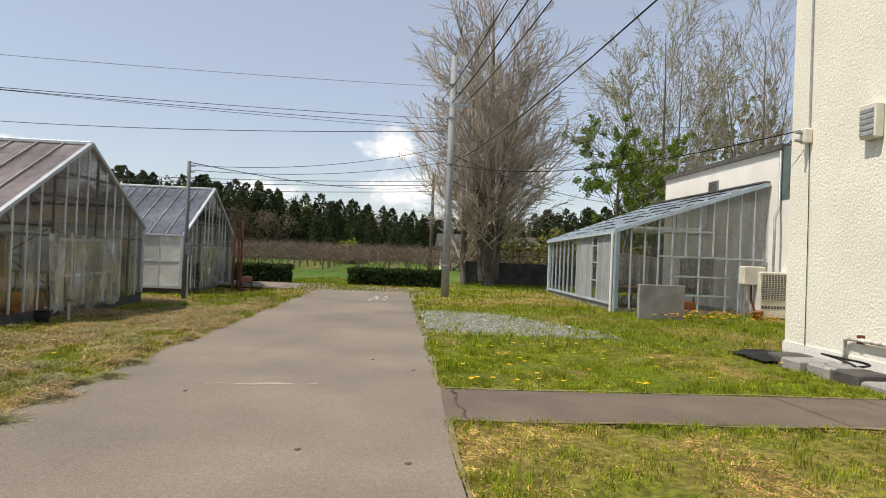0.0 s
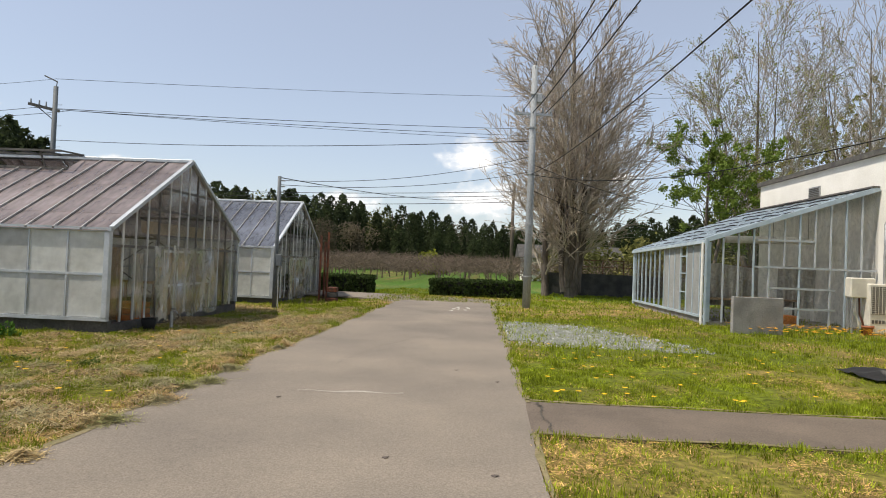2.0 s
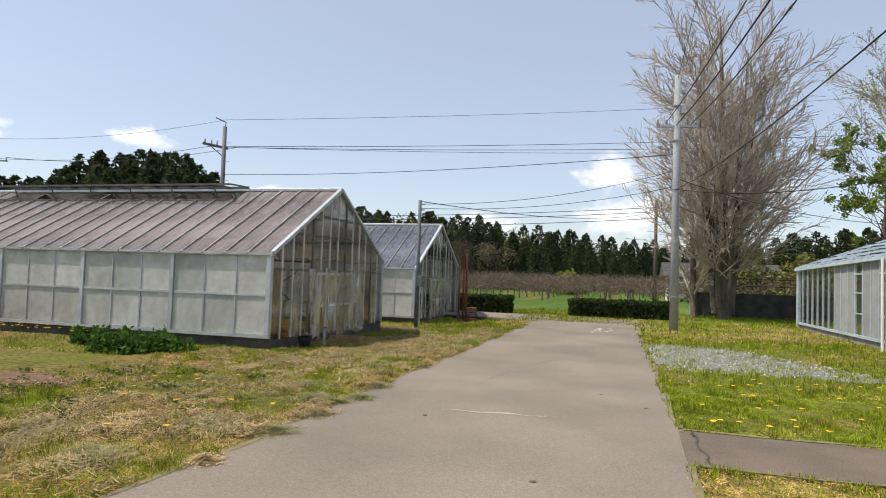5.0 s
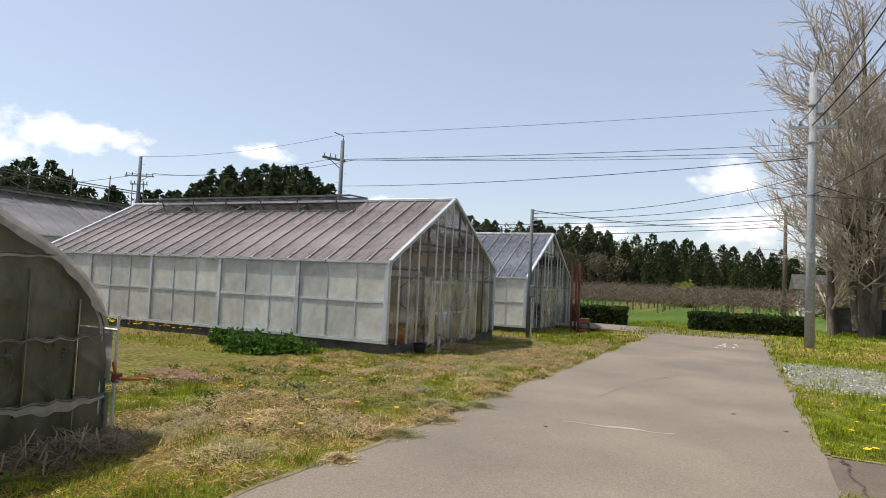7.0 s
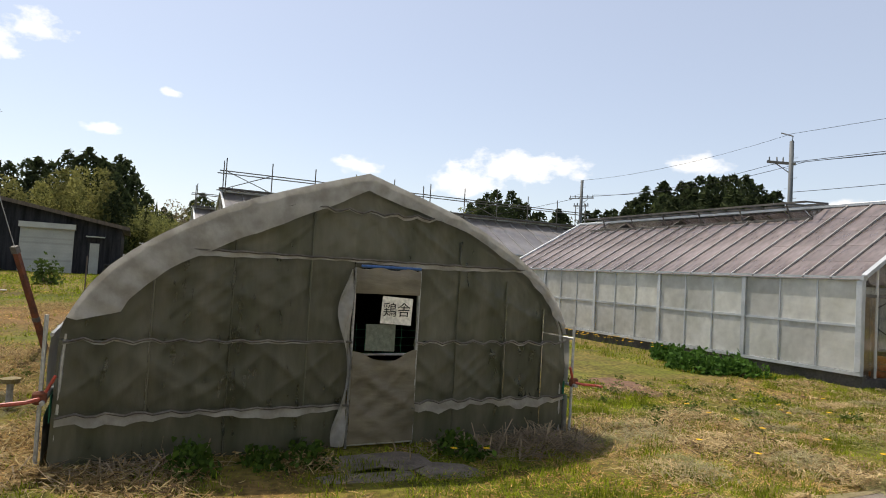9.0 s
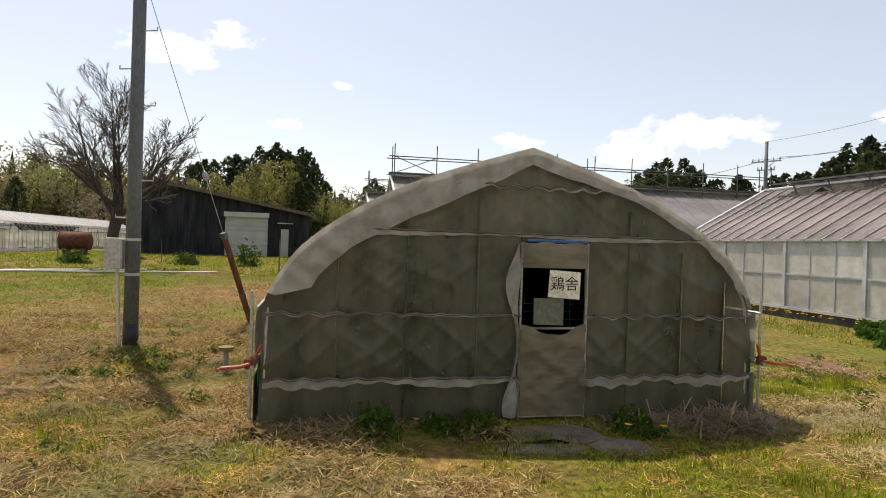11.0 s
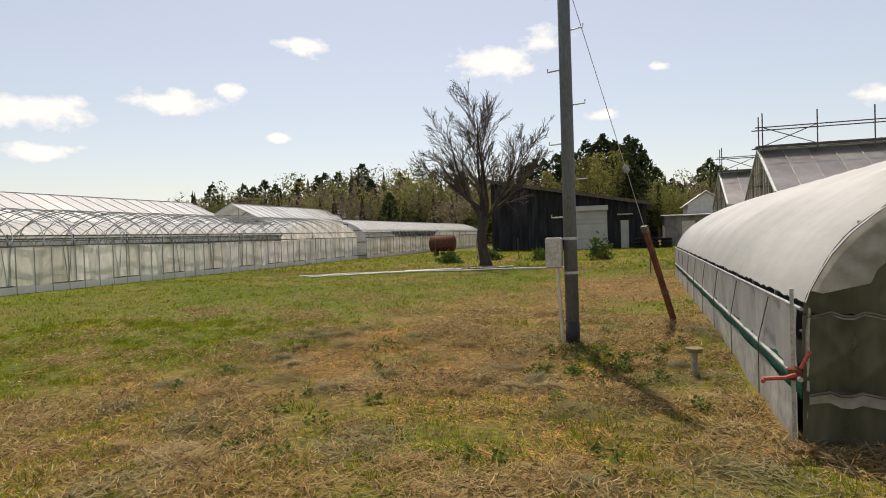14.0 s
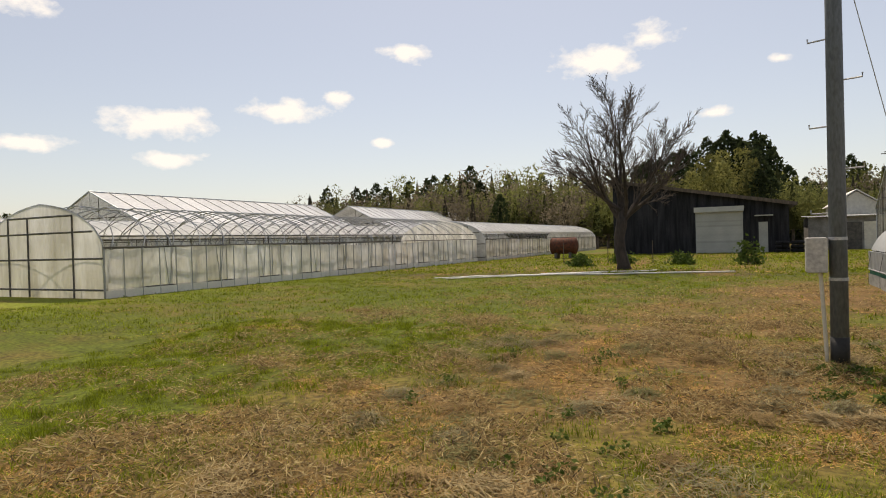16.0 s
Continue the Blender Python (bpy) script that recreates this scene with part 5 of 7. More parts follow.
# scaffold along the old glasshouse ridges
for gxo, yo in ((-33.5, 3.6), (-46.0, 3.3)):
    sc_ = thing("scaffold", (gxo, yo, 5.2), "steel pipe scaffold along the glasshouse ridge", "scaffold", "roof scaffolds")
    for k in range(11):
        for s_ in ((-0.5, 0.5) if k % 5 == 0 else (0.5,)):
            part("upright", Shape().tube([(s_, k * 2.25, -0.35), (s_, k * 2.25, 1.65)], 0.03, 5), DARKSTEEL, sc_)
    for s_ in (-0.5, 0.5):
        for z in (0.12, 1.0):
            part("rail", Shape().tube([(s_, -0.3, z), (s_, 23, z)], 0.028, 5), DARKSTEEL, sc_)
    part("walk_board", Shape().box((-0.45, -0.2, 0.145), (0.45, 23, 0.175)), DARKSTEEL, sc_)
    for k in (0, 6):
        part("brace", Shape().tube([(0.5, k * 2.25, 0.12), (0.5, k * 2.25 + 2.25, 1.0)], 0.022, 5), DARKSTEEL, sc_)
        part("brace", Shape().tube([(0.5, k * 2.25, 1.0), (0.5, k * 2.25 + 2.25, 0.12)], 0.022, 5), DARKSTEEL, sc_)


# ---- poles and cables ----
def utility_pole(at, tall, r0, r1, material, label, arm=None, arm_turn=0.0, steps=True, name="utility_pole"):
    p = thing(name, at, label, "utility pole", "poles")
    part("shaft", Shape().tube([(0, 0, -0.3), (0, 0, tall * 0.5), (0, 0, tall)], [r0, (r0 + r1) / 2, r1], 14), material, p, smooth=True)
    if steps:
        k, z = 0, 1.9
        while z < tall - 0.4:
            a = arm_turn + (0 if k % 2 else math.pi)
            part("step_bolt", Shape().tube([(0, 0, z), (0.3 * math.cos(a), 0.3 * math.sin(a), z), (0.3 * math.cos(a), 0.3 * math.sin(a), z + 0.05)], 0.011, 5), GALV, p)
            z += 0.55
            k += 1
    if arm:
        for z, w in arm:
            c, s_ = math.cos(arm_turn), math.sin(arm_turn)
            ar = part("crossarm", Shape().beam((-w * c, -w * s_ - 0.0, z), (w * c, w * s_, z), 0.09, 0.09), GALV, p)
            for f in (-0.92, -0.5, 0.5, 0.92):
                part("insulator", Shape().tube([(f * w * c, f * w * s_, z + 0.05), (f * w * c, f * w * s_, z + 0.12), (f * w * c, f * w * s_, z + 0.14), (f * w * c, f * w * s_, z + 0.24)], [0.03, 0.05, 0.035, 0.03], 8), POLECON, ar)
            part("arm_brace", Shape().beam((0.6 * w * c, 0.6 * w * s_, z - 0.02), (0, 0, z - 0.5), 0.03, 0.03), GALV, p)
    return p


p1 = utility_pole((1.93, 24.4, 0), 9.45, 0.165, 0.105, POLECON, "grey concrete utility pole beside the lane", ((7.55, 0.75),), 0.15)
for z in (1.2, 3.2, 3.25, 5.2, 7.0, 8.3):
    part("band", Shape().tube([(0, 0, z), (0, 0, z + 0.05)], 0.165, 12), GALV, p1)
part("switch_box", Shape().box((0.12, -0.12, 8.0), (0.32, 0.1, 8.35), 0.02), GALV, p1)
p2 = utility_pole((-10.25, -2.92, -0.03), 7.2, 0.104, 0.086, POLEDARK, "dark grey utility pole standing in the mown field", None, 1.2)
part("tar_foot", Shape().tube([(0, 0, -0.1), (0, 0, 0.34)], 0.107, 14), TAR, p2, "black tarred foot", True)
for z in (1.05, 1.56, 5.4, 6.1):
    part("band", Shape().tube([(0, 0, z), (0, 0, z + 0.04)], 0.110, 12), GALV, p2)
mb = part("meter_box", Shape().box((-0.06, -0.36, 1.15), (0.13, -0.12, 1.60), 0.02), mat("grey_meter_box", (0.42, 0.41, 0.38), (0.36, 0.35, 0.33), 0.6, s1=3, s2=20), p2, "grey meter box", False)
part("meter_lid", Shape().box((0.131, -0.35, 1.16), (0.14, -0.13, 1.59)), bpy.data.materials["grey_meter_box"], mb)
part("conduit", Shape().tube([(0.03, -0.2, 1.15), (0.03, -0.17, 0.6), (0.03, -0.14, -0.1)], 0.025, 7), CREAM, p2)
for k, z in enumerate((6.2, 6.0, 5.8)):
    part("insulator", Shape().tube([(0, -0.1, z), (0, -0.26, z)], [0.035, 0.03], 8), POLECON, p2)
    part("drop_cable", Shape().tube([(0, -0.26, z), (0.02, -0.45, z - 0.2), (0.02, -0.3, z - 0.45 + k * 0.05), (0, -0.12, z - 0.3)], 0.008, 4), WIRE, p2)
p3 = utility_pole((-6.95, 21.2, -0.16), 4.55, 0.075, 0.06, POLEDARK, "slim dark steel pole beside the greenhouse corner", None, 0.0, False)
part("switch_box", Shape().box((0.05, -0.14, 1.45), (0.22, 0.0, 1.85), 0.015), POLEDARK, p3)
part("conduit", Shape().tube([(0.12, -0.07, 1.45), (0.14, -0.07, 0.0)], 0.022, 6), GALV, p3)
for z in (4.0, 4.2, 4.4):
    part("insulator", Shape().tube([(0.05, 0, z), (0.2, 0, z)], 0.025, 6), POLECON, p3)
utility_pole((3.2, 59.5, 0), 9.3, 0.18, 0.13, WOODPOLE, "weathered wooden utility pole beyond the hedge", ((8.3, 0.5),), 0.2, False)
pG = utility_pole((-22.3, 31.3, 0), 10.0, 0.15, 0.11, POLEDARK, "dark utility pole behind the greenhouse with a one-sided arm", None, 0.3, True)
part("top_bracket", Shape().tube([(0, 0, 9.9), (0.06, 0, 10.25), (-0.5, -0.2, 10.5)], 0.035, 5), DARKSTEEL, pG)
gar = part("crossarm", Shape().beam((0.2, 0.07, 8.72), (-1.15, -0.40, 8.98), 0.12, 0.14), DARKSTEEL, pG)
part("arm_brace", Shape().beam((-0.8, -0.28, 8.9), (0, 0, 8.2), 0.05, 0.05), DARKSTEEL, pG)
for f in (0.35, 0.62, 0.95):
    part("insulator", Shape().tube([(-1.1 * f, -0.38 * f, 8.85 + 0.15 * f), (-1.1 * f, -0.38 * f, 9.1 + 0.15 * f)], [0.05, 0.03], 7), POLECON, gar)
utility_pole((3.5, -16.2, 0), 9.4, 0.165, 0.105, POLECON, "grey concrete utility pole beside the lane", ((8.1, 0.75),), 0.0)
utility_pole((-39.0, 30.5, 0), 9.6, 0.15, 0.11, POLEDARK, "dark utility pole far behind the greenhouse", ((8.2, 1.0), (7.6, 0.6)), 0.5, True)


def cable(p, q, sag, r=0.012, label="black overhead cable sagging between poles"):
    p, q = Vector(p), Vector(q)
    n = 20
    pts = [p.lerp(q, k / n) - Vector((0, 0, sag * 4 * (k / n) * (1 - k / n))) for k in range(n + 1)]
    solo("overhead_cable", Shape().tube(pts, r, 4, False), WIRE, label, "cable", "overhead cables")


for a, b, sg, r in (
    ((1.9, 24.4, 7.6), (3.45, -16, 8.2), 1.25, 0.020), ((1.5, 24.4, 7.65), (3.2, -16, 8.2), 1.2, 0.014), ((2.4, 24.4, 7.6), (3.75, -16, 8.3), 1.3, 0.016),
    ((1.93, 24.4, 5.2), (7.3, 10.95, 4.2), 0.5, 0.012), ((1.93, 24.4, 5.2), (3.4, -16, 5.6), 1.0, 0.013),
    ((-22.3, 31.3, 7.2), (1.9, 24.4, 6.5), 0.25, 0.016), ((-6.95, 21.2, 4.25), (1.9, 24.4, 5.9), 0.35, 0.010), ((-6.95, 21.2, 4.1), (1.9, 24.4, 5.3), 0.30, 0.010),
    ((-6.95, 21.2, 4.35), (3.1, 59.5, 8.2), 0.6, 0.014), ((3.1, 59.5, 8.6), (-60, 56, 8.2), 0.9, 0.03), ((3.1, 59.5, 8.2), (-60, 56, 7.8), 0.9, 0.03), ((3.1, 59.5, 7.6), (-60, 56, 7.0), 0.9, 0.03),
    ((-23.2, 31.0, 8.8), (30, 60, 15.3), 0.5, 0.018), ((-21.6, 31.5, 8.8), (31, 60, 14.4), 0.5, 0.018), ((-22.3, 31.3, 8.8), (31, 60, 14.0), 0.6, 0.014), ((-22.3, 31.3, 10.4), (30, 60, 18.5), 0.5, 0.012),
    ((-23.2, 31.0, 8.8), (-40, 30.2, 8.4), 0.5, 0.016), ((-21.6, 31.5, 8.8), (-38, 30.8, 8.4), 0.5, 0.016), ((-22.3, 31.3, 10.4), (-39, 30.5, 9.6), 0.4, 0.012),
    ((-39, 30.5, 8.3), (-90, 30, 9.5), 1.2, 0.02), ((1.93, 24.4, 5.6), (16, 36, 5.2), 0.7, 0.014), ((1.93, 24.4, 4.6), (14, 40, 4.2), 0.6, 0.012), ((1.93, 24.4, 9.3), (2.2, 10.0, 12.0), 0.1, 0.008),
    ((-10.25, -3.0, 6.15), (-16, -14.5, 9.6), 0.15, 0.016),
):
    cable(a, b, sg, r)

foot, head = Vector((-12.28, -1.38, -0.03)), Vector((-10.3, -2.88, 5.42))
run = head - foot
lp = thing("guy_wire", foot, "steel guy wire with a rusty red sleeve at its foot", "guy wire")
part("sleeve", Shape().beam(-run * 0.015, run * 0.305, 0.085, 0.06), RUST, lp, "rusty red steel sleeve")
part("sleeve_cap", Shape().beam(run * 0.30, run * 0.318, 0.10, 0.08), DARKSTEEL, lp)
part("sleeve_band", Shape().beam(run * 0.105, run * 0.117, 0.095, 0.07), DARKSTEEL, lp)
part("wire", Shape().tube([run * 0.31, run], 0.006, 5), GALV, lp)
part("insulator", Shape().tube([run * 0.477, run * 0.482, run * 0.494, run * 0.50], [0.02, 0.05, 0.05, 0.02], 10), POLECON, lp, smooth=True)
tp = thing("water_tap", (-8.6, -1.35, -0.09), "small grey standpipe capped with a disc in the grass", "standpipe")
part("pipe", Shape().tube([(0, 0, -0.1), (0, 0, 0.28)], 0.035, 8), CONC, tp)
part("cap", Shape().tube([(0, 0, 0.28), (0, 0, 0.33), (0, 0, 0.34)], [0.085, 0.10, 0.06], 12), THATCH, tp)
for k, (a, b, r) in enumerate((((-26.0, -16.8, 0.04), (-30.0, -10.2, 0.04), 0.035), ((-27.5, -14.2, 0.05), (-30.2, -4.6, 0.05), 0.035), ((-29.0, -12.8, 0.04), (-31.6, -8, 0.04), 0.03), ((-25.5, -16.0, 0.04), (-27.5, -13.4, 0.04), 0.03))):
    solo("pipe", Shape().tube([Vector(a).lerp(Vector(b), j / 16) + Vector((0.5 * noise.noise(Vector((j * 0.35, k, 0))), 0.15 * math.sin(j), 0.0)) for j in range(17)], r, 6), WHITEWALL, "white plastic pipe lying on the grass", "pipe", "pipes on the grass", smooth=True)
for x, y, tall in ((-24, -1.6, 1.6), (-40, -12, 1.4), (-41, -9.5, 1.4), (-39, -14.5, 1.4)):
    solo("stake", Shape().tube([(0, 0, -0.1), (0.03, 0, tall)], 0.025, 5), WOODPOLE, "thin wooden stake standing in the grass", "stake", "stakes", at=(x, y, 0))

rp = thing("post_stack", (-6.5, 25.6, -0.2), "rusty steel posts standing beside the greenhouse corner", "posts")
for k, (x, y, tall) in enumerate(((0, 0, 2.75), (0.12, 0.25, 2.5), (0.28, 0.1, 2.9))):
    part("post", Shape().box((x - 0.04, y - 0.04, -0.1), (x + 0.04, y + 0.04, tall)), RUST, rp)
for k in range(3):
    part("block", Shape().box((0.35 + 0.02 * k, -0.2, 0.22 * k), (0.75, 0.2, 0.22 * k + 0.2), 0.02), RUST if k != 1 else DARKCONC, rp)
sp = thing("standpipe", (-7.05, 14.15, -0.15), "grey water standpipe before the greenhouse door", "standpipe")
part("pipe", Shape().tube([(0, 0, -0.1), (0, 0, 0.42)], 0.035, 8), GALV, sp)
part("tap", Shape().tube([(0, 0, 0.40), (0.10, 0, 0.42), (0.13, 0, 0.36)], 0.022, 7), GALV, sp, smooth=True)
part("wheel", Shape().tube([(0.03, 0, 0.46), (0.03, 0, 0.49)], 0.05, 10), DARKSTEEL, sp)
solo("bucket", Shape().tube([(0, 0, 0), (0, 0, 0.26), (0, 0, 0.26), (0, 0, 0.02)], [0.12, 0.16, 0.145, 0.11], 16), BLACK, "black plastic bucket beside the greenhouse footing", "bucket", at=(-7.3, 13.6, -0.13), smooth=True)


# ---- trees and plants ----
def limb(rng, shape, p, d, length, r0, level, spec, leaves=None):
    """A branch that tapers and bends, with its side shoots."""
    n = (6, 4, 3, 2, 1)[level]
    pts, rad = [p.copy()], [r0]
    up, wob = spec["up"][level], spec["wob"][level]
    for k in range(n):
        d = (d + Vector((rng.normal(0, wob), rng.normal(0, wob), up + rng.normal(0, wob * 0.5)))).normalized()
        p = p + d * (length / n)
        pts.append(p.copy())
        rad.append(max(r0 * (1 - (0.92 if level == 0 else 0.75) * (k + 1) / n), spec["thin"]))
    shape.tube(pts, rad, (9, 6, 4, 3, 3)[level], False)
    if leaves is not None and level >= 2:
        leaves.append(p.copy())
    if level + 1 >= spec["levels"]:
        return
    for j in range(spec["kids"][level]):
        f = spec["from"][level] + (1 - spec["from"][level]) * (j + rng.rand()) / spec["kids"][level]
        i = min(int(f * n), n - 1)
        q = pts[i].lerp(pts[i + 1], f * n - i)
        axis = (pts[i + 1] - pts[i]).normalized()
        side = axis.cross(Vector((rng.normal(), rng.normal(), rng.normal()))).normalized()
        a = spec["angle"][level] * (0.7 + 0.6 * rng.rand())
        nd = axis * math.cos(a) + side * math.sin(a)
        limb(rng, shape, q, nd, length * spec["short"][level] * (0.6 + 0.6 * rng.rand()) * (1.15 - 0.5 * f), max(rad[i] * spec["slim"][level], spec["thin"]), level + 1, spec, leaves)


def bare_tree(name, at, label, spec, stems, seed, bark, twig, leaf=None, rz=0.0):
    rng = np.random.RandomState(seed)
    t = thing(name, at, label, "tree", "trees", rz=rz)
    trunk, crown, tips = Shape(), Shape(), []
    for p, d, length, r in stems:
        whole = Shape()
        limb(rng, whole, Vector(p), Vector(d).normalized(), length, r, 0, spec, tips)
        cut = 7 * 9
        trunk.add(whole.v[:cut], [f for f in whole.f if max(f) < cut])
        crown.add(whole.v[cut:], [tuple(i - cut for i in f) for f in whole.f if min(f) >= cut])
    part("trunk", trunk, bark, t, smooth=True)
    part("crown", crown, twig, t, "dense fan of bare branches and twigs")
    if leaf:
        n, size, cols = leaf
        part("leaves", leaf_mesh(rng, np.array([tuple(q) for q in tips]), 0.13, n, size, cols), None, t, "sparse fresh green leaves", kind="stuff")
    return t


def leaf_mesh(rng, centres, spread, n, size, cols, flat=0.0, name="leaves"):
    """n small leaves strewn round the centres."""
    c = centres[rng.randint(0, len(centres), n)] + rng.normal(0, spread, (n, 3))
    a, b = rng.normal(0, 1, (n, 3)), rng.normal(0, 1, (n, 3))
    a[:, 2] *= 1 - flat
    b[:, 2] *= 1 - flat
    a /= np.linalg.norm(a, axis=1)[:, None]
    b -= a * (a * b).sum(1)[:, None]
    b /= np.linalg.norm(b, axis=1)[:, None]
    s = size * (0.6 + 0.8 * rng.rand(n, 1))
    v = np.stack([c - a * s, c - b * s * 0.6, c + a * s, c + b * s * 0.6], 1).reshape(-1, 3)
    cols = np.array(cols)
    k = rng.rand(n, 1)
    col = cols[0] * k + cols[1] * (1 - k)
    return raw_mesh(name, v, np.arange(4 * n).reshape(-1, 4), LEAF, np.repeat(col, 4, 0))


GINKGO = dict(levels=4, kids=(28, 9, 6, 0), up=(0.0, 0.04, 0.02, 0), wob=(0.016, 0.04, 0.055, 0.06), angle=(0.80, 0.52, 0.55, 0.5), short=(0.38, 0.44, 0.48, 0.4), slim=(0.26, 0.45, 0.5, 0.5), thin=0.013, **{"from": (0.14, 0.12, 0.1, 0)})
rng = np.random.RandomState(3)
stems = [((0.35 * math.cos(a), 0.35 * math.sin(a), 0.6), (0.13 * math.cos(a), 0.13 * math.sin(a), 1), 9.0 + 3.5 * rng.rand(), 0.12 + 0.05 * rng.rand()) for a in np.arange(0, 6.2, 1.05)]
stems += [((-1.2, 0.6, -0.1), (-0.05, 0, 1), 7.0, 0.24), ((0.1, 0, -0.1), (0.0, 0, 1), 15.6, 0.38), ((0.4, 0, 0.3), (0.07, 0, 1), 13.5, 0.22), ((-0.3, 0, 0.3), (-0.08, 0.02, 1), 13.0, 0.2)]
bare_tree("ginkgo_tree", (5.0, 34.2, 0), "huge bare ginkgo tree with many pale upright branches", GINKGO, stems, 11, BARK, TWIG)
BUDS = dict(GINKGO, kids=(16, 7, 6, 0), short=(0.42, 0.45, 0.5, 0.4), angle=(0.62, 0.5, 0.55, 0.5), thin=0.015, **{"from": (0.22, 0.12, 0.1, 0)})
bare_tree("tree", (20.2, 47, 0), "tall tree with pale branches just coming into leaf", BUDS, [((0, 0, 0), (0, 0, 1), 19.5, 0.22), ((0.3, 0, 0), (0.12, 0, 1), 17, 0.17), ((-0.3, 0, 0), (-0.14, 0.05, 1), 17, 0.17), ((0, 0.2, 0), (0.22, 0, 1), 15, 0.13), ((0, 0.2, 0), (-0.24, 0, 1), 15, 0.13)], 5, BARK, TWIG, (8000, 0.065, ((0.34, 0.36, 0.10), (0.22, 0.25, 0.06))))
bare_tree("tree", (30.0, 50, 0), "tall bare tree with pale grey branches", BUDS, [((0, 0, 0), (0, 0, 1), 21, 0.22), ((0.3, 0, 0), (0.1, 0, 1), 18, 0.16), ((-0.3, 0, 0), (-0.12, 0.05, 1), 19, 0.16), ((-0.3, 0, 0), (-0.22, 0.05, 1), 17, 0.13)], 6, BARK, TWIG, (1200, 0.07, ((0.25, 0.26, 0.08), (0.18, 0.2, 0.05))))
LEAFY = dict(GINKGO, levels=3, kids=(16, 7, 0, 0), up=(0.02, 0.03, 0, 0), angle=(0.9, 0.8, 0.7, 0.6), short=(0.45, 0.5, 0.5, 0.4), thin=0.015, **{"from": (0.3, 0.2, 0.1, 0)})
bare_tree("tree", (14.6, 41, 0), "leafy tree in fresh bright green leaf", LEAFY, [((0, 0, 0), (0, 0, 1), 9.6, 0.2), ((0.2, 0, 0), (0.15, 0, 1), 8.5, 0.16)], 8, BARK, DARKTWIG, (17000, 0.085, ((0.22, 0.29, 0.06), (0.11, 0.165, 0.03))))
bare_tree("tree", (18.6, 43.5, 0), "leafy shrub tree in thin brown-green leaf", LEAFY, [((0, 0, 0), (0, 0, 1), 8.2, 0.16), ((0.2, 0, 0), (-0.15, 0, 1), 7.5, 0.14)], 18, BARK, TWIG, (5000, 0.07, ((0.30, 0.28, 0.09), (0.2, 0.19, 0.05))))
bare_tree("tree", (32.6, 56, 0), "rounded tree in yellow-green leaf behind the white building", LEAFY, [((0, 0, 0), (0, 0, 1), 14.5, 0.25), ((0.2, 0, 0), (0.2, 0, 1), 13, 0.2), ((-0.2, 0, 0), (-0.2, 0, 1), 13, 0.2)], 9, BARK, DARKTWIG, (14000, 0.11, ((0.24, 0.23, 0.05), (0.13, 0.13, 0.03))))
FIELD = dict(levels=4, kids=(10, 8, 7, 0), up=(0.05, 0.07, 0.07, 0), wob=(0.08, 0.10, 0.12, 0.1), angle=(0.55, 0.5, 0.5, 0.6), short=(0.46, 0.52, 0.52, 0.4), slim=(0.42, 0.5, 0.5, 0.5), thin=0.009, **{"from": (0.16, 0.15, 0.15, 0)})
DARKBARK = mat("dark_bark", (0.07, 0.055, 0.045), (0.04, 0.033, 0.028), 0.95, s1=3, s2=14, bump=0.9, stretch=(1, 1, 0.3))
ft = bare_tree("tree", (-33.5, -9.9, 0), "bare round-crowned tree standing alone in the field", FIELD, [((0.0, 0.05 * j - 0.12, 2.2 + 0.07 * j), (0.5 * math.cos(2.4 * j) * (j > 0), lean, 1), tall, 0.125) for j, (lean, tall) in enumerate(((0.0, 5.7), (0.5, 5.1), (-0.5, 5.1), (0.95, 4.5), (-0.95, 4.5), (0.25, 5.6), (-0.25, 5.6), (1.35, 4.0), (-1.35, 4.0)))], 21, DARKBARK, DARKTWIG)
part("bole", Shape().tube([(0, 0.05, -0.15), (0, 0.02, 0.25), (0, -0.12, 1.0), (0, -0.16, 1.6), (0, -0.02, 2.3), (0, 0.06, 3.0)], [0.42, 0.31, 0.27, 0.26, 0.28, 0.2], 12), DARKBARK, ft, smooth=True)

# far woods: cedars and leafy trees round the fields
rng = np.random.RandomState(5)
AZ = (-160, -150, -141, -136, -132, -130, -123, -116, -108, -101, -97, -94, -91, -89.5, -88, -85, -82, -76, -66, -62, -59, -56, -50, -47, -44, -38, -36, -34, -30, -20, -14, -8, 0, 8, 14, 20, 35, 60)
EL = (2.6, 2.6, 1.9, 2.6, 2.2, 4.2, 4.8, 5.9, 5.4, 5.6, 6.6, 7.7, 7.0, 5.6, 4.0, 5.2, 4.2, 4.0, 4.6, 5.6, 7.6, 5.8, 5.8, 7.2, 8.7, 8.7, 7.3, 5.0, 5.1, 5.5, 5.3, 4.6, 3.5, 3.2, 4.0, 4.4, 4.6, 4.4)


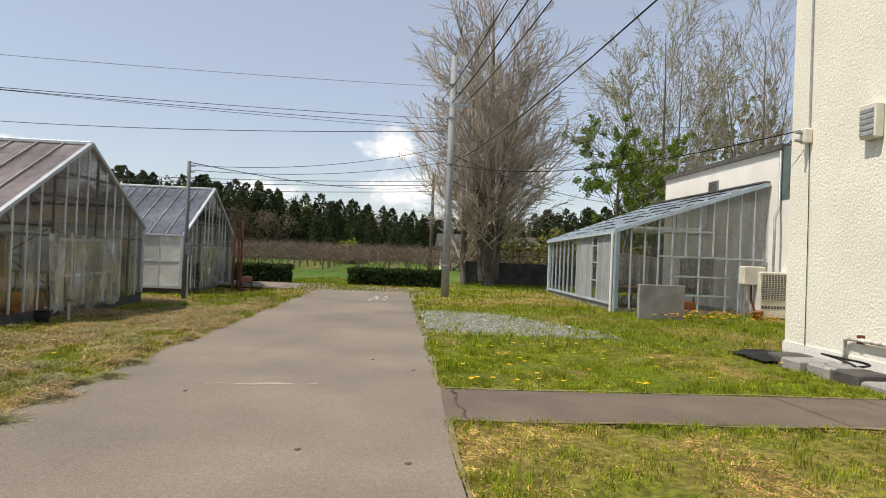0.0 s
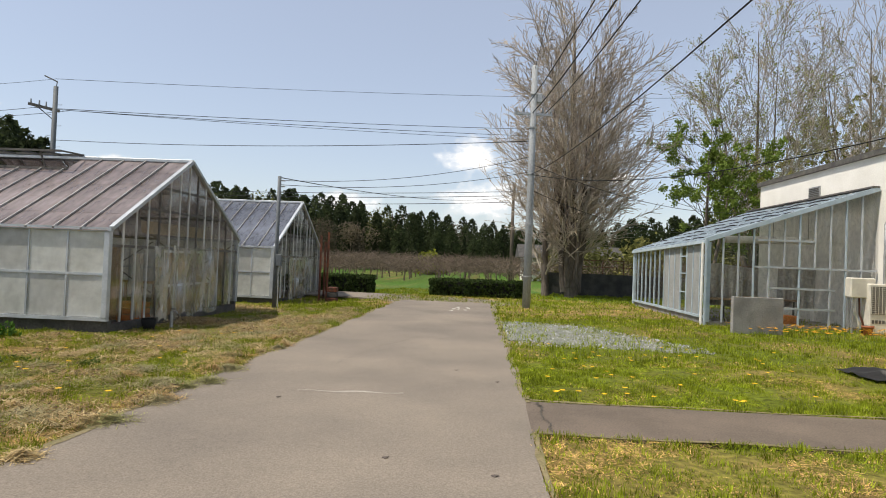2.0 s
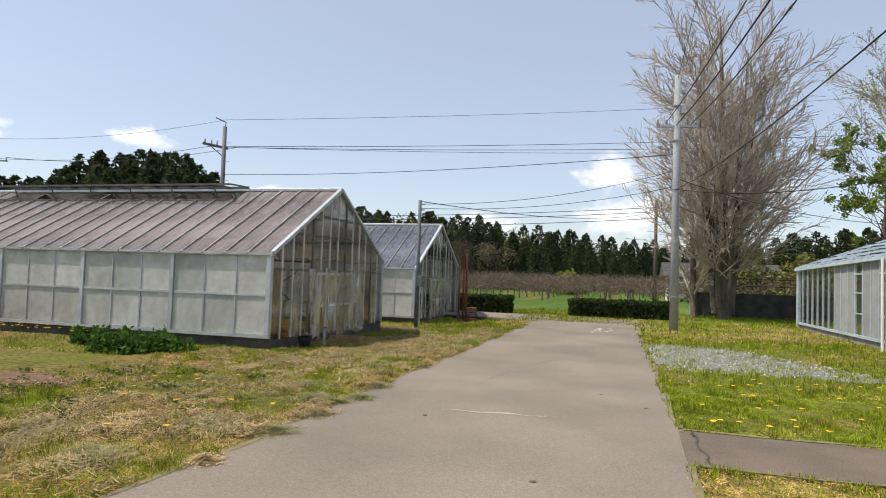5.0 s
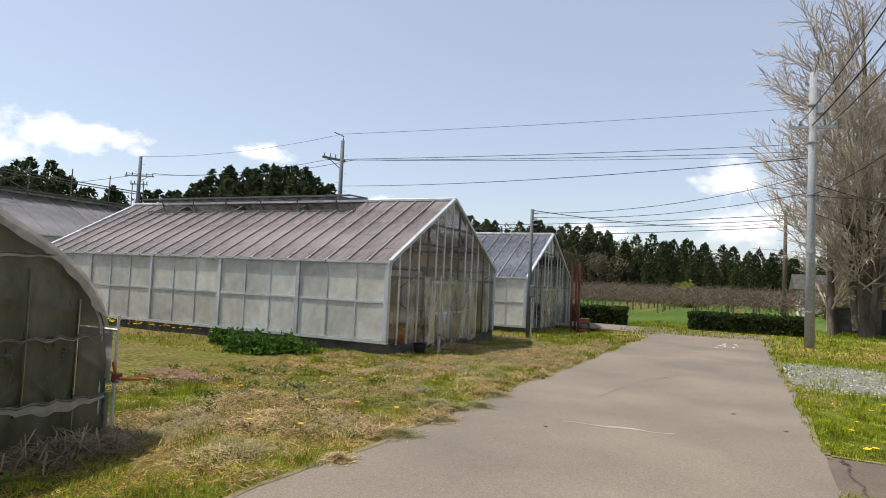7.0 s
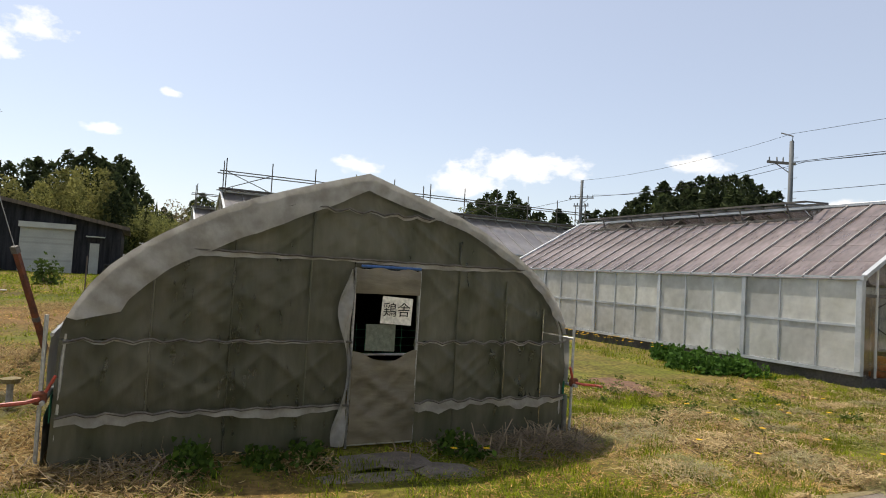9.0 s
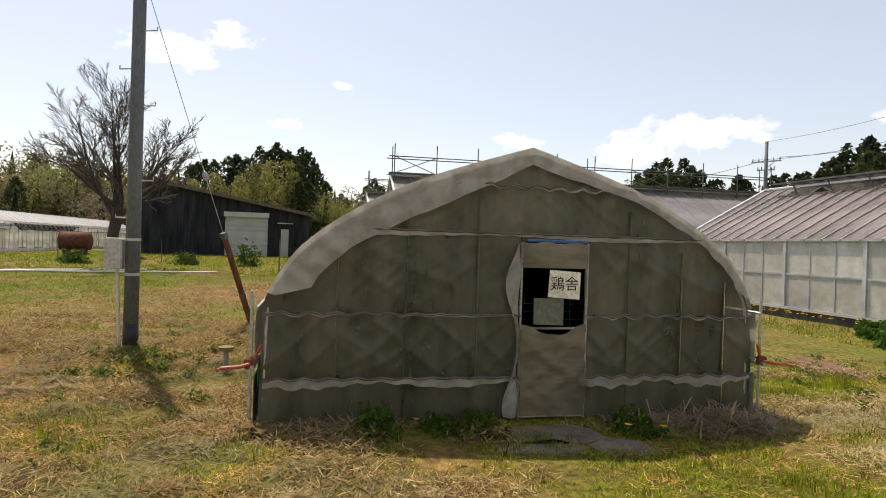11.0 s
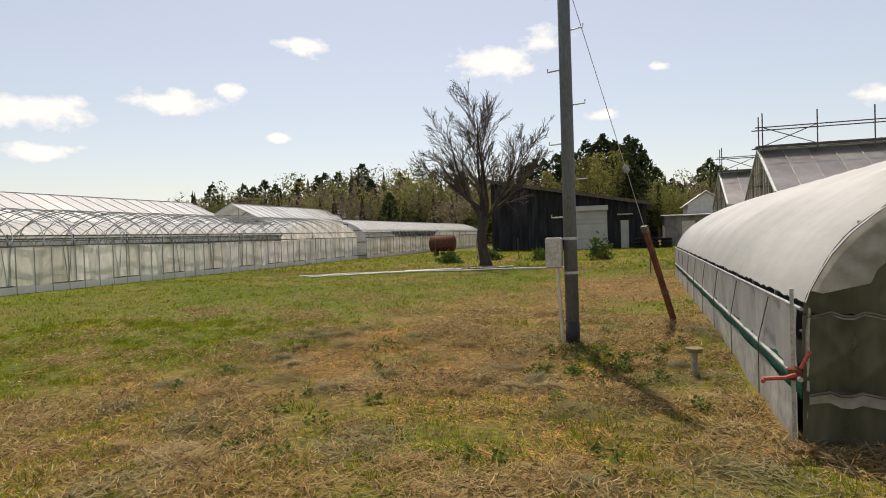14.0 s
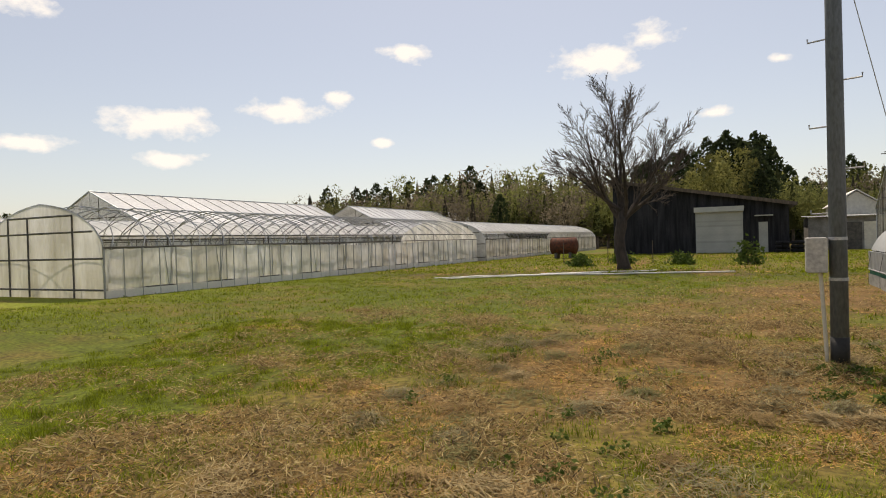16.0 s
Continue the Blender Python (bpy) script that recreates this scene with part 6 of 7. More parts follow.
def crown_points(kind, h, n):
    """Places of leaf sprays: a cedar's drooping whorls, a bamboo's plume, or a broad crown of lobes."""
    a = rng.rand(n) * 6.2832
    if kind == "cedar":
        z = h * (0.06 + 0.94 * rng.rand(n) ** 0.8)
        lobe = 0.8 + 0.2 * np.sin(3 * a + z * 1.1 + rng.rand() * 6)
        r = h * 0.26 * (1 - (z / h) ** 3) ** 0.8 * lobe * (0.55 + 0.5 * rng.rand(n)) + 0.1
        return np.stack([r * np.cos(a), r * np.sin(a), z - 0.12 * r], 1)
    if kind == "bamboo":
        z = h * (0.2 + 0.8 * rng.rand(n))
        r = h * 0.16 * np.sin(np.clip(z / h, 0, 0.97) * 3.0) ** 0.7 * (0.5 + 0.6 * rng.rand(n))
        bow = h * 0.22 * (z / h) ** 3
        b = rng.rand() * 6.2832
        return np.stack([r * np.cos(a) + bow * math.cos(b), r * np.sin(a) + bow * math.sin(b), z], 1)
    lobes = rng.normal(0, 1, (14, 3)) * (h * 0.15, h * 0.15, h * 0.13) + (0, 0, h * 0.52)
    lobes[:, 2] = np.minimum(lobes[:, 2], h * 0.84)
    c = lobes[rng.randint(0, 14, n)]
    q = rng.normal(0, 1, (n, 3))
    q /= np.linalg.norm(q, axis=1)[:, None]
    return c + q * h * 0.15 * (0.6 + 0.45 * rng.rand(n, 1))


V, C = [], []
CEDAR, BROAD, BAMBOO, BROWN = ((0.060, 0.078, 0.030), (0.026, 0.037, 0.016)), ((0.16, 0.165, 0.052), (0.09, 0.097, 0.032)), ((0.28, 0.265, 0.085), (0.13, 0.135, 0.042)), ((0.17, 0.14, 0.092), (0.10, 0.085, 0.058))
trunks = Shape()
for row, dist in enumerate((103, 113, 126)):
    for az in np.arange(-162, 62, (1.25, 1.0, 0.7)[row]):
        az_ = az + 0.4 * row + rng.uniform(-0.5, 0.5)
        el = np.interp(az_, AZ, EL)
        d = dist + rng.uniform(-5, 5)
        h = (1.65 + d * math.tan(radians(el))) * (0.74 + 0.135 * row + 0.11 * rng.rand())
        if az_ < -62:
            kind = "cedar" if rng.rand() < (0.04, 0.12, 0.34)[row] or -132 > az_ > -150 else "broad"
            if -101 < az_ < -90.5:
                kind = "bamboo" if row < 2 and az_ < -92 else "cedar"
            cols = CEDAR if kind == "cedar" else BAMBOO if kind == "bamboo" else BROAD if rng.rand() < 0.5 else BROWN
        else:
            kind = "cedar" if rng.rand() < (0.90 if row else 0.80) else "broad"
            cols = CEDAR if kind == "cedar" else BROAD if rng.rand() < 0.5 else BROWN
        if kind == "broad":
            h *= 1.12 if az_ < -62 else 1.05
        n = int((1150, 850, 650)[row] * (1.5 if kind == "broad" else 1))
        at = np.array((d * math.sin(radians(az_)), d * math.cos(radians(az_)), 0))
        pts = crown_points(kind, h, n) + at
        # leafy crowns in the west are lightened half again to stand for haze
        tone = rng.uniform(0.7, 1.3) * (1.5 if cols in (BROAD, BROWN) and az_ < -62 else 1.0)
        a, b = rng.normal(0, 1, (n, 3)), rng.normal(0, 1, (n, 3))
        s = h * (0.030 if kind == "cedar" else 0.020) * (0.5 + rng.rand(n, 1))
        a /= np.linalg.norm(a, axis=1)[:, None]
        b /= np.linalg.norm(b, axis=1)[:, None]
        V.append(np.stack([pts - a * s, pts + b * s, pts + a * s], 1).reshape(-1, 3))
        k = rng.rand(n, 1)
        C.append(np.repeat((np.array(cols[0]) * k + np.array(cols[1]) * (1 - k)) * tone, 3, 0))
        # a plain cone fills each crown, darkened for the shade deep inside it
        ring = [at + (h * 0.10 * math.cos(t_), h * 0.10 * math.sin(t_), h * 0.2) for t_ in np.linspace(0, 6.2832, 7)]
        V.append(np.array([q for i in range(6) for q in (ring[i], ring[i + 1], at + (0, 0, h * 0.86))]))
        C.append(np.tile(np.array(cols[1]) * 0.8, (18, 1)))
        if row == 0:
            trunks.tube([at - (0, 0, 0.2), at + (0, 0, h * 0.7)], [0.25, 0.1], 5, False)
V, C = np.concatenate(V), np.concatenate(C)
woods = thing("woods", (0, 0, 0), "dark cedar and mixed leafy woods round the fields", "woods", kind="stuff")
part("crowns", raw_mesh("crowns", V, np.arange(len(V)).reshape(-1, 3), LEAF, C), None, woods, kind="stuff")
part("trunks", trunks, BARK, woods, kind="stuff")
# sloping sheet added behind the woods; its dark colour stands for their shade
backing = Shape().grid(lambda u, v: ((118 + 18 * v) * math.sin(radians(-165 + 230 * u)), (118 + 18 * v) * math.cos(radians(-165 + 230 * u)), -0.2 + (0.88 * 126 * math.tan(radians(np.interp(-165 + 230 * u, AZ, EL))) + 1.2 * noise.noise(Vector((u * 90, v, 0)))) * v), 240, 4)
solo("wooded_bank", backing, mat("woods_shade_fill", (0.045, 0.045, 0.025), (0.025, 0.028, 0.015), 0.95, s1=0.3, s2=2), "dark sheet added behind the woods to stand for their shade", "undergrowth", kind="structure", smooth=True)

# orchard: low bare fruit trees in rows
V, C = [], []
for r_ in range(9):
    for x in np.arange(-42, 34, 2.4):
        y = 52 + r_ * 4.2
        n = 70
        base = np.array([x + rng.normal(0, 0.3), y + rng.normal(0, 0.3), 0])
        p = base + np.stack([rng.normal(0, 0.9, n), rng.normal(0, 0.9, n), rng.uniform(0.9, 2.3, n)], 1)
        d = np.stack([rng.normal(0, 0.5, n), rng.normal(0, 0.5, n), rng.uniform(0.1, 0.6, n)], 1)
        s = np.cross(d, rng.normal(0, 1, (n, 3)))
        s = s / np.linalg.norm(s, axis=1)[:, None] * 0.028
        V.append(np.stack([p - d - s, p - d + s, p + d], 1).reshape(-1, 3))
        tr = base + np.array([[-0.07, 0, 0], [0.07, 0, 0], [0.02, 0, 1.6]])
        V.append(tr)
        C.append(np.tile(np.array([0.17, 0.13, 0.10]) * rng.uniform(0.7, 1.2), (3 * n + 3, 1)))
V, C = np.concatenate(V), np.concatenate(C)
tagged(new("orchard", raw_mesh("orchard", V, np.arange(len(V)).reshape(-1, 3), LEAF, C)), "rows of low bare fruit trees in a far orchard", "orchard", kind="stuff")


def shrub(name, at, label, category, size, n, leaf, cols, stems=True, shape="dome", group="", seed=1):
    """A bush: dark stems inside an uneven mass of leaves; hedges hold a black shade core."""
    r = np.random.RandomState(seed)
    t = thing(name, at, label, category, group)
    sx, sy, sz = size
    if shape == "box":
        q = r.uniform(-1, 1, (n, 3))
        f = r.randint(0, 3, n)
        sgn = np.where(r.rand(n) < 0.5, -1, 1)
        q[np.arange(n), f] = sgn * r.uniform(0.82, 1.03, n)
        q *= 1 + 0.05 * np.sin(q[:, :1] * 9) * 0.6
        pts = q * (sx / 2, sy / 2, sz / 2) + (0, 0, sz / 2)
        # black box stands for the shaded inside of the clipped hedge
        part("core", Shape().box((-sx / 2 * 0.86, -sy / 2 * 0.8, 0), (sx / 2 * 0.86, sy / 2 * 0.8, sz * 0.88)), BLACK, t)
    else:
        q = r.normal(0, 1, (n, 3))
        q /= np.linalg.norm(q, axis=1)[:, None]
        q[:, 2] = np.abs(q[:, 2])
        pts = q * (sx / 2, sy / 2, sz) * (0.45 + 0.55 * r.rand(n, 1)) * (1 + 0.18 * np.sin(q[:, :1] * 7 + q[:, 1:2] * 5))
        st = Shape()
        for k in range(16):
            e = pts[r.randint(0, n)]
            st.tube([(e[0] * 0.3, e[1] * 0.3, -0.03), tuple(e)], [0.012 + sx * 0.004, 0.004], 4, False)
        part("stem", st, DARKTWIG, t, kind="stuff")
    part("leaves", leaf_mesh(r, pts, 0.03, n, leaf, cols), None, t, kind="stuff")
    return t


HEDGE = ((0.055, 0.085, 0.022), (0.022, 0.036, 0.012))
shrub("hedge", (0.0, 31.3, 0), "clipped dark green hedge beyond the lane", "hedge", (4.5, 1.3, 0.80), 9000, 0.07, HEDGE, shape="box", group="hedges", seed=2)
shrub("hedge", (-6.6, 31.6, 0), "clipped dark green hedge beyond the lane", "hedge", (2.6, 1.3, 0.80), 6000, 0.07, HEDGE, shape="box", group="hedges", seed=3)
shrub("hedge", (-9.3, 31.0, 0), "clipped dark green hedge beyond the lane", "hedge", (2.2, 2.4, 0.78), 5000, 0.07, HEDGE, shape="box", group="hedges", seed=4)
for k, (x, y, w, h, cols) in enumerate(((-6.5, 86, 4.5, 3.0, ((0.26, 0.28, 0.03), (0.16, 0.19, 0.02))), (-24, 84, 5, 5.2, BROAD), (8, 62, 4, 3.4, BAMBOO), (11, 58, 6, 4, BROAD), (14.5, 55, 6, 4.4, BAMBOO), (21, 60, 9, 5.5, BROAD))):
    shrub("bush", (x, y, 0), "rounded yellow-green bush at the orchard's edge", "bush", (w, w, h), 2600, 0.22, cols, group="far bushes", seed=30 + k)
for k, (x, y) in enumerate(((-10.4, 11.2), (-9.5, 11.3), (-11.4, 11.5), (-10.0, 10.6))):
    shrub("bush", (x, y, -0.1), "low leafy green plants growing in the grass", "plant", (1.5, 0.9, 0.42), 900, 0.06, ((0.07, 0.15, 0.025), (0.03, 0.075, 0.012)), group="leafy plants", seed=50 + k)
for k, (x, y, z) in enumerate(((-38, -4.2, 0), (-37, -13, 0), (-40.5, -11.2, 0), (-38.5, -7.6, 0))):
    shrub("bush", (x, y, z), "small leafy sapling near the barn", "plant", (1.6, 1.6, 1.5 if k == 0 else 0.8), 500, 0.10, ((0.10, 0.15, 0.03), (0.05, 0.08, 0.02)), group="saplings", seed=60 + k)
for k, (x, y) in enumerate(((-5.95, 0.9), (-5.9, 1.3), (-5.75, 2.75), (-5.9, 0.3))):
    shrub("weed", (x, y, -0.11), "leafy green weeds at the hen house's foot", "weeds", (0.85, 0.40, 0.13 + 0.03 * k), 420, 0.035, ((0.08, 0.14, 0.02), (0.03, 0.06, 0.01)), group="weeds", seed=70 + k)

# ---- flagstones and heaps before the hen house ----
FLAG = mat("brown_flagstone", (0.20, 0.165, 0.13), (0.11, 0.09, 0.07), 0.92, s1=4, s2=30, bump=0.7)
for k, (x, y, w, d) in enumerate(((-5.62, 1.85, 0.5, 0.95), (-5.12, 1.62, 0.55, 0.8), (-4.62, 1.45, 0.5, 0.85), (-5.15, 2.35, 0.5, 0.5), (-4.15, 2.3, 0.5, 0.5), (-4.05, 1.5, 0.45, 0.55), (-4.05, 2.95, 0.4, 0.45))):
    st = thing("flagstone", (x, y, -0.10), "worn brown flagstone sunk in the grass", "flagstone", "flagstones", rz=9 * k)
    a = [(w * 0.62 * cx * (1 + 0.10 * math.sin(3 * j + k)), d * 0.62 * cy * (1 + 0.1 * math.cos(2 * j + k)), 0) for j, (cx, cy) in enumerate(((-0.8, -0.7), (0.1, -0.85), (0.85, -0.6), (0.9, 0.3), (0.6, 0.8), (-0.3, 0.85), (-0.9, 0.5)))]
    part("stone", Shape().slab(a, (0, 0, 0.045)), FLAG, st)
V = []
for cx, cy, n, w, hgt in ((-5.75, 3.75, 800, 0.55, 0.16), (-5.95, -0.2, 300, 0.5, 0.08), (-5.9, 3.1, 300, 0.4, 0.08), (-11.0, 0.2, 260, 0.35, 0.1)):
    p = np.stack([cx + rng.normal(0, w * 0.45, n), cy + rng.normal(0, w, n), np.zeros(n)], 1)
    rr = np.exp(-((p[:, 0] - cx) ** 2 + (p[:, 1] - cy) ** 2) / w ** 2)
    p[:, 2] = -0.09 + hgt * rr * rng.rand(n)
    d = np.stack([rng.normal(0, 1, n), rng.normal(0, 1, n), rng.normal(0, 0.25, n)], 1)
    d = d / np.linalg.norm(d, axis=1)[:, None] * rng.uniform(0.06, 0.28, (n, 1))
    s = np.cross(d, (0, 0, 1.0))
    s = s / np.linalg.norm(s, axis=1)[:, None] * 0.006
    V.append(np.stack([p - d - s, p - d + s, p + d + s, p + d - s], 1).reshape(-1, 3))
V = np.concatenate(V)
k = np.repeat(rng.rand(len(V) // 4, 1), 4, 0)
tagged(new("straw_heap", raw_mesh("straw_heap", V, np.arange(len(V)).reshape(-1, 4), BLADE, np.array([0.34, 0.27, 0.18]) * (0.5 + 0.7 * k))), "heap of dry grey stalks before the hen house", "straw heap", kind="stuff")

# ---- grass ----
rng = np.random.RandomState(12)


def blades(n, x0, x1, y0, y1, keep, tall, wide, lean):
    x, y = rng.uniform(x0, x1, n), rng.uniform(y0, y1, n)
    # tufts: pull blades to nearby centres
    ok = keep(x, y)
    x, y = x[ok], y[ok]
    g = green(x, y)
    n = len(x)
    base = np.stack([x, y, height(x, y) - 0.005], 1)
    dry = rng.rand(n) > g * 0.9 + 0.08
    clump = field(x, y, 0.22)
    h = tall * (0.35 + 0.9 * rng.rand(n)) * np.where(dry, 0.4 + 0.9 * clump, 0.35 + 1.7 * clump ** 2)
    bare = rng.rand(n) < smooth01(field(x + 31, y + 17, 0.4), 0.30, 0.12)
    h = np.where(bare, 0.006, h)
    a = rng.rand(n) * 6.2832
    ln = np.where(dry, lean * 2.6, lean) * (0.4 + rng.rand(n))
    tip = base + np.stack([np.cos(a) * ln, np.sin(a) * ln, np.where(dry, h * 0.3, h)], 1)
    s = np.stack([-np.sin(a), np.cos(a), np.zeros(n)], 1) * (wide * (0.6 + 0.8 * rng.rand(n)))[:, None]
    v = np.stack([base - s, base + s, tip], 1).reshape(-1, 3)
    q = rng.rand(n, 1)
    cg = np.array([0.20, 0.245, 0.017]) * (0.5 + 0.8 * q)
    cd = np.array([0.56, 0.38, 0.155]) * (0.4 + 0.8 * q)
    c = np.where(dry[:, None], cd, cg) * np.where(((x < 1) & (y < 4) & dry)[:, None], np.array([0.92, 0.84, 0.74]), np.where((x > 0.5)[:, None], 1.2, 1.0))
    c = c * (0.55 + 0.9 * field(x + 7, y + 3, 0.13))[:, None] * (0.75 + 0.5 * field(x + 90, y, 0.05))[:, None]
    return v, np.repeat(c, 3, 0)


def off_hard(x, y):
    road_ = (x > lane_left(y) + 0.02 + 0.05 * np.sin(y * 3)) & (x < 0.55 + 0.03 * np.sin(y * 5)) & (y < 26)
    path_ = (x > 0.4) & (y > 6.27) & (y < 7.66)
    house_ = (x < -6.15) & (x > -24) & (y > -0.85) & (y < 4.4)
    gh_ = (x < -7.6) & (x > -21) & (y > 12.5) & (y < 19.5)
    grav_ = (x > 0.7) & (x < 4.3) & (y > 13.3) & (y < 18) & (rng.rand(len(x)) > 0.45)
    bl_ = (x > 7.4) & (y < 11.5)
    return ~(road_ | path_ | house_ | gh_ | grav_ | bl_)


parts_ = [
    blades(380000, -12, -2.2, -14, 4.5, off_hard, 0.055, 0.005, 0.045),
    blades(150000, -9, -3.3, 4, 13, off_hard, 0.06, 0.005, 0.045),
    blades(170000, 0.45, 7.6, 1.5, 11.5, off_hard, 0.055, 0.005, 0.035),
    blades(70000, 0.45, 13, 11, 21, off_hard, 0.09, 0.008, 0.04),
    blades(70000, -15, -3, 10, 24, off_hard, 0.08, 0.008, 0.05),
    blades(130000, -32, -9, -24, 0, off_hard, 0.06, 0.011, 0.05),
    blades(70000, -64, -30, -24, 8, off_hard, 0.09, 0.035, 0.10),
    blades(70000, -8, 14, 20, 37, off_hard, 0.11, 0.016, 0.06),
]
V, C = np.concatenate([p[0] for p in parts_]), np.concatenate([p[1] for p in parts_])
tagged(new("grass", raw_mesh("grass", V, np.arange(len(V)).reshape(-1, 3), BLADE, C)), "short mown grass, fresh green mixed with dry straw", "grass", kind="stuff")

# raked hay in swathes beside the lane and in the field
V, C = [], []
for k in range(260):
    if k < 140:
        cx, cy = (rng.uniform(-6.6, -3.9), rng.uniform(4.0, 18)) if k % 9 else (rng.uniform(-3.75, -3.4), rng.uniform(4.5, 12))
    else:
        cx, cy = rng.uniform(-12, -3.9), rng.uniform(-8, 0.5)
    n = 330
    w = rng.uniform(0.10, 0.32) if k % 9 or k >= 140 else rng.uniform(0.05, 0.12)
    x, y = cx + rng.normal(0, w, n), cy + rng.normal(0, w, n)
    if k % 9:
        ok = off_hard(x, y)
        x, y = x[ok], y[ok]
    n = len(x)
    z = height(x, y) + 0.085 * np.exp(-((x - cx) ** 2 + (y - cy) ** 2) / w ** 2) * rng.rand(n) + 0.01
    a = rng.rand(n) * 6.2832
    d = np.stack([np.cos(a), np.sin(a), rng.normal(0, 0.2, n)], 1) * rng.uniform(0.03, 0.12, (n, 1))
    s = np.stack([-np.sin(a), np.cos(a), np.zeros(n)], 1) * 0.0055
    p = np.stack([x, y, z], 1)
    V.append(np.stack([p - d - s, p - d + s, p + d], 1).reshape(-1, 3))
    C.append(np.repeat(np.array(([0.60, 0.47, 0.25], [0.50, 0.35, 0.16], [0.40, 0.36, 0.20], [0.33, 0.32, 0.14])[k % 4]) * rng.uniform(0.5, 1.15, (n, 1)) * (1.0 if k < 140 else 0.68), 3, 0))
V, C = np.concatenate(V), np.concatenate(C)
tagged(new("hay", raw_mesh("hay", V, np.arange(len(V)).reshape(-1, 3), BLADE, C)), "loose raked hay lying in dry swathes", "hay", kind="stuff")


def litter(n, x0, x1, y0, y1, share, dim):
    """Mown stalks and clods, thick in some places and thin in others: curled strips lying on one another."""
    x, y = rng.uniform(x0, x1, n), rng.uniform(y0, y1, n)
    thick = 0.5 * field(x + 11, y, 0.75) + 0.3 * field(x, y + 40, 0.28) + 0.2 * field(x, y, 2.2)
    ok = off_hard(x, y) & (rng.rand(n) < smooth01(thick, 0.62 - share, 0.95 - share) * (1.05 - 0.85 * green(x, y)))
    x, y, thick = x[ok], y[ok], thick[ok]
    n = len(x)
    lift = rng.rand(n) * 0.10 * smooth01(thick, 0.35, 0.8)
    p = np.stack([x, y, height(x, y) + 0.012 + lift], 1)
    a = rng.rand(n) * 6.2832
    d = np.stack([np.cos(a), np.sin(a), rng.normal(0, 0.45, n)], 1) * rng.uniform(0.016, 0.075, (n, 1))
    w = np.stack([-np.sin(a), np.cos(a), rng.normal(0, 0.7, n)], 1) * rng.uniform(0.004, 0.012, (n, 1))
    v = np.stack([p - d, p + w, p + d], 1).reshape(-1, 3)
    pick = np.array(((0.56, 0.43, 0.22), (0.44, 0.29, 0.13), (0.30, 0.20, 0.10), (0.13, 0.085, 0.05)))[rng.choice(4, n, p=(0.26, 0.34, 0.24, 0.16))]
    return v, np.repeat(pick * rng.uniform(0.7, 1.2, (n, 1)) * dim, 3, 0)


parts_ = [litter(330000, -14, -2.6, -13, 1.5, 0.26, np.array((0.86, 0.90, 0.88))), litter(130000, -24, -12, -13, 1.5, 0.24, np.array((0.86, 0.90, 0.88))), litter(140000, -8.5, -3.4, 3.5, 21, 0.26, np.array((0.98, 1.06, 1.15)))]
V, C = np.concatenate([p[0] for p in parts_]), np.concatenate([p[1] for p in parts_])
tagged(new("litter", raw_mesh("litter", V, np.arange(len(V)).reshape(-1, 3), BLADE, C)), "brown mown stalks and clods strewn over the turf", "mown litter", kind="stuff")

# broad-leaved weeds growing in patches in the mown field
spots = [(rng.uniform(-12, -5), rng.uniform(-7.5, -0.8)) for _ in range(26)] + [(rng.uniform(-9.8, -7.8), rng.uniform(-3.2, -1.6)) for _ in range(34)] + [(rng.uniform(-9.5, -5.5), rng.uniform(5, 9.5)) for _ in range(40)]
rosette = np.array([(x + rng.normal(0, 0.07), y + rng.normal(0, 0.07), float(height(x, y)) + 0.02 + 0.06 * rng.rand()) for x, y in spots for _ in range(4)])
tagged(new("field_weeds", leaf_mesh(rng, rosette, 0.03, 5500, 0.022, ((0.13, 0.17, 0.04), (0.05, 0.085, 0.018)), 0.5, "field_weeds")), "low green broad-leaved weeds in the mown field", "weeds", kind="stuff")


def flowers(name, spots, label, size, col, tall, group):
    """Small many-petalled flowers on stalks."""
    f = Shape()
    for k in range(9):
        a = k * 6.2832 / 9
        f.add([(0, 0, 0), (size * math.cos(a - 0.3), size * math.sin(a - 0.3), size * 0.3), (size * 1.15 * math.cos(a), size * 1.15 * math.sin(a), size * 0.25), (size * math.cos(a + 0.3), size * math.sin(a + 0.3), size * 0.3)], [(0, 1, 2, 3)])
    head = f.mesh("head", col)
    stem = Shape().tube([(0, 0, -tall), (0.004, 0, 0)], 0.003, 4).mesh("stem", GREENSTEM)
    for i, (x, y) in enumerate(spots):
        t = thing(name, (x, y, float(height(x, y)) + tall), label, "flower", group, rz=37 * i)
        part("head", head, None, t)
        part("stem", stem, None, t)


GREENSTEM = mat("green_stem", (0.08, 0.14, 0.03), rough=0.8, bump=0)
YELLOW = mat("yellow_petals", (0.75, 0.47, 0.01), (0.70, 0.40, 0.01), 0.8, bump=0)
spots = [(rng.uniform(0.8, 6.8), rng.uniform(7.9, 13)) for _ in range(40)] + [(1.0 + 0.3 * k, 7.9 + 0.1 * (k % 2)) for k in range(5)] + [(rng.uniform(-7, -4), rng.uniform(5, 14)) for _ in range(24)] + [(-5.6, 2.6), (-5.5, 2.9), (-5.65, 2.8)] + [(3.25, 7.85), (3.3, 7.9), (3.2, 7.92)]
flowers("dandelion", spots, "yellow dandelion in the grass", 0.032, YELLOW, 0.09, "dandelions")
MARIGOLD = mat("orange_petals", (0.75, 0.30, 0.01), (0.75, 0.45, 0.02), 0.8, bump=0)
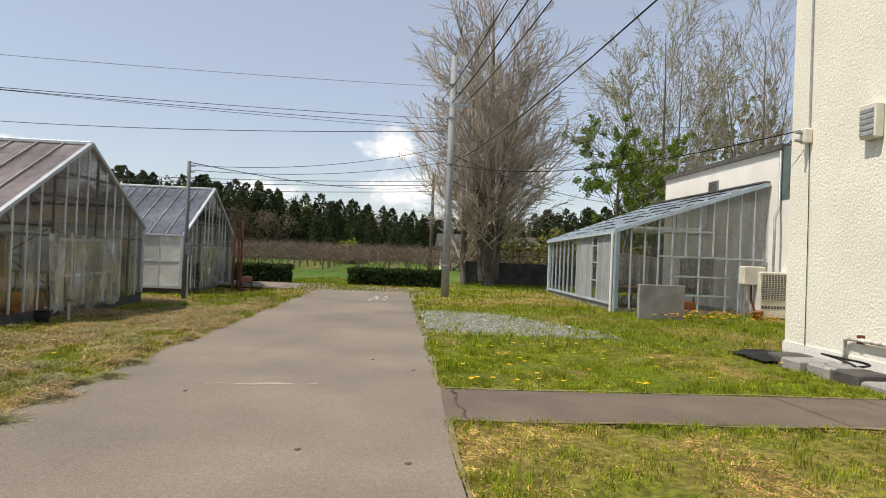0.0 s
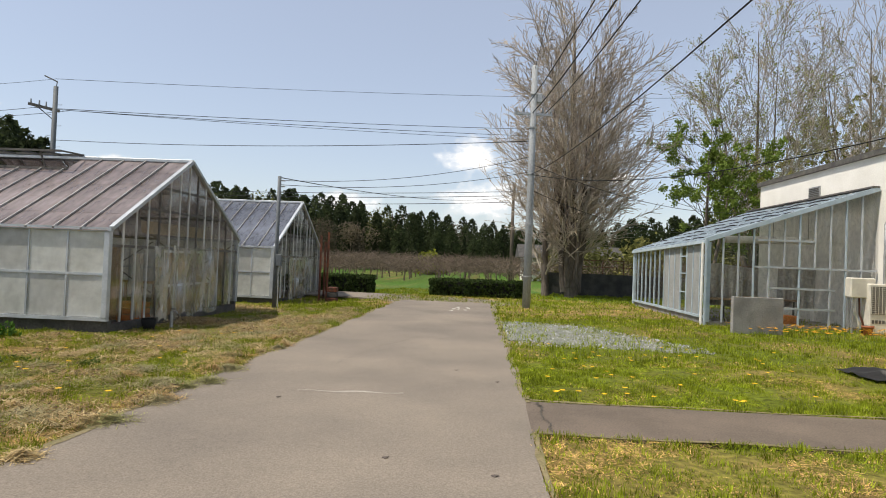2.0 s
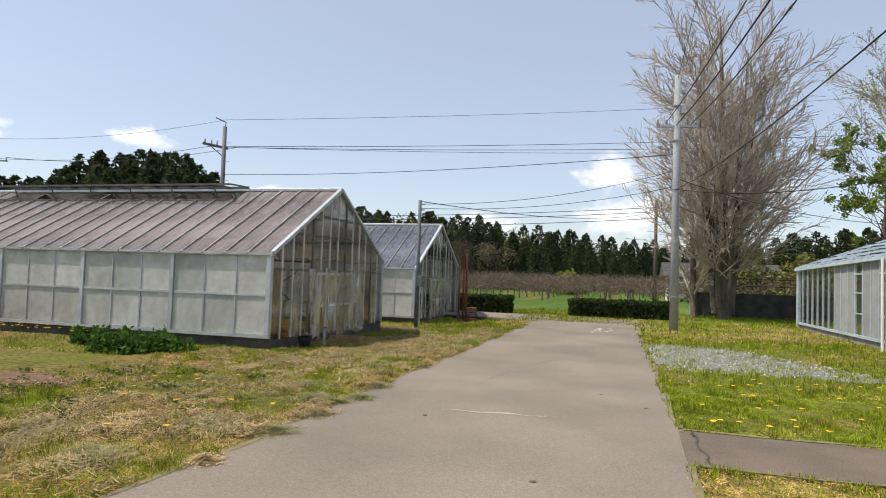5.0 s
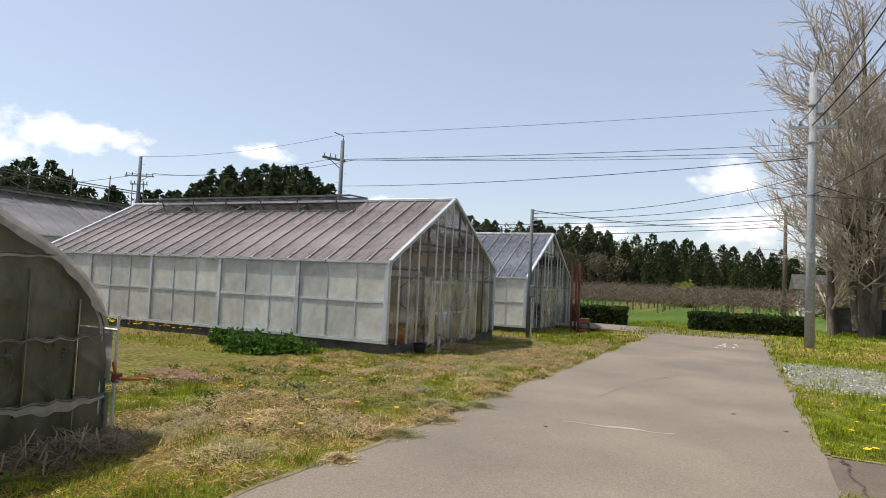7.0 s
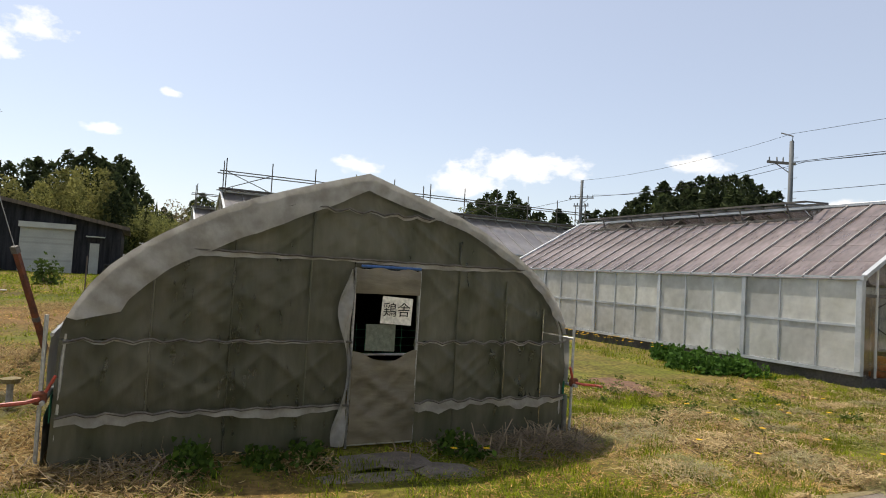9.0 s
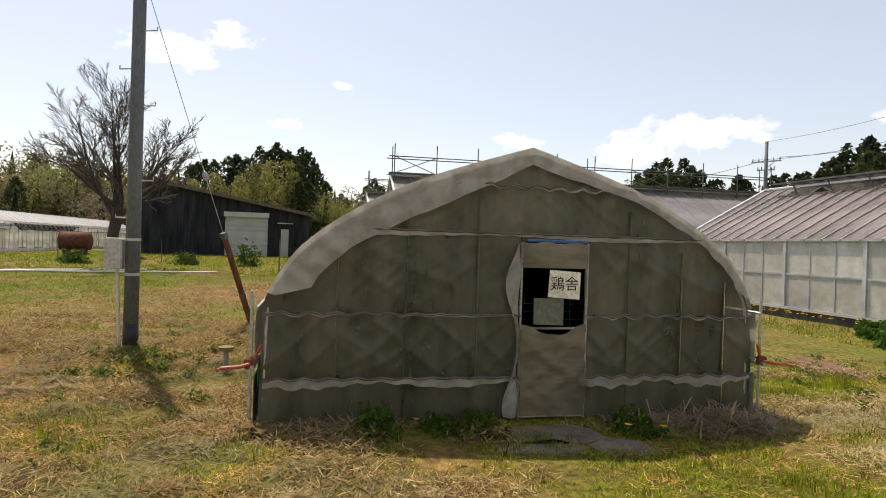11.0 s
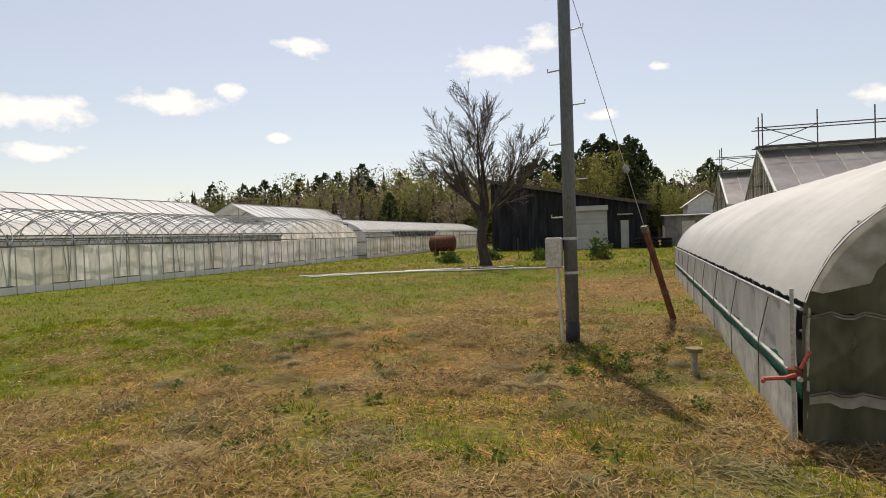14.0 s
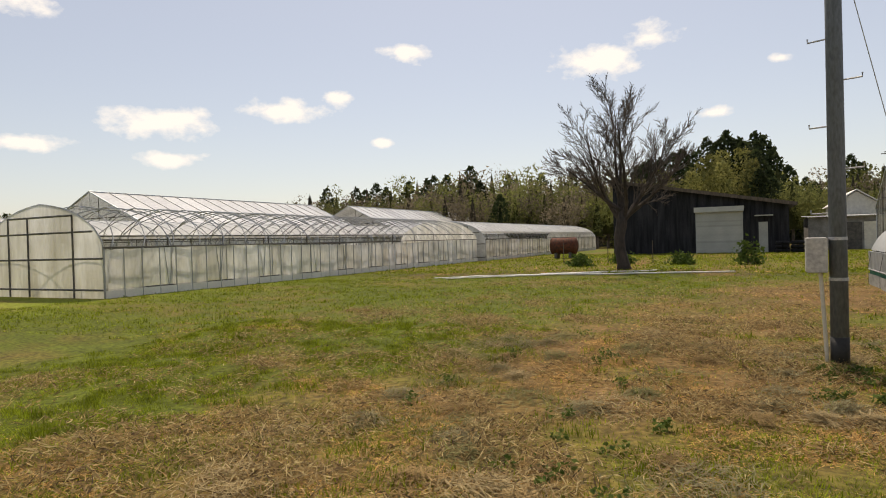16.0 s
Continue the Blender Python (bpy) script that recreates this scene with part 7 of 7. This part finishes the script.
flowers("marigold", [(rng.uniform(7.2, 12.2), 16.6 + rng.uniform(0, 2.6)) for _ in range(170)], "orange-yellow flower in a drift before the glasshouse", 0.045, MARIGOLD, 0.2, "orange flowers")
flowers("rape_flower", [(rng.uniform(-17, -11.5), rng.uniform(11.2, 12.2)) for _ in range(70)], "yellow flower along the greenhouse wall", 0.035, YELLOW, 0.28, "yellow flowers")

# bare soil bed near the greenhouse
solo("soil_bed", Shape().grid(lambda u, v: (-9.5 + 1.8 * u, 6.9 + 0.9 * v + 0.15 * math.sin(u * 5), -0.075 + 0.03 * math.sin(math.pi * u) * math.sin(math.pi * v) + 0.02 * noise.noise(Vector((u * 14, v * 9, 2)))), 40, 20), mat("red_brown_soil", (0.19, 0.105, 0.06), (0.12, 0.07, 0.045), 0.95, s1=5, s2=30, bump=1.0), "patch of bare reddish-brown soil in the grass", "soil", kind="structure", smooth=True)

# small litter on the lane
for k, (x, y) in enumerate(((-0.75, 5.2), (0.15, 4.9), (-2.3, 7.2), (-1.5, 3.6), (0.3, 8.8), (-0.3, 9.6))):
    solo("leaf", Shape().slab([(0.0, -0.03, 0), (0.035, 0, 0.012), (0.0, 0.035, 0), (-0.03, 0, 0.004)], (0, 0, 0.003)), DARKTWIG, "curled brown dead leaf on the asphalt", "leaf", "dead leaves", at=(x, y, 0.007))


# ---- clouds ----
def cloud_material():
    m = bpy.data.materials.new("cloud")
    m.use_nodes = True
    n, l = m.node_tree.nodes, m.node_tree.links
    n.remove(n["Principled BSDF"])
    tc, ns, ms, sub, ln, mr, em, tr, mx = n.new("ShaderNodeTexCoord"), n.new("ShaderNodeTexNoise"), n.new("ShaderNodeVectorMath"), n.new("ShaderNodeVectorMath"), n.new("ShaderNodeMath"), n.new("ShaderNodeMapRange"), n.new("ShaderNodeEmission"), n.new("ShaderNodeBsdfTransparent"), n.new("ShaderNodeMixShader")
    geo, off = n.new("ShaderNodeNewGeometry"), n.new("ShaderNodeVectorMath")
    sub.operation, sub.inputs[1].default_value = "MULTIPLY", (1, 0, 1)
    ms.operation = "LENGTH"
    l.new(tc.outputs["Object"], sub.inputs[0]), l.new(sub.outputs[0], ms.inputs[0])
    off.operation = "MULTIPLY"
    off.inputs[1].default_value = (0.02, 0.02, 0.032)
    l.new(geo.outputs["Position"], off.inputs[0])
    ns.inputs["Scale"].default_value, ns.inputs["Detail"].default_value, ns.inputs["Roughness"].default_value = 1.0, 8, 0.58
    l.new(off.outputs[0], ns.inputs["Vector"])
    ln.operation = "SUBTRACT"
    l.new(ns.outputs[0], ln.inputs[0])
    half = n.new("ShaderNodeMath")
    half.operation, half.inputs[1].default_value = "MULTIPLY", 0.62
    l.new(ms.outputs["Value"], half.inputs[0]), l.new(half.outputs[0], ln.inputs[1])
    mr.inputs["From Min"].default_value, mr.inputs["From Max"].default_value = 0.05, 0.34
    l.new(ln.outputs[0], mr.inputs[0])
    em.inputs[0].default_value, em.inputs[1].default_value = (0.96, 0.98, 1.0, 1), 1.0
    l.new(mr.outputs[0], mx.inputs[0]), l.new(tr.outputs[0], mx.inputs[1]), l.new(em.outputs[0], mx.inputs[2])
    l.new(mx.outputs[0], n["Material Output"].inputs[0])
    return m


CLOUD = cloud_material()
for az, el, w, h in ((-0.5, 9.8, 6.6, 3.0), (0.5, 5.8, 9.5, 3.2), (-12, 5.0, 8, 1.8), (-25, 6.2, 1.6, 1.0), (-31, 7.0, 3.5, 1.4), (-42, 10.6, 5.5, 1.8), (-57, 10.2, 12.0, 2.8), (-62, 8.8, 8.0, 2.6), (-72, 9.5, 5, 1.6), (-93, 10.2, 3, 0.9), (-88, 13.8, 2.0, 0.8), (-98, 16.8, 5.0, 2.2), (-102.5, 15.4, 8.5, 2.6), (-119.5, 16.8, 4.5, 1.8), (-126, 13.0, 3.0, 1.4), (-130.5, 11.9, 8.5, 1.9), (-140.5, 10.6, 11.5, 2.4), (-140, 7.6, 6, 1.3), (-151, 8.5, 9, 1.4), (-150, 19, 6, 2.2), (-122, 9.2, 2.5, 0.8), (12, 8, 4, 1.2)):
    d = 1400
    a, e = radians(az), radians(el)
    c = solo("cloud", Shape().add([(-1, 0, -1), (1, 0, -1), (1, 0, 1), (-1, 0, 1)], [(0, 1, 2, 3)]), CLOUD, "small white fair-weather cloud low in the sky", "cloud", "clouds", kind="structure", at=(d * math.sin(a) * math.cos(e), d * math.cos(a) * math.cos(e), d * math.sin(e)))
    c.rotation_euler = (0, 0, -a)
    c.scale = (d * math.tan(radians(w / 2)) * 1.25, 1, d * math.tan(radians(h / 2)) * 1.6)
